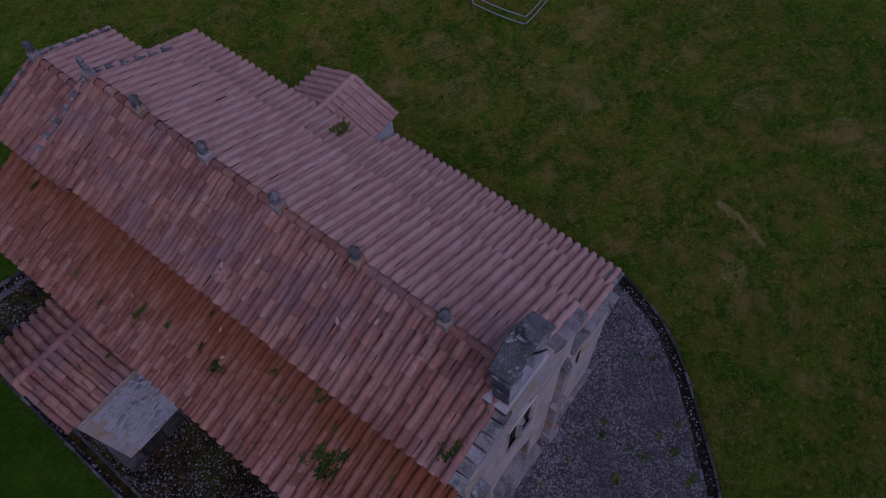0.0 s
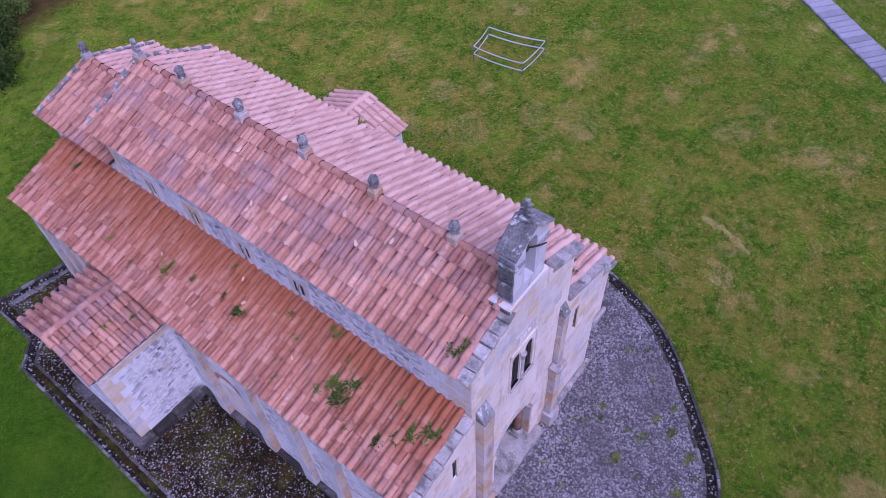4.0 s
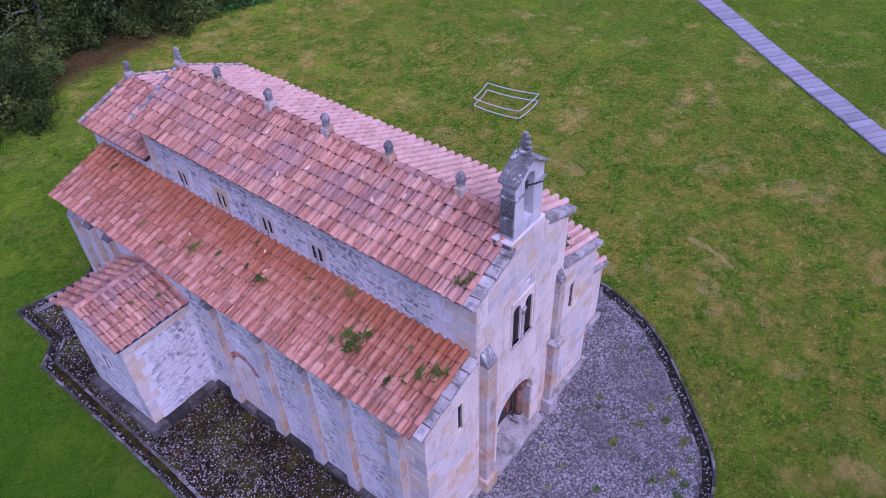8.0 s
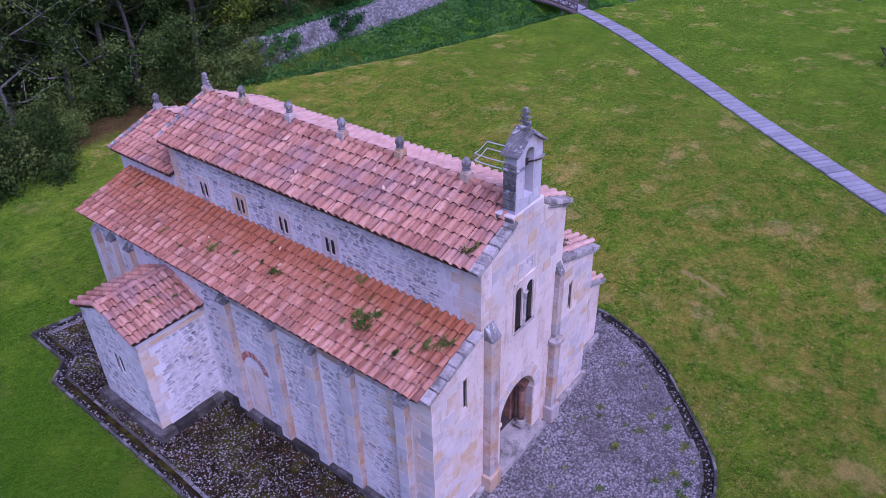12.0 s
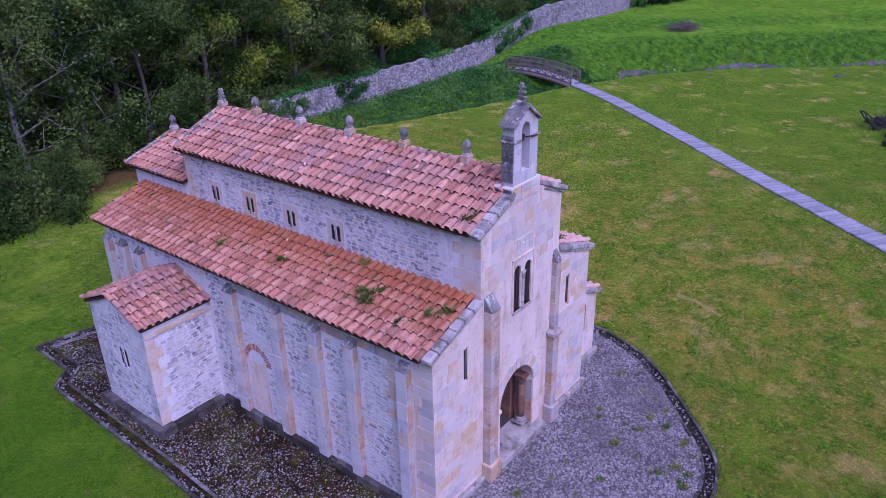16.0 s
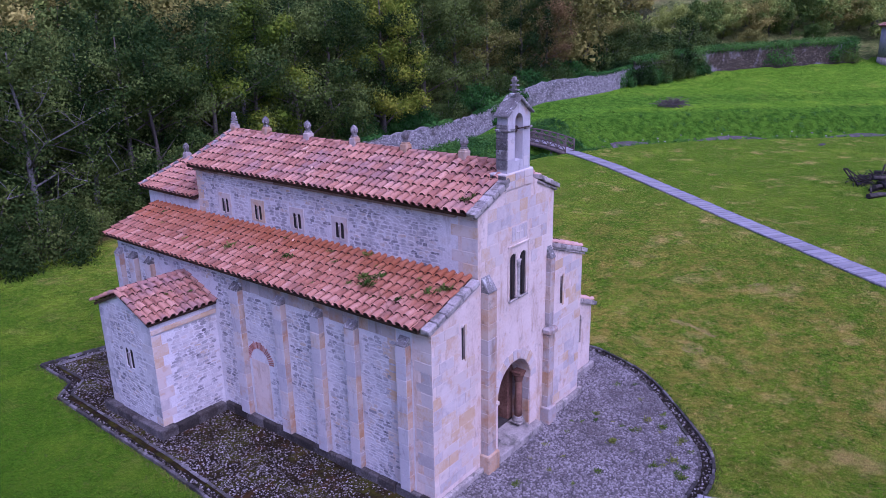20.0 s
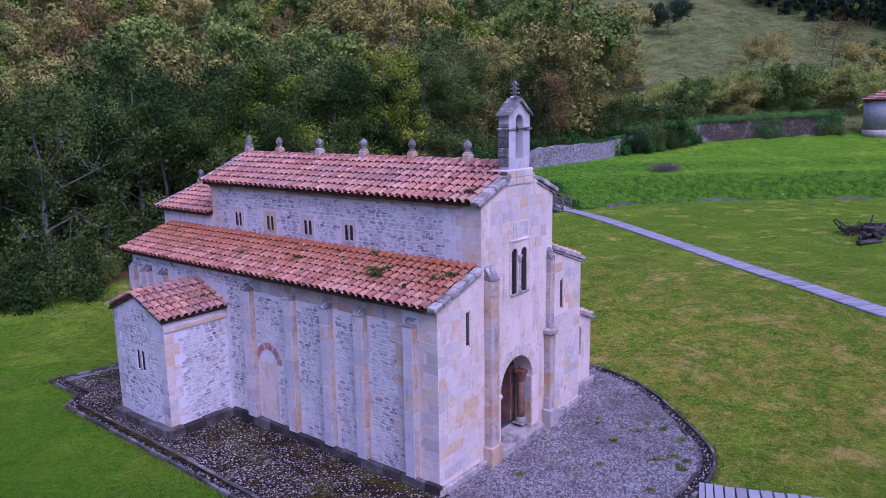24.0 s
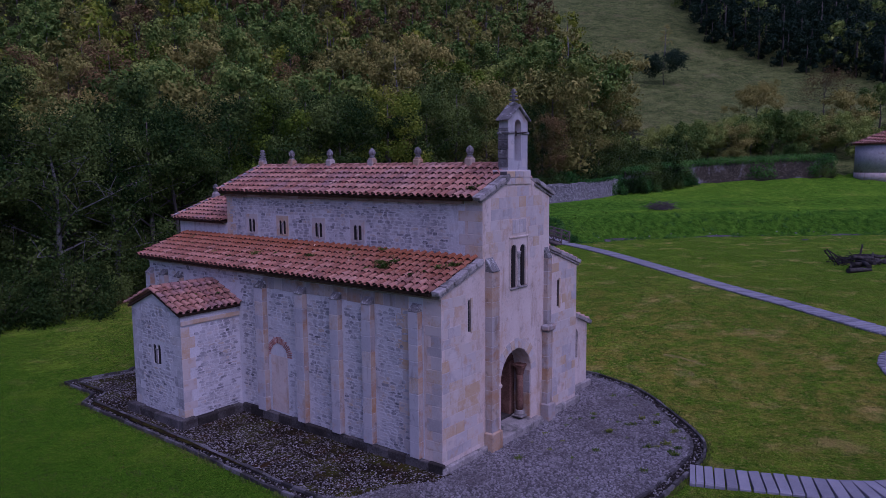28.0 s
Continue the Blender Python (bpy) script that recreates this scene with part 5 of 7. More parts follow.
# carved panel
panel = part("carved_panel", box_bm(3.93, 4.79, -0.012, 0.05, 6.96, 7.43, bevel=0.008), M_ASHLAR, church, "ochre stone panel carved with a cross")
bm = bmesh.new()
box(bm, 4.34, 4.38, -0.03, 0.0, 7.0, 7.39, bevel=0.006)
box(bm, 4.2, 4.52, -0.03, 0.0, 7.2, 7.24, bevel=0.006)
for ox in (4.1, 4.62):
    box(bm, ox - 0.02, ox + 0.02, -0.03, 0.0, 7.02, 7.37, bevel=0.006)
part("cross_relief", bm, M_ASHLAR, panel)
for x0, x1, z0, z1 in ((1.35, 1.49, 4.04, 5.07), (7.02, 7.16, 3.94, 4.97)):
    # added board that makes the slit look unlit
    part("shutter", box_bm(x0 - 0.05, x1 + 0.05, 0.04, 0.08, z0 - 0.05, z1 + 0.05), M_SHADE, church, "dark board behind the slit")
    part("slit_frame", box_bm(x1, x1 + 0.1, -0.03, 0.04, z0 - 0.05, z1 + 0.06, bevel=0.01), M_ASHLAR, church)

# north side buttresses with sloping tops
for y0, y1 in ((0.72, 1.16), (2.72, 3.18), (4.22, 4.68), (5.98, 6.46), (8.18, 8.7)):
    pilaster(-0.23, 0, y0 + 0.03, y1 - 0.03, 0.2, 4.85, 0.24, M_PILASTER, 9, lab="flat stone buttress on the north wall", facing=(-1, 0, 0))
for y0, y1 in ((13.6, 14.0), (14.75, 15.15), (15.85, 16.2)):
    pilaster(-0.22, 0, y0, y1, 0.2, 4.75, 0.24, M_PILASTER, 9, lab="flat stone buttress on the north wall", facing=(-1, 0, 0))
# blocked doorway with a brick arch
BY, BZ = 7.62, 2.35
rng = random.Random(14)
for i in range(25):
    a0, a1 = math.pi * i / 25 + 0.026, math.pi * (i + 1) / 25 - 0.026
    ri, ro = 0.47 + rng.uniform(-0.01, 0.02), 0.72 + rng.uniform(-0.05, 0.03)
    bm = bmesh.new()
    prism(bm, [(0.02, BY + r * math.cos(a), BZ + r * math.sin(a)) for r, a in ((ri, a0), (ro, a0), (ro, a1), (ri, a1))], -0.036 + rng.uniform(-0.006, 0.006), (1, 0, 0))
    part("brick", bm, M_BRICK, aisle_n)
part("blocked_door", box_bm(-0.008, 0.02, BY - 0.46, BY + 0.46, 0.25, 2.36), M_RENDER, church, "doorway blocked up with plastered rubble")

# clerestory window frames
for wy in WIN_Y:
    hl = [arched(wy - 0.21, wy - 0.03, 6.58, 7.13, 6), arched(wy + 0.03, wy + 0.21, 6.58, 7.13, 6)]
    for x, sgn in ((NAVE_X0, 1), (NAVE_X1, -1)):
        fr = part("window_frame", plate([(wy - 0.36, 6.5), (wy + 0.36, 6.5), (wy + 0.36, 7.32), (wy - 0.36, 7.32)], hl, lambda u, v, d: (x - sgn * 0.03 + sgn * d, u, v), 0.032), M_ASHLAR, church, "sandstone frame of a small double window")
        bm = bmesh.new()
        lathe(bm, [(0.035, 6.56), (0.028, 6.62), (0.028, 6.94), (0.045, 7.03)], 8, (x - sgn * 0.03, wy, 0))
        part("window_column", bm, M_COPING, fr)
        bx = sorted((x + sgn * 0.012, x + sgn * 0.05))
        # added board: darkness inside the nave as a near-black colour
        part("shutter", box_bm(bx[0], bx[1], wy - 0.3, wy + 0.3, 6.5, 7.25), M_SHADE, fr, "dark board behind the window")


# side chapels, north and south
def chapel(sgn, label):
    x_in = AISLE_X0 if sgn < 0 else AISLE_X1
    x_out = x_in + sgn * 2.52
    y0, y1, yc = 9.95, 13.25, 11.6
    ez = 4.1 if sgn < 0 else 3.65
    holes = [arched(yc - 0.26, yc - 0.04, 1.97, 2.72, 6), arched(yc + 0.04, yc + 0.26, 1.97, 2.72, 6)]
    front = part("chapel_front_wall", plate([(y0, -0.2), (y1, -0.2), (y1, ez - 0.05), (yc, ez + 0.67), (y0, ez - 0.05)], holes, lambda u, v, d: (x_out - sgn * d, u, v), 0.5), M_MORTAR, church, label)
    xs = sorted((x_in, x_out - sgn * 0.5))
    sides = []
    for a, b in ((y0, y0 + 0.5), (y1 - 0.5, y1)):
        sides.append(part("chapel_side_wall", box_bm(xs[0], xs[1], a, b, -0.2, ez - 0.05), M_MORTAR, church, label))
    mt, mj = (M_TILE, M_TILE_J) if sgn < 0 else (M_TILE_S, M_TILE_S)
    lim = 150 if sgn < 0 else 0
    xo, xi = x_out + sgn * 0.1, x_in
    s0 = roof_slope("chapel_roof", (xo, y0 - 0.14, ez), (xi, y0 - 0.14, ez), (0, yc - y0 + 0.14, 0.74), "small chapel roof of weathered clay tiles", mt, mj, lim, seed=11)
    s1 = roof_slope("chapel_roof", (xo, y1 + 0.14, ez), (xi, y1 + 0.14, ez), (0, -(y1 + 0.14 - yc), 0.74), "small chapel roof of weathered clay tiles", mt, mj, lim, seed=12)
    ridge_row((xo, yc, ez + 0.75), (xi, yc, ez + 0.75), s0, material=mt)
    bm = bmesh.new()
    lathe(bm, [(0.05, 1.97), (0.04, 2.03), (0.04, 2.45), (0.06, 2.56)], 8, (x_out, yc, 0))
    part("window_column", bm, M_GREY, front)
    bx = sorted((x_out - sgn * 0.04, x_out - sgn * 0.08))
    # added board in place of the chapel's dark inside
    part("shutter", box_bm(bx[0], bx[1], yc - 0.4, yc + 0.4, 1.85, 2.85), M_SHADE, front, "dark board behind the window")
    pl = sorted((x_in, x_out + sgn * 0.2))
    if sgn > 0:
        part("plinth", box_bm(pl[0], pl[1], y0 - 0.2, y0 - 0.003, -0.2, 0.22, bevel=0.04), M_PLINTH, church)
        pf = sorted((x_out + sgn * 0.003, x_out + sgn * 0.22))
        part("plinth", box_bm(pf[0], pf[1], y0 - 0.003, y1 + 0.2, -0.2, 0.22, bevel=0.04), M_PLINTH, church)
    return front, sides, x_out


ch_front, ch_sides, CH_X = chapel(-1, "chapel wall of grey rubble with squared corner stones")
chapel(1, "chapel wall of grey rubble with squared corner stones")
# string course on the chapel's near side
part("string_course", box_bm(CH_X, 0.0, 9.9, 9.948, 3.62, 3.78, bevel=0.01), M_ASHLAR, church)

# south portico
pt = plate([(8.56, -0.2), (10.72, -0.2), (10.72, 2.62), (8.56, 3.45)], [arched(9.45, 9.92, 1.25, 2.5, 8)], lambda u, v, d: (u, 0.62 + d, v), 0.5)
portico = part("portico_wall", pt, M_RENDER, church, "whitewashed end wall of the south portico")
part("portico_side_wall", box_bm(10.22, 10.72, 1.12, 9.9, -0.2, 2.6), M_RENDER, church)
roof_slope("portico_roof", (10.95, 0.75, 2.68), (10.95, 9.75, 2.68), (-2.39, 0, 0.9), "low portico roof of pale clay tiles", M_TILE_S, M_TILE_S, 0, seed=15)
coping((10.98, 0, 2.5), (8.6, 0, 3.42), 0.52, 0.95, 0.17, "coping", 4)
# stone lattice in the portico's window
bm = bmesh.new()
for k in range(6):
    z = 1.35 + 0.2 * k
    box(bm, 9.46, 9.91, 0.645, 0.68, z, z + 0.05)
for k in range(3):
    x = 9.53 + 0.14 * k
    box(bm, x, x + 0.05, 0.64, 0.685, 1.27, 2.46 if k == 1 else 2.38)
# added board, black in place of the portico's unlit inside
part("shutter", box_bm(9.4, 9.97, 0.69, 0.72, 1.2, 2.55), M_SHADE, portico, "dark opening behind the lattice")
part("lattice", bm, M_COPING, portico, "pierced stone lattice")
part("plinth", box_bm(8.56, 10.9, 0.46, 0.617, -0.2, 0.14, bevel=0.04), M_COPING, church)

# plinth stones round the base
rng = random.Random(31)
y = -0.14
while y < 9.7:
    ln = rng.uniform(0.6, 1.1)
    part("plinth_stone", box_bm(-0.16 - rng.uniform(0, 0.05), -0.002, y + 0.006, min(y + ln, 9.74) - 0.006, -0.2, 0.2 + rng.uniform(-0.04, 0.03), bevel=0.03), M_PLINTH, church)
    y += ln
x = -0.16
while x < 8.5:
    ln = rng.uniform(0.6, 1.0)
    if not 2.2 < x + ln / 2 < 6.4:
        part("plinth_stone", box_bm(x + 0.006, min(x + ln, 8.7) - 0.006, -0.15 - rng.uniform(0, 0.03), -0.002, -0.2, 0.1 + rng.uniform(-0.03, 0.03), bevel=0.03), M_COPING, church)
    x += ln

# the step of dark stone round the north chapel
CHX = CH_X
x = CHX - 0.27
while x < -0.2:
    ln = rng.uniform(0.6, 0.95)
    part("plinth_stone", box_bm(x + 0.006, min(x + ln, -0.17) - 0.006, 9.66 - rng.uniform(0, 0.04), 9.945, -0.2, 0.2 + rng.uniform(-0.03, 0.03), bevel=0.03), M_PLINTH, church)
    x += ln
y = 9.95
while y < 13.4:
    ln = rng.uniform(0.6, 0.95)
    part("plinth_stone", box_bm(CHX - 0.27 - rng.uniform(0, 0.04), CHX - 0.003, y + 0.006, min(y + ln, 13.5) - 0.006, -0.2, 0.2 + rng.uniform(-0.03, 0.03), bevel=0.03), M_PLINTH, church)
    y += ln


# masonry
def rubble(parent, origin, u, v, w, us, vs, skip, seed, limit, course=(0.06, 0.14), width=(0.2, 0.5), fill=0.97, proud=(0.004, 0.018)):
    """Irregular coursed rubble over a wall face: u along, v up, w out of the wall."""
    rng = random.Random(seed)
    u, v, w, o = Vector(u), Vector(v), Vector(w), Vector(origin)
    spots = []
    z = vs[0]
    while z < vs[1]:
        h = rng.uniform(*course)
        a = us[0] + rng.uniform(-0.2, 0)
        while a < us[1]:
            ln = rng.uniform(*width) * (0.7 + 1.5 * h)
            ca, cz = a + ln / 2, z + h / 2 + rng.uniform(-0.02, 0.02)
            if us[0] < ca - ln * 0.35 and ca + ln * 0.35 < us[1] and cz + h * 0.4 < vs[1] and rng.random() < fill and not skip(ca, cz, ln / 2, h / 2):
                t = rng.gauss(0, 0.05)
                uu, vv = u * math.cos(t) + v * math.sin(t), v * math.cos(t) - u * math.sin(t)
                spots.append(wall_matrix(o + u * ca + v * cz, uu, vv, w, ln * 0.96, h * 0.97, rng.uniform(*proud)))
            a += ln
        z += h
    pieces("stone", parent, STONE_SHAPES, M_RUBBLE, M_RUBBLE_J, near_first(spots), limit)


def ashlar(parent, origin, u, v, w, cells, seed, proud=(0.004, 0.012), material=None, limit=300):
    rng = random.Random(seed)
    u, v, w, o = Vector(u), Vector(v), Vector(w), Vector(origin)
    spots = [wall_matrix(o + u * (a + b) / 2 + v * (c + d) / 2, u, v, w, (b - a) * 0.985, (d - c) * 0.975, rng.uniform(*proud)) for a, b, c, d in cells]
    pieces("block", parent, BLOCK_SHAPES, material or M_ASHLAR, material or M_ASHLAR, spots, limit)


PIL_Y = [(0.75, 1.13), (2.75, 3.15), (4.25, 4.65), (6.01, 6.43), (8.21, 8.67), (13.6, 14.0), (14.75, 15.15), (15.85, 16.2)]


def skip_aisle(a, z, ha, hz):
    if any(a + ha * 0.7 > p and a - ha * 0.7 < q and z < 5.1 for p, q in PIL_Y):
        return True
    if 9.85 - ha < a < 13.35 + ha and z < 4.9:
        return True
    if abs(a - BY) < 0.5 + ha * 0.6 and z < 2.4:
        return True
    if z + hz > 4.82 and a < 8.0:
        return True
    if math.hypot(a - BY, max(0, z - BZ)) < 0.8 and z > 2.2:
        return True
    return False


rubble(aisle_n, (0, 0, 0), (0, 1, 0), (0, 0, 1), (-1, 0, 0), (1.3, 16.1), (0.2, 5.28), skip_aisle, 41, 300)
rubble(clere_n, (NAVE_X0, 0, 0), (0, 1, 0), (0, 0, 1), (-1, 0, 0), (1.2, 13.4), (6.3, 8.02), lambda a, z, ha, hz: any(abs(a - wy) < 0.36 + ha and 6.45 < z < 7.4 for wy in WIN_Y), 42, 300)
rubble(ch_sides[0], (0, 9.95, 0), (1, 0, 0), (0, 0, 1), (0, -1, 0), (CH_X + 0.55, -0.02), (0.22, 3.6), lambda a, z, ha, hz: False, 43, 150)
rubble(ch_front, (CH_X, 0, 0), (0, 1, 0), (0, 0, 1), (-1, 0, 0), (10.5, 12.75), (0.22, 4.3), lambda a, z, ha, hz: abs(a - 11.6) < 0.35 + ha and 1.85 < z < 2.85, 44, 150)
rubble(aisle_s, (AISLE_X1, 0, 0), (0, 1, 0), (0, 0, 1), (1, 0, 0), (1.0, 16.1), (3.4, 5.28), lambda a, z, ha, hz: 9.9 < a < 13.3, 45, 0)


def eave_course():
    """One course of large ochre blocks under the aisle's eaves."""
    rng = random.Random(64)
    out, a = [], 1.3
    while a < 7.9:
        ln = rng.uniform(0.35, 0.75)
        out.append((a, a + ln, 4.84 + rng.uniform(-0.03, 0.03), 5.27))
        a += ln
    return out


ashlar(aisle_n, (0, 0, 0), (0, 1, 0), (0, 0, 1), (-1, 0, 0), eave_course(), 65, material=M_PILASTER)


def quoins(a0, ln, z0, z1, seed, flip=False, h=(0.28, 0.42)):
    rng = random.Random(seed)
    out, z = [], z0
    k = 0
    while z < z1 - 0.15:
        hh = min(rng.uniform(*h), z1 - z)
        w = ln * (1.0 if k % 2 else 0.62) * rng.uniform(0.9, 1.1)
        out.append((a0 - w, a0, z, z + hh) if flip else (a0, a0 + w, z, z + hh))
        z += hh
        k += 1
    return out


# corner blocks: church corner on both faces, nave corner, chapel corners
ashlar(aisle_n, (0, 0, 0), (0, 1, 0), (0, 0, 1), (-1, 0, 0), quoins(0.0, 0.62, 0.2, 5.25, 51) + quoins(1.28, 0.5, 0.2, 5.25, 52), 53)
ashlar(clere_n, (NAVE_X0, 0, 0), (0, 1, 0), (0, 0, 1), (-1, 0, 0), quoins(0.0, 0.95, 6.3, 8.0, 54) + quoins(13.5, 0.6, 6.3, 8.0, 55, True), 56)
ashlar(ch_sides[0], (0, 9.95, 0), (1, 0, 0), (0, 0, 1), (0, -1, 0), quoins(CH_X, 0.55, 0.2, 3.6, 57), 58)
ashlar(ch_front, (CH_X, 0, 0), (0, 1, 0), (0, 0, 1), (-1, 0, 0), quoins(9.95, 0.6, 0.2, 4.0, 59) + quoins(13.25, 0.6, 0.2, 4.0, 60, True), 61, material=M_RUBBLE)


def facade_cells():
    """Blocks that show through the limewash: most in the gable, few low down."""
    rng = random.Random(71)
    out = []
    z = 0.2
    while z < 8.9:
        h = rng.uniform(0.28, 0.42)
        a = rng.uniform(-0.3, 0.0)
        while a < 8.5:
            ln = rng.uniform(0.35, 0.85)
            x0, x1 = max(0.02, a), min(8.54, a + ln)
            a += ln
            if x1 - x0 < 0.2:
                continue
            xc, zc = (x0 + x1) / 2, z + h / 2
            edge = max(abs(x0 - XC), abs(x1 - XC))
            if edge > 4.26 - 0.001 and zc > 5.2 or (zc + h / 2 > 5.4 + 0.33 * (4.26 - edge) and edge > 2.1) or zc + h / 2 > 8.1 + 0.42 * (2.1 - edge):
                continue
            if any(x1 > p and x0 < q and z + h > c and z < d for p, q, c, d in ((2.86, 5.52, -1, 3.35), (3.7, 4.92, 5.0, 6.9), (3.9, 4.82, 6.9, 7.46), (2.28, 2.78, 0, 6.4), (5.9, 6.34, 0, 6.4), (1.3, 1.6, 3.95, 5.15), (6.95, 7.28, 3.85, 5.05))):
                continue
            p = 0.95 if zc > 6.6 else 0.62 if xc < 2.3 or xc > 6.3 else 0.4 if zc > 5 else 0.2
            if xc < 0.7 or xc > 7.9:
                p += 0.25
            if 0.5 + 0.9 * noise.noise(Vector((xc * 0.55, zc * 0.5, 7.0))) + rng.uniform(-0.08, 0.08) < p:
                out.append((x0, x1, z, z + h))
        z += h
    return out


ashlar(facade, (0, 0, 0), (1, 0, 0), (0, 0, 1), (0, -1, 0), facade_cells(), 72, proud=(0.003, 0.009))


# ---- trees ----
def leaf_cloud(rng, centres, per, size, spread, faces_out, verts_out, core=0.0):
    """Leaves as small pointed blades round cluster centres."""
    g = np.random.RandomState(rng.randint(0, 10 ** 6))
    c = np.repeat(np.array([tuple(p) for p, r in centres]), per, 0)
    r = np.repeat(np.array([q for p, q in centres]), per)
    n = len(c)
    unit = lambda v: v / np.maximum(1e-6, np.linalg.norm(v, axis=1))[:, None]
    d = unit(g.normal(size=(n, 3)) * (1, 1, 0.8))
    p = c + d * (r * spread * g.rand(n) ** 0.34)[:, None]
    w = unit(d + g.normal(size=(n, 3)) * 0.38 + (0, 0, 0.22))
    a = unit(np.cross(w, g.normal(size=(n, 3))))
    b = np.cross(w, a)
    s = (size * g.uniform(0.6, 1.35, n))[:, None]
    blades = np.stack([p - a * s * 0.5 - b * s * 0.36, p - a * s * 0.5 + b * s * 0.36, p + a * s * 0.5], 1).reshape(-1, 3)
    k = len(verts_out)
    verts_out.extend(blades.tolist())
    faces_out.extend((np.arange(n)[:, None] * 3 + np.arange(3) + k).tolist())
    if core:
        # the dense inner growth of each cluster: larger sprays at all angles behind the outer leaves
        m = 24 if size < 0.5 else 14
        wd = size * 0.75
        c = np.repeat(np.array([tuple(p) for p, q in centres]), m, 0)
        r = np.repeat(np.array([q for p, q in centres]), m)[:, None]
        n = len(c)
        p = c + unit(g.normal(size=(n, 3))) * r * core * g.rand(n, 1) ** 0.5
        a = unit(g.normal(size=(n, 3)))
        b = unit(np.cross(a, g.normal(size=(n, 3))))
        sprays = np.stack([p - a * wd - b * wd * 0.7, p - a * wd + b * wd * 0.7, p + a * wd * 1.3], 1).reshape(-1, 3)
        k = len(verts_out)
        verts_out.extend(sprays.tolist())
        faces_out.extend((np.arange(n)[:, None] * 3 + np.arange(3) + k).tolist())


def make_tree(name, label, seed, height, radius, leaf_mat, bark, leaves, size, bare=0.0, low=0.25, lean=0.0, limbs=11, category="tree"):
    """A tapered trunk, rising limbs with twigs, and a ragged crown of leaf clusters."""
    rng = random.Random(seed)
    tree = empty(name, label, category)
    bm = bmesh.new()
    top = Vector((lean * height, rng.uniform(-0.3, 0.3), height * 0.86))
    steps = 6
    trunk_pts = [Vector((0, 0, -0.4)).lerp(top, i / steps) + Vector((rng.uniform(-0.2, 0.2), rng.uniform(-0.2, 0.2), 0)) * (1 if 0 < i else 0) for i in range(steps + 1)]
    r0 = 0.019 * height
    tube(bm, trunk_pts, [r0 * (1 - 0.86 * i / steps) for i in range(steps + 1)], 8)
    tips = []
    for k in range(limbs):
        f = low + (0.95 - low) * (k + rng.random()) / limbs
        j = min(steps - 1, int(f * steps))
        base = trunk_pts[j].lerp(trunk_pts[j + 1], f * steps - j)
        az_ = k * 2.4 + rng.uniform(-0.4, 0.4)
        span = radius * (1.05 - 0.55 * abs(f - 0.45) / 0.55) * rng.uniform(0.75, 1.15)
        tip = base + Vector((math.cos(az_) * span, math.sin(az_) * span, span * rng.uniform(0.15, 0.7)))
        mid = base.lerp(tip, 0.5) + Vector((rng.uniform(-0.3, 0.3), rng.uniform(-0.3, 0.3), rng.uniform(-0.1, 0.4)))
        rr = r0 * 0.42 * (1.1 - f)
        tube(bm, [base, mid, tip], [rr, rr * 0.6, rr * 0.15], 5)
        tips += [(mid, 0.8), (tip, 1.0), (base.lerp(tip, 0.78), 0.9)]
        for _ in range(3):
            q = mid.lerp(tip, rng.random())
            e = q + Vector((rng.gauss(0, 1), rng.gauss(0, 1), rng.gauss(0.5, 0.6))).normalized() * span * rng.uniform(0.3, 0.5)
            tube(bm, [q, q.lerp(e, 0.5) + Vector((0, 0, 0.1)), e], [rr * 0.4, rr * 0.25, rr * 0.08], 4)
            tips.append((e, 0.9))
    tips.append((top, 1.0))
    part("trunk", bm, bark, tree)
    if leaves:
        cents = [(c + Vector((rng.uniform(-0.3, 0.3), rng.uniform(-0.3, 0.3), rng.uniform(-0.2, 0.5))), radius * 0.3 * k * rng.uniform(0.7, 1.25)) for c, k in tips if rng.random() > bare]
        vs, fs = [], []
        leaf_cloud(rng, cents, max(4, leaves // len(cents)), size, 1.0, fs, vs, 0.0 if bare else 0.55)
        raw("crown", vs, fs, leaf_mat, tree)
    return tree


def make_bush(name, label, seed, height, radius, leaf_mat, leaves, size):
    rng = random.Random(seed)
    bush = empty(name, label, "bush")
    bm = bmesh.new()
    cents = []
    for k in range(14):
        a = k * 2.4
        r = radius * math.sqrt((k + 0.5) / 14)
        h = height * (1 - 0.55 * (r / radius) ** 2) * rng.uniform(0.65, 1.0)
        tip = Vector((math.cos(a) * r, math.sin(a) * r, h))
        tube(bm, [(tip.x * 0.15, tip.y * 0.15, -0.2), (tip.x * 0.6, tip.y * 0.6, h * 0.5), tip], [0.05, 0.035, 0.01], 5)
        cents += [(tip, radius * 0.32), (Vector((tip.x * 1.02, tip.y * 1.02, h * 0.55)), radius * 0.34), (Vector((tip.x * 1.05, tip.y * 1.05, h * 0.2)), radius * 0.3)]
    part("woody_base", bm, M_BARK, bush)
    vs, fs = [], []
    leaf_cloud(rng, cents, leaves // len(cents), size, 1.0, fs, vs, 0.55)
    raw("foliage", vs, fs, leaf_mat, bush)
    return bush


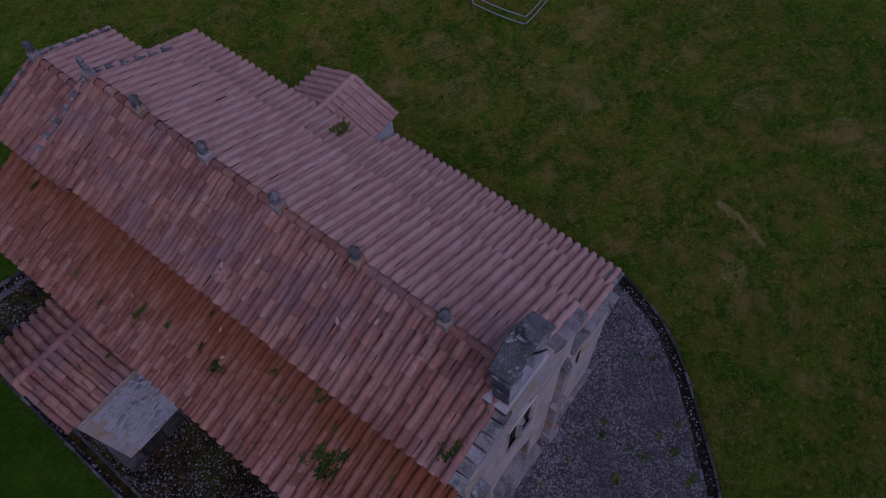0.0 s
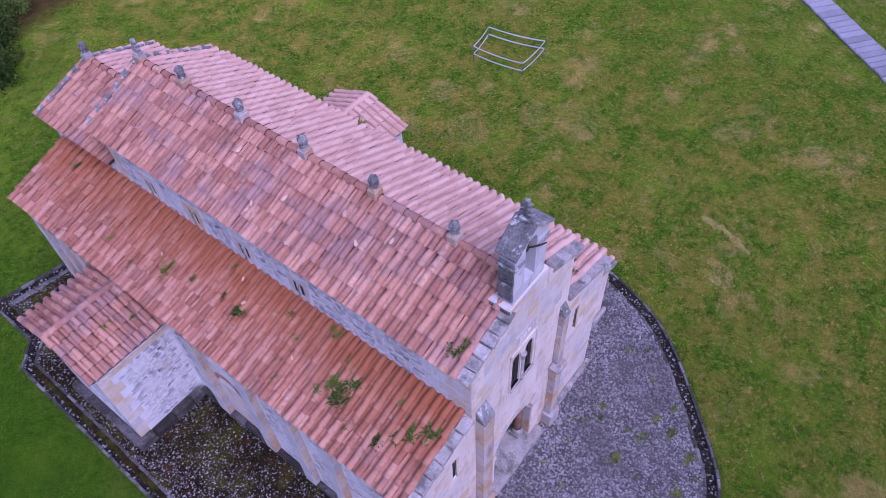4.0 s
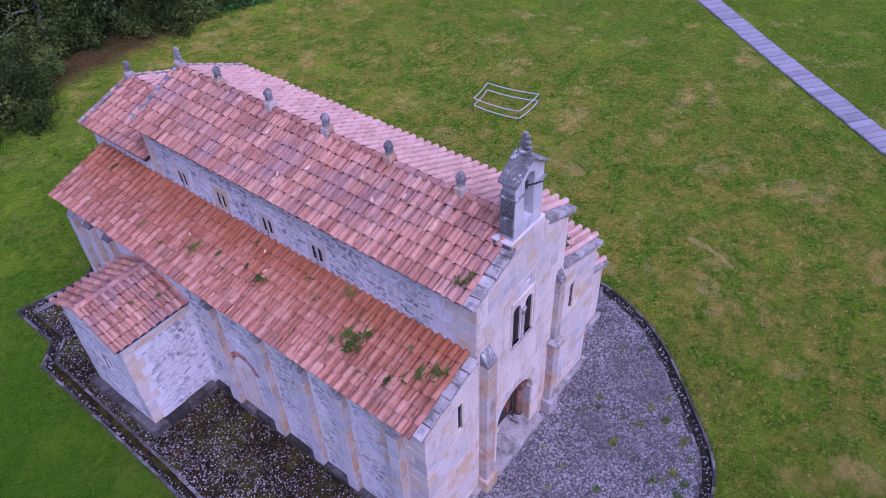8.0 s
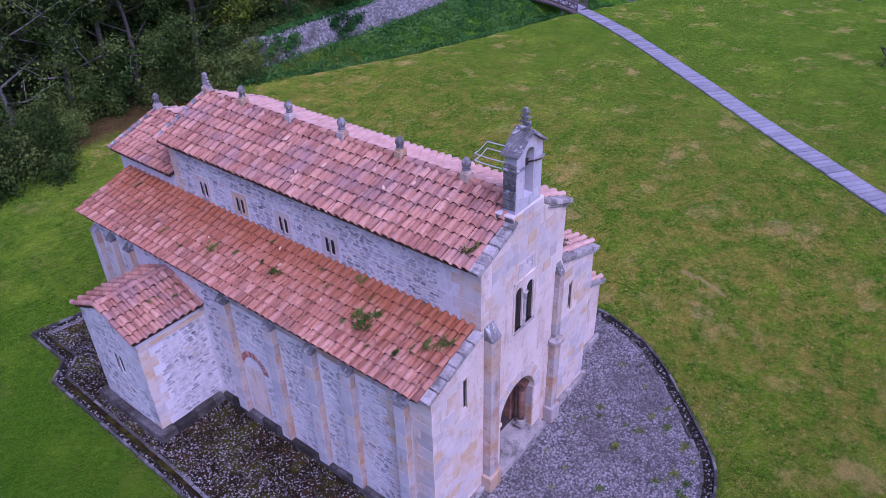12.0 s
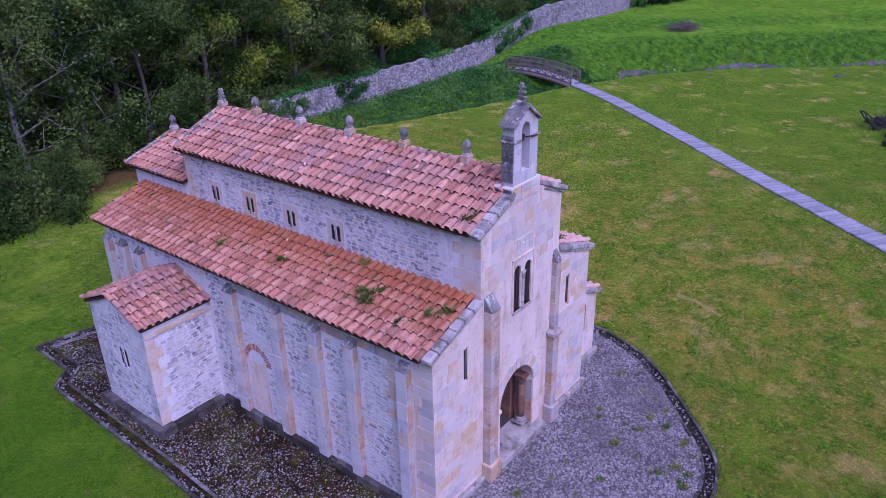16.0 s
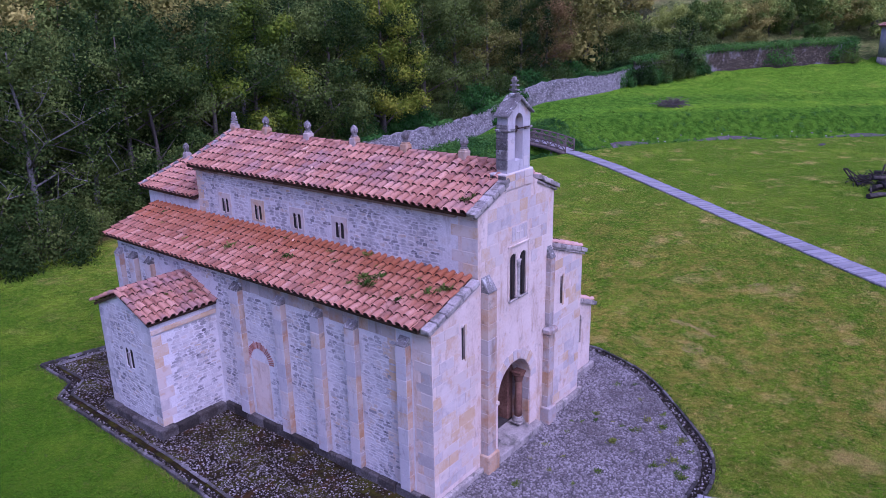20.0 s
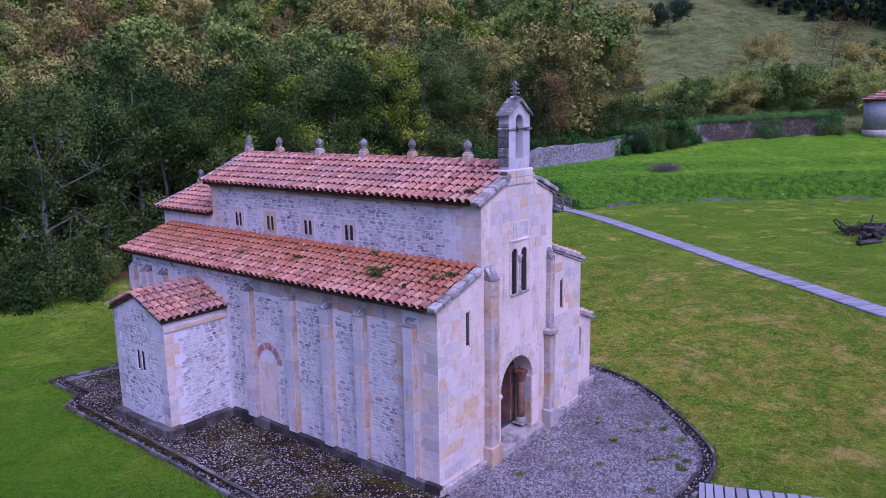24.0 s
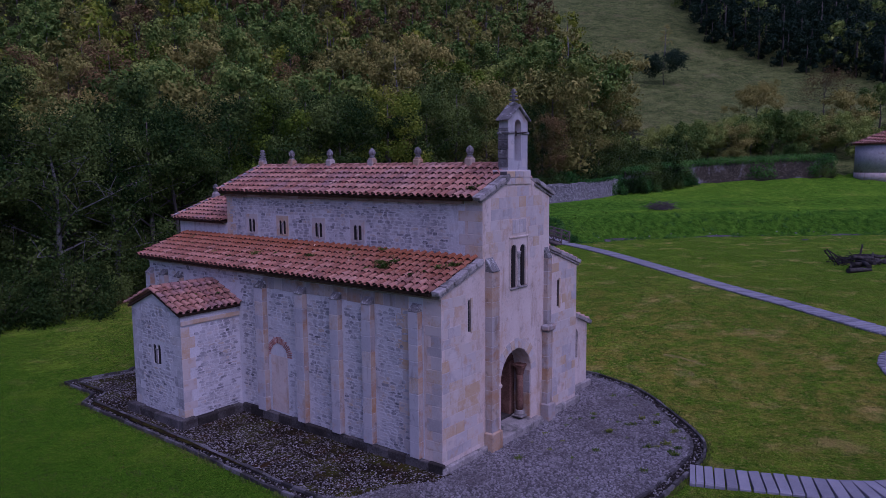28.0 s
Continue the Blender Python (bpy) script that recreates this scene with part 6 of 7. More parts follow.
N_NEAR = 18500
near_kinds = [
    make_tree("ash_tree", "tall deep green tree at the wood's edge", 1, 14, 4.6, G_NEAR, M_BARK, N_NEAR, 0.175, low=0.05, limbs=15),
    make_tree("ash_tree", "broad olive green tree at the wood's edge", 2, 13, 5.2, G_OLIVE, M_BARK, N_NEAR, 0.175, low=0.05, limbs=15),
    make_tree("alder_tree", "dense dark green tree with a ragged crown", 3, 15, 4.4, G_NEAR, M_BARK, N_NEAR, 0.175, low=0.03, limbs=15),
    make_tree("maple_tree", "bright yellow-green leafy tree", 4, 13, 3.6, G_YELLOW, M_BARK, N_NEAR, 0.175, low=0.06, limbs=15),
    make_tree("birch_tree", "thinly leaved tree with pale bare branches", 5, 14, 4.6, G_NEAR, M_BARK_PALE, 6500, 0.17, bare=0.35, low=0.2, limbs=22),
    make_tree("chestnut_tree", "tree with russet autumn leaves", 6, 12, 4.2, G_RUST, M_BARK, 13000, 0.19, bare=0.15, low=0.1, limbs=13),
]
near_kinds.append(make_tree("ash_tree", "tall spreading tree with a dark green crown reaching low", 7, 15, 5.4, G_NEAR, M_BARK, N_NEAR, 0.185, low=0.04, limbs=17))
mid_kinds = [
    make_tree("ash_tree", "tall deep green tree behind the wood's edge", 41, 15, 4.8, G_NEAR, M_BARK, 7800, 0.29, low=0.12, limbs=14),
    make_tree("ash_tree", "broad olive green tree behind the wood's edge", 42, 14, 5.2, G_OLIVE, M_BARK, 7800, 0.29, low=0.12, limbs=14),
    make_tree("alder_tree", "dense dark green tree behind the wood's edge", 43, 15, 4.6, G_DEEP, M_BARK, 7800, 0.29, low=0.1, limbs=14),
]
far_kinds = [
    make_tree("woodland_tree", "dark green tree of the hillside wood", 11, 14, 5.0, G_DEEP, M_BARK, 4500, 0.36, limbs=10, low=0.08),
    make_tree("woodland_tree", "olive green tree of the hillside wood", 12, 13, 5.2, G_OLIVE, M_BARK, 4500, 0.36, limbs=10, low=0.08),
    make_tree("woodland_tree", "yellowing tree of the hillside wood", 13, 12, 4.6, G_YELLOW, M_BARK, 4500, 0.35, limbs=10, low=0.08),
    make_tree("woodland_tree", "russet tree of the hillside wood", 14, 12, 4.6, G_RUST, M_BARK, 4200, 0.32, bare=0.15, limbs=10, low=0.1),
    make_tree("woodland_tree", "bare pale-barked tree of the hillside wood", 15, 16, 3.6, G_OLIVE, M_BARK_PALE, 600, 0.45, bare=0.6, limbs=10),
]
bush_kinds = [
    make_bush("bush", "dense leafy bush with yellowing leaves", 21, 4.2, 3.2, G_BUSH, 8500, 0.17),
    make_bush("bush", "dense dark green bush", 22, 3.6, 2.8, G_NEAR, 7500, 0.17),
    make_bush("bush", "low bramble and ivy thicket", 23, 2.0, 2.4, G_IVY, 5500, 0.155),
]
USED = set()


def plant(kind, x, y, size=1.0, turn=None, rng=random.Random(77)):
    m = Matrix.Translation((x, y, gz(x, y))) @ Matrix.Rotation(turn if turn is not None else rng.uniform(0, 6.28), 4, "Z") @ Matrix.Scale(size, 4)
    if kind not in USED:
        USED.add(kind)
        kind.matrix_basis = m
        return kind
    c = copy_thing(kind, Matrix.Identity(4))
    c.matrix_basis = m
    return c


def group_of(ob, group):
    tagged(ob, group=group)


rng = random.Random(99)
# hedge and thicket at the lawn's edge
for x, y, k, s in ((-8, 34.0, 0, 0.95), (-3.5, 34.6, 1, 0.95), (0.3, 34.2, 0, 0.9), (4.4, 34.2, 0, 0.95), (7.6, 36.8, 1, 0.7), (-13, 34, 1, 1.2), (-18, 36, 0, 1.2), (11.5, 39.5, 1, 0.9), (24, 39.5, 1, 0.7), (29, 37.5, 2, 1.0)):
    plant(bush_kinds[k], x, y, s)
for x, y, k, s in ((17.5, 36.6, 0, 0.9), (20.5, 36.4, 1, 1.0), (23.2, 36.9, 0, 0.75), (26.4, 37.4, 1, 0.8), (31.5, 38.4, 0, 0.7)):
    plant(bush_kinds[k], x, y, s)
# first rows of the wood
front = [(-14, 40, 2), (-8, 41.0, 6), (6.6, 39.0, 4), (9.8, 39.4, 4), (-5.5, 38.2, 5), (-11, 38.8, 5), (3, 41.0, 6), (8, 41.2, 0), (13.0, 39.8, 6), (15.5, 39.4, 2), (20, 39.6, 6), (24.5, 39.2, 3), (29, 38.6, 0), (33.5, 38.0, 2), (37, 41.5, 0), (42.5, 41, 2), (0.5, 43.5, 0), (6, 43, 2), (13, 43.5, 0), (18, 43.5, 2), (46, 44, 5), (50, 41, 0), (55.5, 40, 2), (61, 40.5, 1), (67, 39.5, 0), (73, 39.5, 5), (79, 38.5, 1),
         (-18, 46, 0), (-10, 47, 2), (-3, 48, 1), (5, 49, 2), (11, 48, 4), (17, 49, 0), (24, 49, 1), (30, 48, 4), (37, 49.5, 0), (43, 49, 1), (49, 50, 2), (56, 49, 5), (63, 48.5, 0), (70, 48, 1), (77, 46, 2), (84, 43, 1), (91, 41, 1), (94, 45, 3), (88, 46, 0), (98, 47, 3), (101, 51, 1), (92, 50, 0), (84, 50, 1), (105, 55, 3)]
for x, y, k in front:
    group_of(plant((mid_kinds if y >= 46 and k < 3 and x < 80 else near_kinds)[k], x + rng.uniform(-1, 1), y + rng.uniform(-0.8, 0.8), rng.uniform(0.85, 1.15)), "trees at the wood's edge")
group_of(plant(near_kinds[3], 40.2, 38.6, 1.2), "trees at the wood's edge")
for x, y, k, s in ((33, 39.5, 2, 1.2), (37, 38.8, 2, 1.0), (44, 37.8, 2, 1.1), (49, 37.5, 1, 0.8), (54, 37.2, 2, 1.2), (59, 37.0, 1, 0.9), (64, 36.6, 2, 1.2), (69, 36.2, 1, 0.9), (74, 36.0, 2, 1.2), (79, 36.0, 1, 1.1), (84, 35.5, 0, 1.2), (88, 34.5, 1, 1.2), (92, 35.5, 0, 1.3), (95, 38.5, 1, 1.3), (97, 43, 0, 1.4), (100, 48, 1, 1.4)):
    plant(bush_kinds[k], x, y, s)
# the hillside wood: the nearer trees stand singly, those behind are one wood
CX, CY = -16.0, -12.7


class Wood:
    """A far wood gathered into one mesh of trunks and one of leaves for each tone."""

    def __init__(self, seed):
        self.rng = random.Random(seed)
        self.leaves = {}
        self.trunks = bmesh.new()

    def add(self, x, y, size, tone, low=0.12, per=52, leaf=0.72):
        r = self.rng
        z = gz(x, y)
        h = 13 * size
        tube(self.trunks, [(x, y, z - 0.5), (x + r.uniform(-0.3, 0.3), y, z + h * 0.5), (x + r.uniform(-0.5, 0.5), y, z + h * 0.9)], [0.28 * size, 0.2 * size, 0.05], 5)
        vs, fs = self.leaves.setdefault(tone, ([], []))
        cents = []
        for k in range(16):
            f = (k + 0.5) / 16
            a = k * 2.4 + r.uniform(-0.5, 0.5)
            w = 4.4 * size * math.sin(math.pi * (0.12 + 0.8 * f)) * r.uniform(0.55, 1.05)
            cents.append((Vector((x + math.cos(a) * w, y + math.sin(a) * w, z + h * (low + (1 - low) * f))), 1.7 * size * r.uniform(0.7, 1.2)))
        leaf_cloud(r, cents, per, leaf, 1.0, fs, vs, 0.55)

    def done(self, name, label):
        wood = empty(name, label, "wood")
        tagged(wood, kind="stuff")
        part("trunks", self.trunks, M_BARK, wood, kind="stuff")
        for tone, (vs, fs) in self.leaves.items():
            raw("crowns", vs, fs, tone, wood, kind="stuff")


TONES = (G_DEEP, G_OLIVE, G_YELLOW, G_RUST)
far_wood, dark_wood = Wood(51), Wood(52)
for ring in range(24):
    dist = 78 + ring * 10.5
    step = 7.5 / dist * (1 + ring * 0.035)
    b = radians(-8)
    lim = radians(float(np.interp(dist, [80, 132, 208, 231, 269, 340], [65.0, 64.6, 62.0, 60.4, 57.8, 53])))
    while b < lim:
        b += step * rng.uniform(0.8, 1.25)
        if b > lim:
            break
        x, y = CX + math.sin(b) * (dist + rng.uniform(-4, 4)), CY + math.cos(b) * (dist + rng.uniform(-4, 4))
        d = float(side_of_stream(np.array([x]), np.array([y]))[0])
        if d < 27 or (x > 60 and d < 20):
            continue
        k = rng.choices(range(5), (5.5, 6, 2.6, 1.6, 0.5))[0]
        if ring < 8:
            group_of(plant(far_kinds[k], x, y, rng.uniform(0.85, 1.35)), "hillside wood")
        else:
            far_wood.add(x, y, rng.uniform(0.85, 1.3), TONES[k % 4])
far_wood.done("hillside_wood", "mixed autumn wood covering the far hillside")
# dark wood at the top of the pasture
for ring in range(10):
    b = radians(68.9)
    while b < radians(92):
        start = float(np.interp(math.degrees(b), [68.9, 69.9, 73.5, 76.9, 79.7, 83, 92], [284, 248, 234, 221, 220, 203, 170])) + 3
        dist = start + ring * 8 + rng.uniform(-2.5, 2.5)
        b += 5.6 / dist * rng.uniform(0.8, 1.3)
        x, y = CX + math.sin(b) * dist, CY + math.cos(b) * dist
        dark_wood.add(x, y, rng.uniform(0.75, 1.35) * (0.8 if ring == 0 else 1.0), G_DARK if rng.random() < 0.9 else G_DEEP, 0.03, 66, 0.6)
dark_wood.done("upper_wood", "dark green wood above the pasture")


# lone trees on the pasture, and the orchard along the far wall
oak = make_tree("oak_tree", "lone dark oak with a spreading crown on the pasture", 31, 7.2, 5.0, G_DARK, M_BARK, 6500, 0.27, low=0.3, limbs=14)
plant(oak, 162.7, 57.2)
hill_olive = make_tree("hill_tree", "olive green tree with a flat spreading crown", 32, 8.0, 4.6, G_OLIVE, M_BARK, 6000, 0.24, low=0.35, limbs=14)
plant(hill_olive, 131.4, 26.4)
hill_brown = make_tree("hill_tree", "thin brown tree with bare spreading branches", 33, 8.8, 5.8, G_RUST, M_BARK, 4500, 0.2, bare=0.2, low=0.3, limbs=16)
plant(hill_brown, 153.2, 18.8)
plant(far_kinds[4], 198.7, 71.2, 0.62)
plant(far_kinds[1], 128.5, 10.1, 0.8)
plant(far_kinds[0], 133.5, 6.0, 0.85)
apple = [make_tree("orchard_tree", "low bushy dark green orchard tree", 34, 5.0, 3.3, G_DEEP, M_BARK, 5200, 0.22, low=0.12, limbs=13),
         make_tree("orchard_tree", "low bushy olive green orchard tree", 35, 4.6, 3.4, G_OLIVE, M_BARK, 5200, 0.22, low=0.12, limbs=13)]
for x, y, k, s in ((103, 29.5, 0, 1.1), (106.5, 27, 0, 1.0), (110, 24.4, 1, 1.05), (113, 22, 0, 1.1), (116, 19.6, 0, 1.2), (119, 17, 0, 1.15), (122, 14.3, 1, 1.0), (124.5, 11.5, 0, 1.1), (109, 29, 1, 1.0), (114.5, 25.5, 0, 1.0), (120, 21, 0, 1.1), (99.5, 32.5, 0, 1.0), (126, 17, 0, 1.0), (122.5, 8.5, 0, 1.1), (104.5, 22.5, 1, 0.6), (112, 15.5, 0, 0.55)):
    group_of(plant(apple[k], x, y, s), "orchard trees")
plant(bush_kinds[1], 91.5, 28.8, 1.6)
for x, y, k, s in ((77.5, 28.2, 1, 0.8), (79.8, 27.6, 2, 1.0), (81.6, 27.8, 1, 1.0), (83.5, 26.6, 0, 0.9), (85.6, 26.2, 1, 1.15), (87.4, 24.6, 2, 0.9), (74.8, 29.6, 2, 0.9)):
    plant(bush_kinds[k], x, y, s)
plant(bush_kinds[1], 88.2, 31.0, 1.2)
plant(bush_kinds[0], 96.0, 27.0, 1.0)
for x, y, s in ((87, 30, 1.1), (84, 32.5, 0.9), (90, 28, 0.8), (81, 33.5, 0.8), (93.5, 25.5, 0.6), (80.5, 30.6, 0.45), (88, 26.6, 0.5), (96, 21.5, 0.5), (99.5, 16.5, 0.6), (101.5, 14.5, 0.5), (104, 9.5, 0.7), (97.8, 20.0, 0.35)):
    plant(bush_kinds[1], x, y, s)
for kinds in (near_kinds, mid_kinds, far_kinds, bush_kinds):
    for k in kinds:
        if k not in USED:
            plant(k, -30 + rng.uniform(-5, 5), 50)


# ---- stone field walls ----
def field_wall(name, label, pts, height, thick, seed, top_ivy=0.5, body_mat=None, stone_mat=None):
    rng = random.Random(seed)
    wall = empty(name, label, "wall", at=(0, 0, 0))
    bm = bmesh.new()
    line = curve_points(pts, 10)
    rows = []
    for i, (x, y) in enumerate(line):
        a = Vector(line[max(0, i - 1)])
        b = Vector(line[min(len(line) - 1, i + 1)])
        n = (b - a).normalized()
        n = Vector((-n.y, n.x)) * thick / 2
        z = gz(x, y)
        h = height + rng.uniform(-0.12, 0.12)
        rows.append([bm.verts.new((x - n.x, y - n.y, z - 0.5)), bm.verts.new((x - n.x * 0.9, y - n.y * 0.9, z + h)), bm.verts.new((x + n.x * 0.9, y + n.y * 0.9, z + h)), bm.verts.new((x + n.x, y + n.y, z - 0.5))])
    for p, q in zip(rows, rows[1:]):
        for k in range(3):
            bm.faces.new((p[k], q[k], q[k + 1], p[k + 1]))
    bm.faces.new(rows[0])
    bm.faces.new(rows[-1][::-1])
    bmesh.ops.recalc_face_normals(bm, faces=bm.faces[:])
    body = part("wall_body", bm, body_mat or M_FIELD, wall)
    spots = []
    vs, fs = [], []
    cents = []
    for p, h, ln in along(line, 0.24, closed=False):
        n = Vector((math.sin(h), -math.cos(h), 0))
        u = Vector((math.cos(h), math.sin(h), 0))
        z0 = gz(p.x, p.y)
        z = 0.05
        while z < height - 0.05:
            hh = rng.uniform(0.08, 0.17)
            spots.append(wall_matrix(Vector((p.x, p.y, z0 + z + hh / 2)) + n * thick * 0.47 + u * rng.uniform(-0.1, 0.1), u, Vector((0, 0, 1)), n, ln * rng.uniform(0.7, 1.0), hh, 0.05))
            z += hh
        if noise.noise(Vector((p.x * 0.15, p.y * 0.15, seed))) > 0.35 - top_ivy:
            cents.append((Vector((p.x, p.y, z0 + height + 0.05)), 0.34 + 0.4 * (top_ivy > 0.5)))
        if noise.noise(Vector((p.x * 0.2, p.y * 0.2, seed + 5))) > 0.55 - top_ivy * 0.5 - (0.45 if p.x < 32 else 0.12 if p.x > 77 else 0.0):
            cents.append((Vector((p.x, p.y, z0 + height * rng.uniform(0.2, 0.9))) + n * thick * 0.5, 0.5 + 0.4 * (top_ivy > 0.5)))
    pieces("stone", body, STONE_SHAPES, stone_mat or M_FIELD_STONE, body_mat or M_FIELD, near_first(spots), 200)
    if cents:
        leaf_cloud(rng, cents, 110, 0.2, 1.0, fs, vs)
        raw("ivy", vs, fs, G_IVY, wall, "ivy hanging over the wall top")
    return wall


field_wall("stone_wall", "long pale rubble field wall topped with ivy beside the stream", [(22.5, 36.0), (25, 35.1), (29, 34.0), (33.5, 33.0), (40.5, 32.2), (46, 32.4), (52, 32.6), (60, 31.4), (69.4, 29.2), (77, 29)], 2.2, 0.5, 5, 0.42)
field_wall("stone_wall", "old field wall overgrown with ivy behind the terrace", [(77.2, 28.9), (84, 26.2), (89.9, 22.4), (95.6, 16.4), (100, 12.4), (104.5, 8.2)], 2.9, 0.6, 6, 0.8, M_OLDWALL, M_OLDWALL_STONE)


# ---- round-ended house at the terrace's end ----
def round_house():
    house = empty("round_house", "round stone outbuilding with a red tile roof", "house", at=(108.6, 1.3, 0))
    z = 6.6
    bm = bmesh.new()
    lathe(bm, [(4.6, z - 0.5), (4.6, z + 0.8)], 28)
    part("wall_base", bm, M_RENDER, house, "whitened lower wall")
    bm = bmesh.new()
    lathe(bm, [(4.55, z + 0.8), (4.55, z + 5.0)], 28)
    part("wall", bm, M_HOUSE, house)
    bm = bmesh.new()
    lathe(bm, [(4.85, z + 4.9), (4.95, z + 5.02), (0.3, z + 7.0)], 28)
    roof = part("roof", bm, M_CHANNEL, house, "conical red clay tile roof")
    spots = []
    for i in range(64):
        a = 2 * math.pi * i / 64
        for r in range(9):
            f = r / 9
            if (i % 2 and f > 0.5) or (i % 4 and f > 0.75):
                continue
            rad = 4.97 - 4.6 * f
            p = Vector((rad * math.cos(a), rad * math.sin(a), z + 5.04 + 2.0 * f))
            s = Vector((-math.cos(a) * 4.6, -math.sin(a) * 4.6, 2.0)).normalized()
            u = Vector((-math.sin(a), math.cos(a), 0))
            spots.append(wall_matrix(p, s, u, s.cross(u) * -1 if s.cross(u).z < 0 else s.cross(u), 1, 1.3, 1.3))
    pieces("tile", roof, CAP_SHAPES, M_TILE, M_TILE_J, spots, 0)


round_house()


# ---- footbridge over the stream ----
def footbridge():
    a, b = Vector((48.0, 21.9)), Vector((48.1, 29.1))
    d = (b - a).normalized()
    n = Vector((-d.y, d.x))
    z0 = gz(a.x - d.x, a.y - d.y) + 0.05
    L = (b - a).length
    bridge = empty("footbridge", "arched weathered wooden footbridge with lattice railings", "bridge", at=(a.x, a.y, z0))
    rise = lambda s: 0.3 * 4 * (s / L) * (1 - s / L) + 0.62 * s / L

    def at(s, w, h):
        return Vector((d.x * s + n.x * w, d.y * s + n.y * w, rise(s) + h))

    for k in range(int(L / 0.24)):
        s = 0.12 + k * 0.24
        bm = bmesh.new()
        prism(bm, [at(s - 0.1, -0.85, 0), at(s + 0.1, -0.85, 0), at(s + 0.1, 0.85, 0), at(s - 0.1, 0.85, 0)], 0.05, (0, 0, 1))
        part("deck_board", bm, M_SLAB, bridge)
    for w in (-0.82, 0.82):
        bm = bmesh.new()
        tube(bm, [at(L * i / 12, w, -0.16) for i in range(13)], [0.2] * 13, 6)
        part("beam", bm, M_WOOD, bridge)
        for h in (0.12, 0.58, 1.05):
            bm = bmesh.new()
            tube(bm, [at(L * i / 12, w, h) for i in range(13)], [0.07] * 13, 6)
            part("rail", bm, M_WOOD, bridge)
        for i in range(9):
            s = L * i / 8
            bm = bmesh.new()
            tube(bm, [at(s, w, -0.3), at(s, w, 1.12)], [0.065, 0.065], 6)
            part("post", bm, M_WOOD, bridge)
            if i < 8:
                for p, q in ((0.1, 1.0), (1.0, 0.1)):
                    bm = bmesh.new()
                    tube(bm, [at(s, w, p), at(s + L / 8, w, q)], [0.05, 0.05], 5)
                    part("brace", bm, M_WOOD, bridge)
    for s in (1.6, L - 1.6):
        for w in (-0.7, 0.7):
            bm = bmesh.new()
            tube(bm, [at(s, w, -2.4), at(s, w, -0.1)], [0.12, 0.11], 7)
            part("pile", bm, M_WOOD, bridge)


footbridge()


# ---- low square of white tape on stakes in the lawn ----
def tape_square():
    c = FENCE_CORNERS
    o = Vector(c[0])
    z = gz(*c[0])
    sq = empty("tape_fence", "low square of sagging white tape on thin stakes", "fence", at=(o.x, o.y, z))
    loc = [Vector(p) - o for p in c]
    for i in range(4):
        p, q = loc[i], loc[(i + 1) % 4]
        bm = bmesh.new()
        tube(bm, [(p.x, p.y, -0.15), (p.x, p.y, 0.72)], [0.022, 0.018], 6)
        part("stake", bm, M_WOOD, sq)
        for h in (0.24, 0.66):
            bm = bmesh.new()
            pts = []
            for k in range(9):
                f = k / 8
                m = p.lerp(q, f)
                pts.append((m.x, m.y, h - 0.09 * 4 * f * (1 - f)))
            va = [bm.verts.new(x) for x in pts]
            vb = [bm.verts.new((x[0], x[1], x[2] + 0.065)) for x in pts]
            nn = Vector((-(q - p).y, (q - p).x, 0)).normalized() * 0.006
            vc = [bm.verts.new(Vector(x) + nn) for x in pts]
            vd = [bm.verts.new(Vector((x[0], x[1], x[2] + 0.065)) + nn) for x in pts]
            for k in range(8):
                for s, t in ((va, vb), (vd, vc), (vb, vd), (vc, va)):
                    bm.faces.new((s[k], s[k + 1], t[k + 1], t[k]))
            part("tape", bm, M_BIRCH, sq, "white barrier tape")


FENCE_CORNERS = [(21.4, 13.27), (22.0, 10.37), (19.95, 10.28), (19.7, 12.95)]
tape_square()


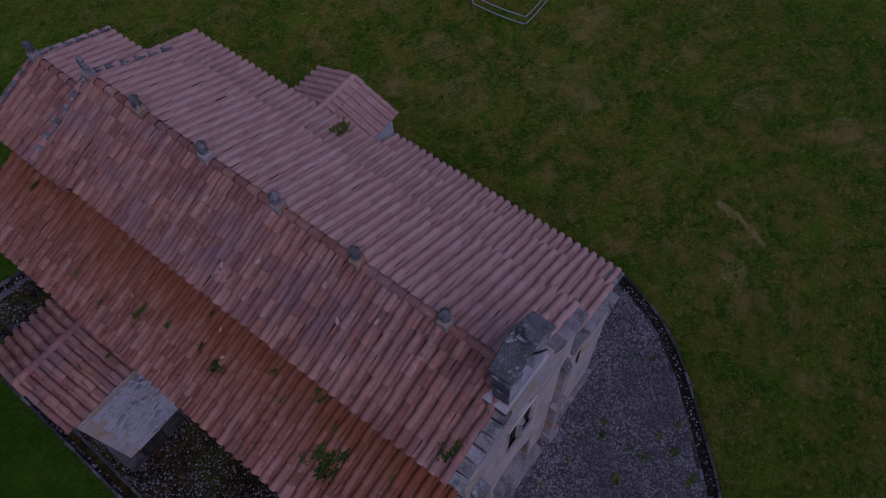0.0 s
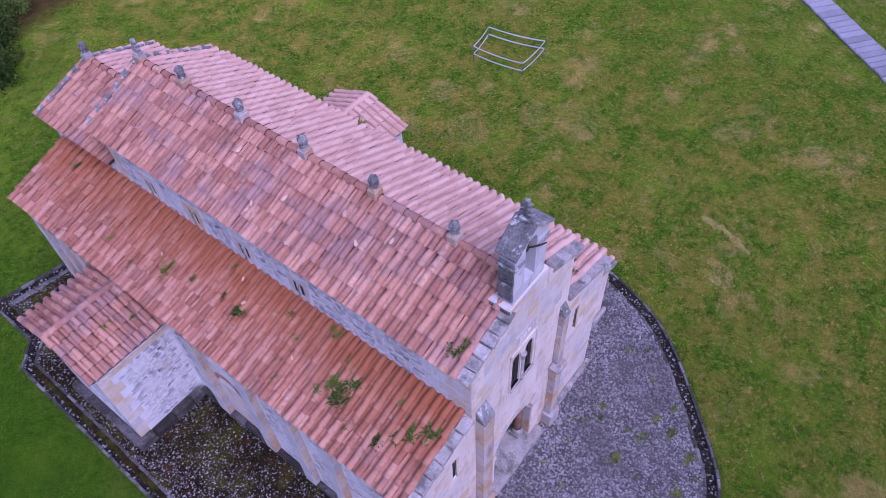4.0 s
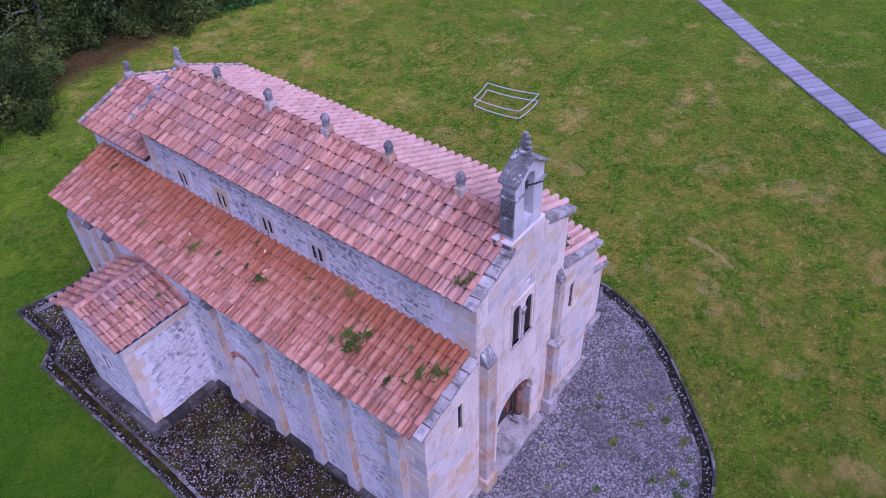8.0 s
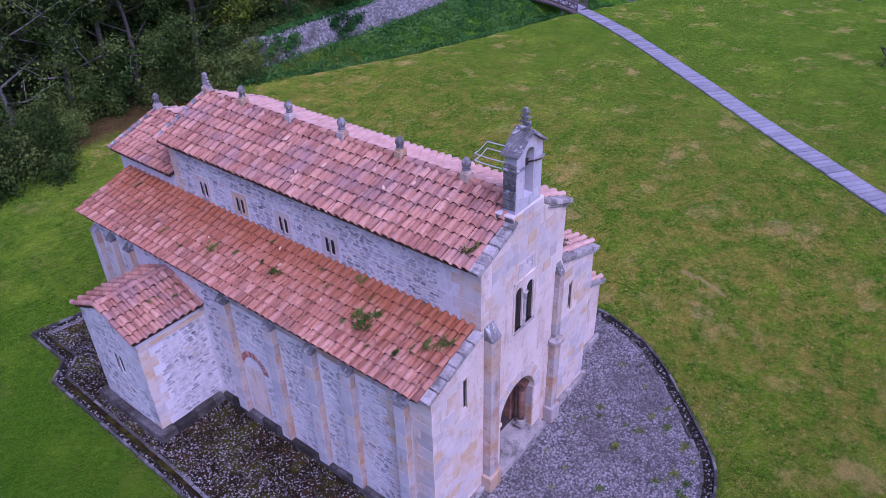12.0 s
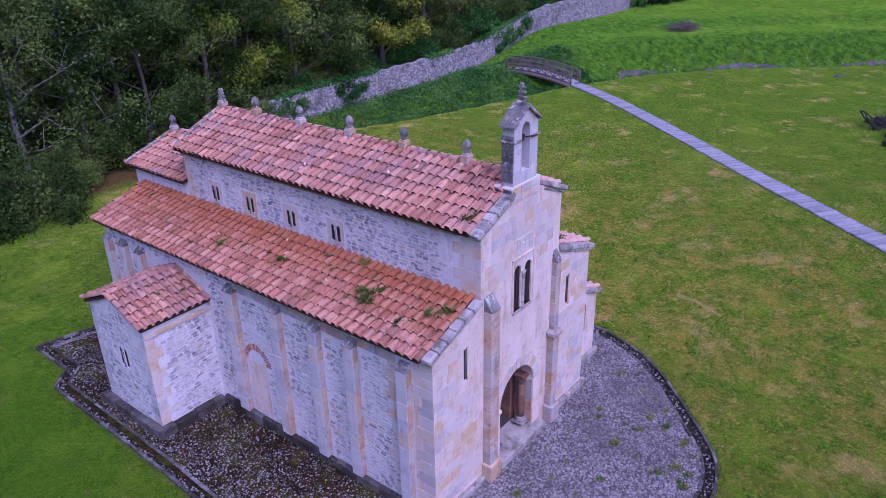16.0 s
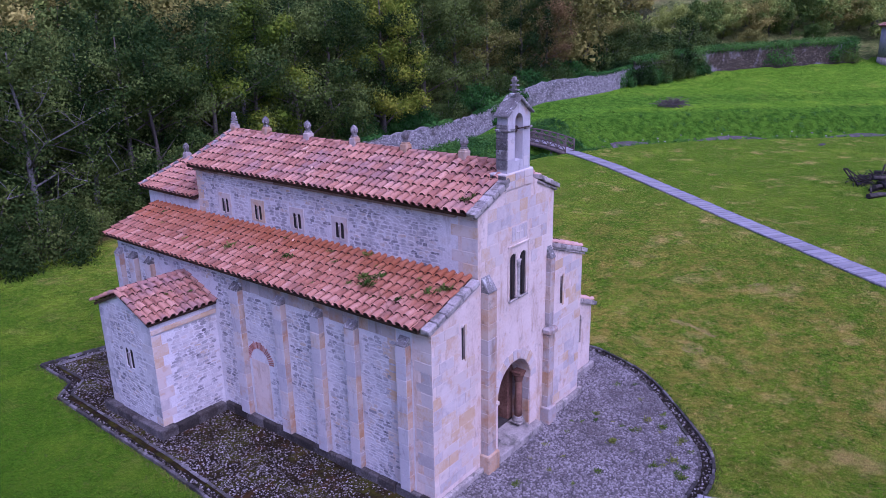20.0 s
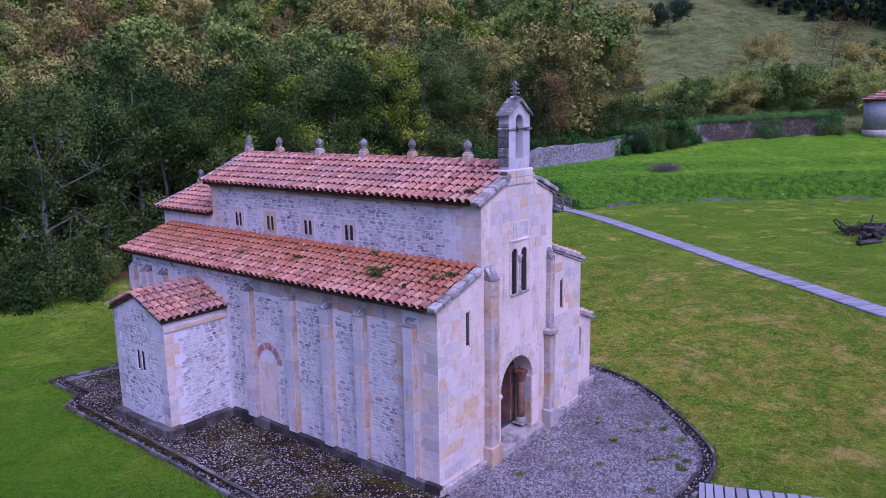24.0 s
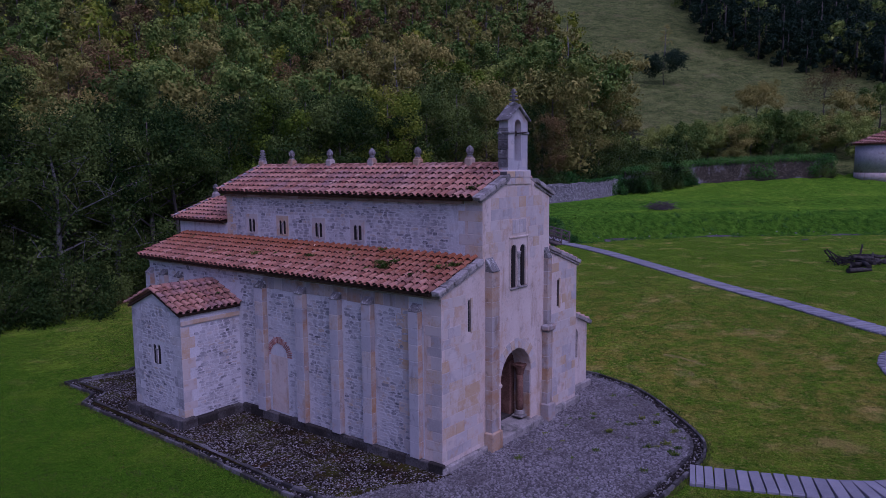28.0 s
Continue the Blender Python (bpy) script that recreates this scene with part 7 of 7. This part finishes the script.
# ---- stream bed and rank growth on its banks ----
def stream_side():
    rng = random.Random(61)
    bed = empty("stream_stones", "grey stones lying in the shallow stream bed", "stones")
    tagged(bed, kind="stuff")
    spots = []
    line = STREAM[2:10]
    vs, fs = [], []
    for p, h, ln in along(line, 1.0, closed=False):
        if p.x < 55:
            continue
        n = Vector((-math.sin(h), math.cos(h)))
        mid = 1.5 + 0.3 * math.sin(p.x * 0.7)
        for f in (-1, -0.5, 0, 0.5, 1):
            x, y = p.x + n.x * (mid + f * 0.5), p.y + n.y * (mid + f * 0.5)
            vs.append((x, y, gz(x, y) + 0.12 + rng.uniform(-0.02, 0.02)))
        if len(vs) > 5:
            k = len(vs) - 10
            fs += [(k + i, k + i + 1, k + 6 + i, k + 5 + i) for i in range(4)]
    raw("gravel_bed", vs, fs, M_WATER, bed, smooth=True)
    for p, h, ln in along(line, 0.35, closed=False):
        if p.x < 53:
            continue
        n = Vector((-math.sin(h), math.cos(h)))
        for _ in range(5):
            off = rng.gauss(1.5, 0.45)
            x, y = p.x + n.x * off, p.y + n.y * off
            s = rng.uniform(0.08, 0.26)
            spots.append(Matrix.Translation((x, y, gz(x, y))) @ Matrix.Rotation(rng.uniform(0, 6), 4, "Z") @ Matrix.Diagonal((s, s * rng.uniform(0.5, 1), s * 0.4, 1)))
    pieces("stone", bed, STONE_SHAPES, M_PEBBLE_DARK, M_PEBBLE_DARK, spots, 0)
    vs, fs, cents = [], [], []
    for p, h, ln in along(line, 0.5, closed=False):
        n = Vector((-math.sin(h), math.cos(h)))
        wide = 7.6 if p.x < 52 else 2.5
        for _ in range(40 if p.x < 52 else 1):
            off = rng.uniform(-0.2, wide) if p.x < 52 else rng.choice((rng.uniform(-0.6, 0.1), rng.uniform(2.2, 5.5)))
            x, y = p.x + n.x * off, p.y + n.y * off
            if 46.9 < x < 49.2 and 21 < y < 29.5:
                continue
            cents.append((Vector((x, y, gz(x, y) + 0.12)), rng.uniform(0.3, 0.62)))
    leaf_cloud(rng, cents, 24, 0.17, 1.0, fs, vs)
    # rank grass on the steep bank and in tussocks over the terrace
    rvs, rfs, rcents = [], [], []
    for p, h, ln in along(line, 0.5, closed=False):
        if p.x < 44:
            continue
        n = Vector((-math.sin(h), math.cos(h)))
        for _ in range(1):
            off = rng.uniform(2.2, 6.8)
            x, y = p.x + n.x * off, p.y + n.y * off
            if not (46.9 < x < 49.2 and 21 < y < 29.5):
                rcents.append((Vector((x, y, gz(x, y))), rng.uniform(0.15, 0.32)))
    for _ in range(160):
        x, y = rng.uniform(46, 104), rng.uniform(-4, 34)
        d = float(side_of_stream(np.array([x]), np.array([y]))[0])
        if 6 < d < 30 and noise.noise(Vector((x * 0.12, y * 0.12, 4.0))) + (0.35 if 9 < d < 12.5 or d < 8 else 0) > rng.uniform(0.0, 0.7):
            rcents.append((Vector((x, y, gz(x, y))), rng.uniform(0.15, 0.3)))
    leaf_cloud(rng, rcents, 26, 0.11, 1.0, rfs, rvs)
    ob = raw("rank_grass", rvs, rfs, G_RANK, None)
    tagged(ob, "rank dark green grass on the steep stream bank", "grass", kind="stuff")
    ob = raw("bank_growth", vs, fs, G_IVY, None)
    tagged(ob, "rank green nettles and ivy on the stream bank", "undergrowth", kind="stuff")


stream_side()


def heap(name, label, category, x0, y0, x1, y1, width, height, n, mats, seed, thick=(0.03, 0.08), length=(0.6, 1.6), single=False):
    """A heap of branches or logs lying along a line."""
    rng = random.Random(seed)
    ob = empty(name, label, category, at=(x0, y0, gz(x0, y0)))
    for m_, share in mats:
        if not single:
            bm = bmesh.new()
        for _ in range(int(n * share)):
            if single:
                bm = bmesh.new()
            f = rng.random()
            c = Vector(((x1 - x0) * f + rng.gauss(0, width), (y1 - y0) * f + rng.gauss(0, width), 0))
            c.z = gz(x0 + c.x, y0 + c.y) - gz(x0, y0) + rng.uniform(0.02, height) * (1 - abs(f - 0.5) * 0.6)
            d = Vector((rng.gauss(0, 1) + (x1 - x0) * 0.25, rng.gauss(0, 1) + (y1 - y0) * 0.25, rng.gauss(0, 0.35))).normalized() * rng.uniform(*length)
            r = rng.uniform(*thick)
            tube(bm, [c - d / 2, c + Vector((0, 0, 0.05)), c + d / 2], [r, r * 0.9, r * 0.5], 5)
            if single:
                part("log", bm, m_, ob)
        if not single:
            part("brushwood", bm, m_, ob, kind="stuff")
    return ob


heap("brush_pile", "heap of cut brown brushwood on the terrace", "brush pile", 67.6, 20.4, 69.4, 19.3, 0.5, 0.9, 150, ((M_BARK, 0.7), (M_WOOD, 0.3)), 71, (0.015, 0.04), (0.8, 2.0))
heap("log_pile", "fallen dark log pile with broken timber in the grass", "log pile", 44.0, -4.2, 51.0, -5.0, 0.3, 0.45, 30, ((M_ROTTEN, 1.0),), 72, (0.06, 0.22), (1.2, 3.2), single=True)
heap("brush_pile", "heap of dark rotten twigs beside the fallen logs", "brush pile", 46.5, -2.9, 50.5, -3.6, 0.4, 0.4, 90, ((M_ROTTEN, 1.0),), 73, (0.015, 0.05), (0.7, 1.8))
bm = bmesh.new()
for p, q in (((0, 0, 0), (0.3, 0.9, 1.1)), ((0.3, 0.9, 1.1), (1.3, 1.3, 0.9)), ((1.3, 1.3, 0.9), (1.4, 0.6, 0)), ((0.1, 0.4, 0.5), (1.3, 0.9, 0.45)), ((0.3, 0.9, 1.1), (0.9, -0.4, 0.1))):
    tube(bm, [p, q], [0.06, 0.05], 6)
ob = part("broken_frame", bm, M_ROTTEN, None)
ob.location = (46.6, -2.9, gz(46.6, -2.9))
tagged(ob, "broken dark wooden frame leaning by the log pile", "timber")


# ---- weeds on the roofs and in the paving ----
def weed(x, y, z, size, seed, name="weed", label="green weed growing between the roof tiles"):
    rng = random.Random(seed)
    vs, fs = [], []
    for _ in range(int(80 * size + 14)):
        a = rng.uniform(0, 6.28)
        d = Vector((math.cos(a), math.sin(a), rng.uniform(0.5, 1.8))).normalized()
        ln = size * rng.uniform(0.06, 0.2)
        o = Vector((rng.gauss(0, 0.09 * size), rng.gauss(0, 0.07 * size), 0))
        s = d.cross(Vector((0, 0, 1))).normalized() * ln * 0.1
        k = len(vs)
        vs += [o, o + d * ln * 0.55 - s, o + d * ln + Vector((0, 0, -ln * 0.25)), o + d * ln * 0.55 + s]
        fs.append((k, k + 1, k + 2, k + 3))
    ob = raw(name, vs, fs, G_WEED)
    ob.location = (x, y, z)
    return tagged(ob, label, "weed", group="weeds")


rng = random.Random(83)
for x, y, s in ((0.75, 9.7, 1.3), (0.55, 12.1, 0.7), (0.95, 8.8, 0.7), (1.1, 7.6, 0.7), (1.0, 6.9, 1.2), (0.35, 10.9, 0.6), (1.95, 4.15, 1.0), (1.3, 5.0, 0.7), (1.0, 3.3, 1.4), (0.75, 3.0, 1.5), (1.2, 2.9, 1.2), (0.6, 3.6, 0.8), (1.55, 3.3, 0.8), (0.5, 1.55, 1.0), (1.1, 0.9, 1.2), (1.35, 0.55, 1.3), (0.8, 1.2, 0.9), (1.7, 5.6, 0.7), (1.85, 7.9, 0.6), (1.6, 15.2, 0.8), (1.0, 14.4, 0.6), (0.2, 4.8, 0.6), (0.3, 2.4, 0.7), (1.5, 1.6, 0.6)):
    weed(x, y, aisle_roof(x) + 0.05, s, rng.randint(0, 9999))
for x, y, s in ((2.35, 0.55, 1.2), (2.6, 0.45, 0.6)):
    weed(x, y, nave_roof(x) + 0.05, s, rng.randint(0, 9999))
for x, y, s in ((-1.2, 10.8, 0.9), (-0.6, 10.4, 0.6)):
    weed(x, y, 4.5, s, rng.randint(0, 9999))
weed(8.5, 9.55, aisle_roof(8.5) + 0.06, 1.6, 4)
for x, y, s in ((7.3, 0.5, 0.9), (7.7, 0.6, 0.8)):
    weed(x, y, aisle_roof(x) + 0.06, s, rng.randint(0, 9999))
for _ in range(40):
    x, y = rng.uniform(2, 10.5), rng.uniform(-5.6, -0.8)
    if inside(COURT_IN, x, y):
        weed(x, y, COURT_Z, rng.uniform(0.35, 0.9), rng.randint(0, 9999), "weed", "tuft of grass growing in the pebble paving")
for x, y, s in ((6.2, -2.6, 1.2), (6.3, -4.6, 1.1), (7.6, -4.4, 1.0), (8.0, -3.6, 1.1), (5.6, -5.2, 1.2), (8.8, -3.3, 0.9)):
    weed(x, y, COURT_Z, s * 0.9, rng.randint(0, 9999), "weed", "tuft of grass growing in the pebble paving")


# longer grass along the kerbs and the path, where the mower does not reach
def grass_edge():
    rng = random.Random(91)
    vs, fs = [], []

    def tuft(x, y, z, h):
        for _ in range(5):
            a = rng.uniform(0, 6.28)
            o = Vector((x + rng.gauss(0, 0.05), y + rng.gauss(0, 0.05), z - 0.02))
            d = Vector((math.cos(a) * 0.45, math.sin(a) * 0.45, 1.0)) * h * rng.uniform(0.6, 1.2)
            s = Vector((-math.sin(a), math.cos(a), 0)) * 0.012
            k = len(vs)
            vs.extend([o - s, o + s, o + d])
            fs.append((k, k + 1, k + 2))

    for p, h, ln in along(inset_loop(COURT, -0.12 * INWARD), 0.07):
        tuft(p.x + rng.gauss(0, 0.06), p.y + rng.gauss(0, 0.06), -0.18, 0.13)
    for off in (-0.72, 0.72):
        for p, h, ln in along(PATH_LINE, 0.14, closed=False):
            x, y = p.x - math.sin(h) * off, p.y + math.cos(h) * off
            tuft(x, y, gz(x, y), 0.12)
    for _ in range(30000):
        x, y = rng.uniform(-14, 34), rng.uniform(-10, 33)
        if inside(COURT, x, y) or noise.noise(Vector((x * 0.35, y * 0.35, 6.0))) < rng.uniform(-0.9, 0.35):
            continue
        tuft(x, y, gz(x, y) if not (-5.5 < x < 13.5 and -8 < y < 21) else -0.2, rng.uniform(0.05, 0.11))
    ob = raw("grass", vs, fs, G_WEED)
    tagged(ob, "uneven tufts of grass in the lawn and along its edges", "grass", kind="stuff")


grass_edge()


# ---- bare scars in the lawn ----
def scar(x0, y0, x1, y1, width, label):
    """A thin low patch of dead grass lying on the lawn."""
    rng = random.Random(int(x0 * 10))
    vs, fs = [], []
    a, b = Vector((x0, y0)), Vector((x1, y1))
    n = (b - a).normalized()
    for _ in range(int(260 * max(1, width * 2.6))):
        f = rng.random()
        c = a.lerp(b, f) + Vector((-n.y, n.x)) * rng.gauss(0, width * (0.5 + math.sin(math.pi * f)) * 0.55)
        d = rng.uniform(0, 6.28)
        ln = rng.uniform(0.03, 0.08)
        z = gz(c.x, c.y) + 0.015
        k = len(vs)
        u, v = Vector((math.cos(d), math.sin(d))) * ln, Vector((-math.sin(d), math.cos(d))) * 0.01
        vs += [(c.x - u.x - v.x, c.y - u.y - v.y, z), (c.x + u.x, c.y + u.y, z + rng.uniform(0, 0.03)), (c.x - u.x + v.x, c.y - u.y + v.y, z)]
        fs.append((k, k + 1, k + 2))
    ob = raw("dead_grass", vs, fs, M_STRAW)
    tagged(ob, label, "dead grass", kind="stuff")


scar(17.0, -0.35, 16.88, -1.35, 0.14, "pale streak of dead grass in the lawn")
scar(16.88, -1.35, 16.34, -2.6, 0.1, "faint pale streak of dead grass in the lawn")
scar(14.5, -1.85, 14.9, -2.6, 0.42, "worn straw-coloured patch in the lawn")
for x0, y0, x1, y1, wd in ((19.6, 7.6, 18.2, 5.6, 0.8), (17.6, 13.4, 16.8, 12.4, 0.7), (16.3, 11.2, 15.4, 9.3, 1.0), (19.0, 8.6, 17.4, 8.2, 0.5), (22.9, -2.4, 22.2, -3.1, 0.5)):
    scar(x0, y0, x1, y1, wd, "worn straw-coloured patch in the lawn")
ob = part("flat_stone", box_bm(-0.5, 0.5, -0.25, 0.25, -0.1, 0.06, bevel=0.03, jitter=0.05), M_PLINTH, None)
ob.location = (64.2, 3.2, gz(64.2, 3.2))
tagged(ob, "flat grey stone slab lying in the grass", "stone")


# ---- pieces of walls, roofs and pavements ----
lay_pieces()
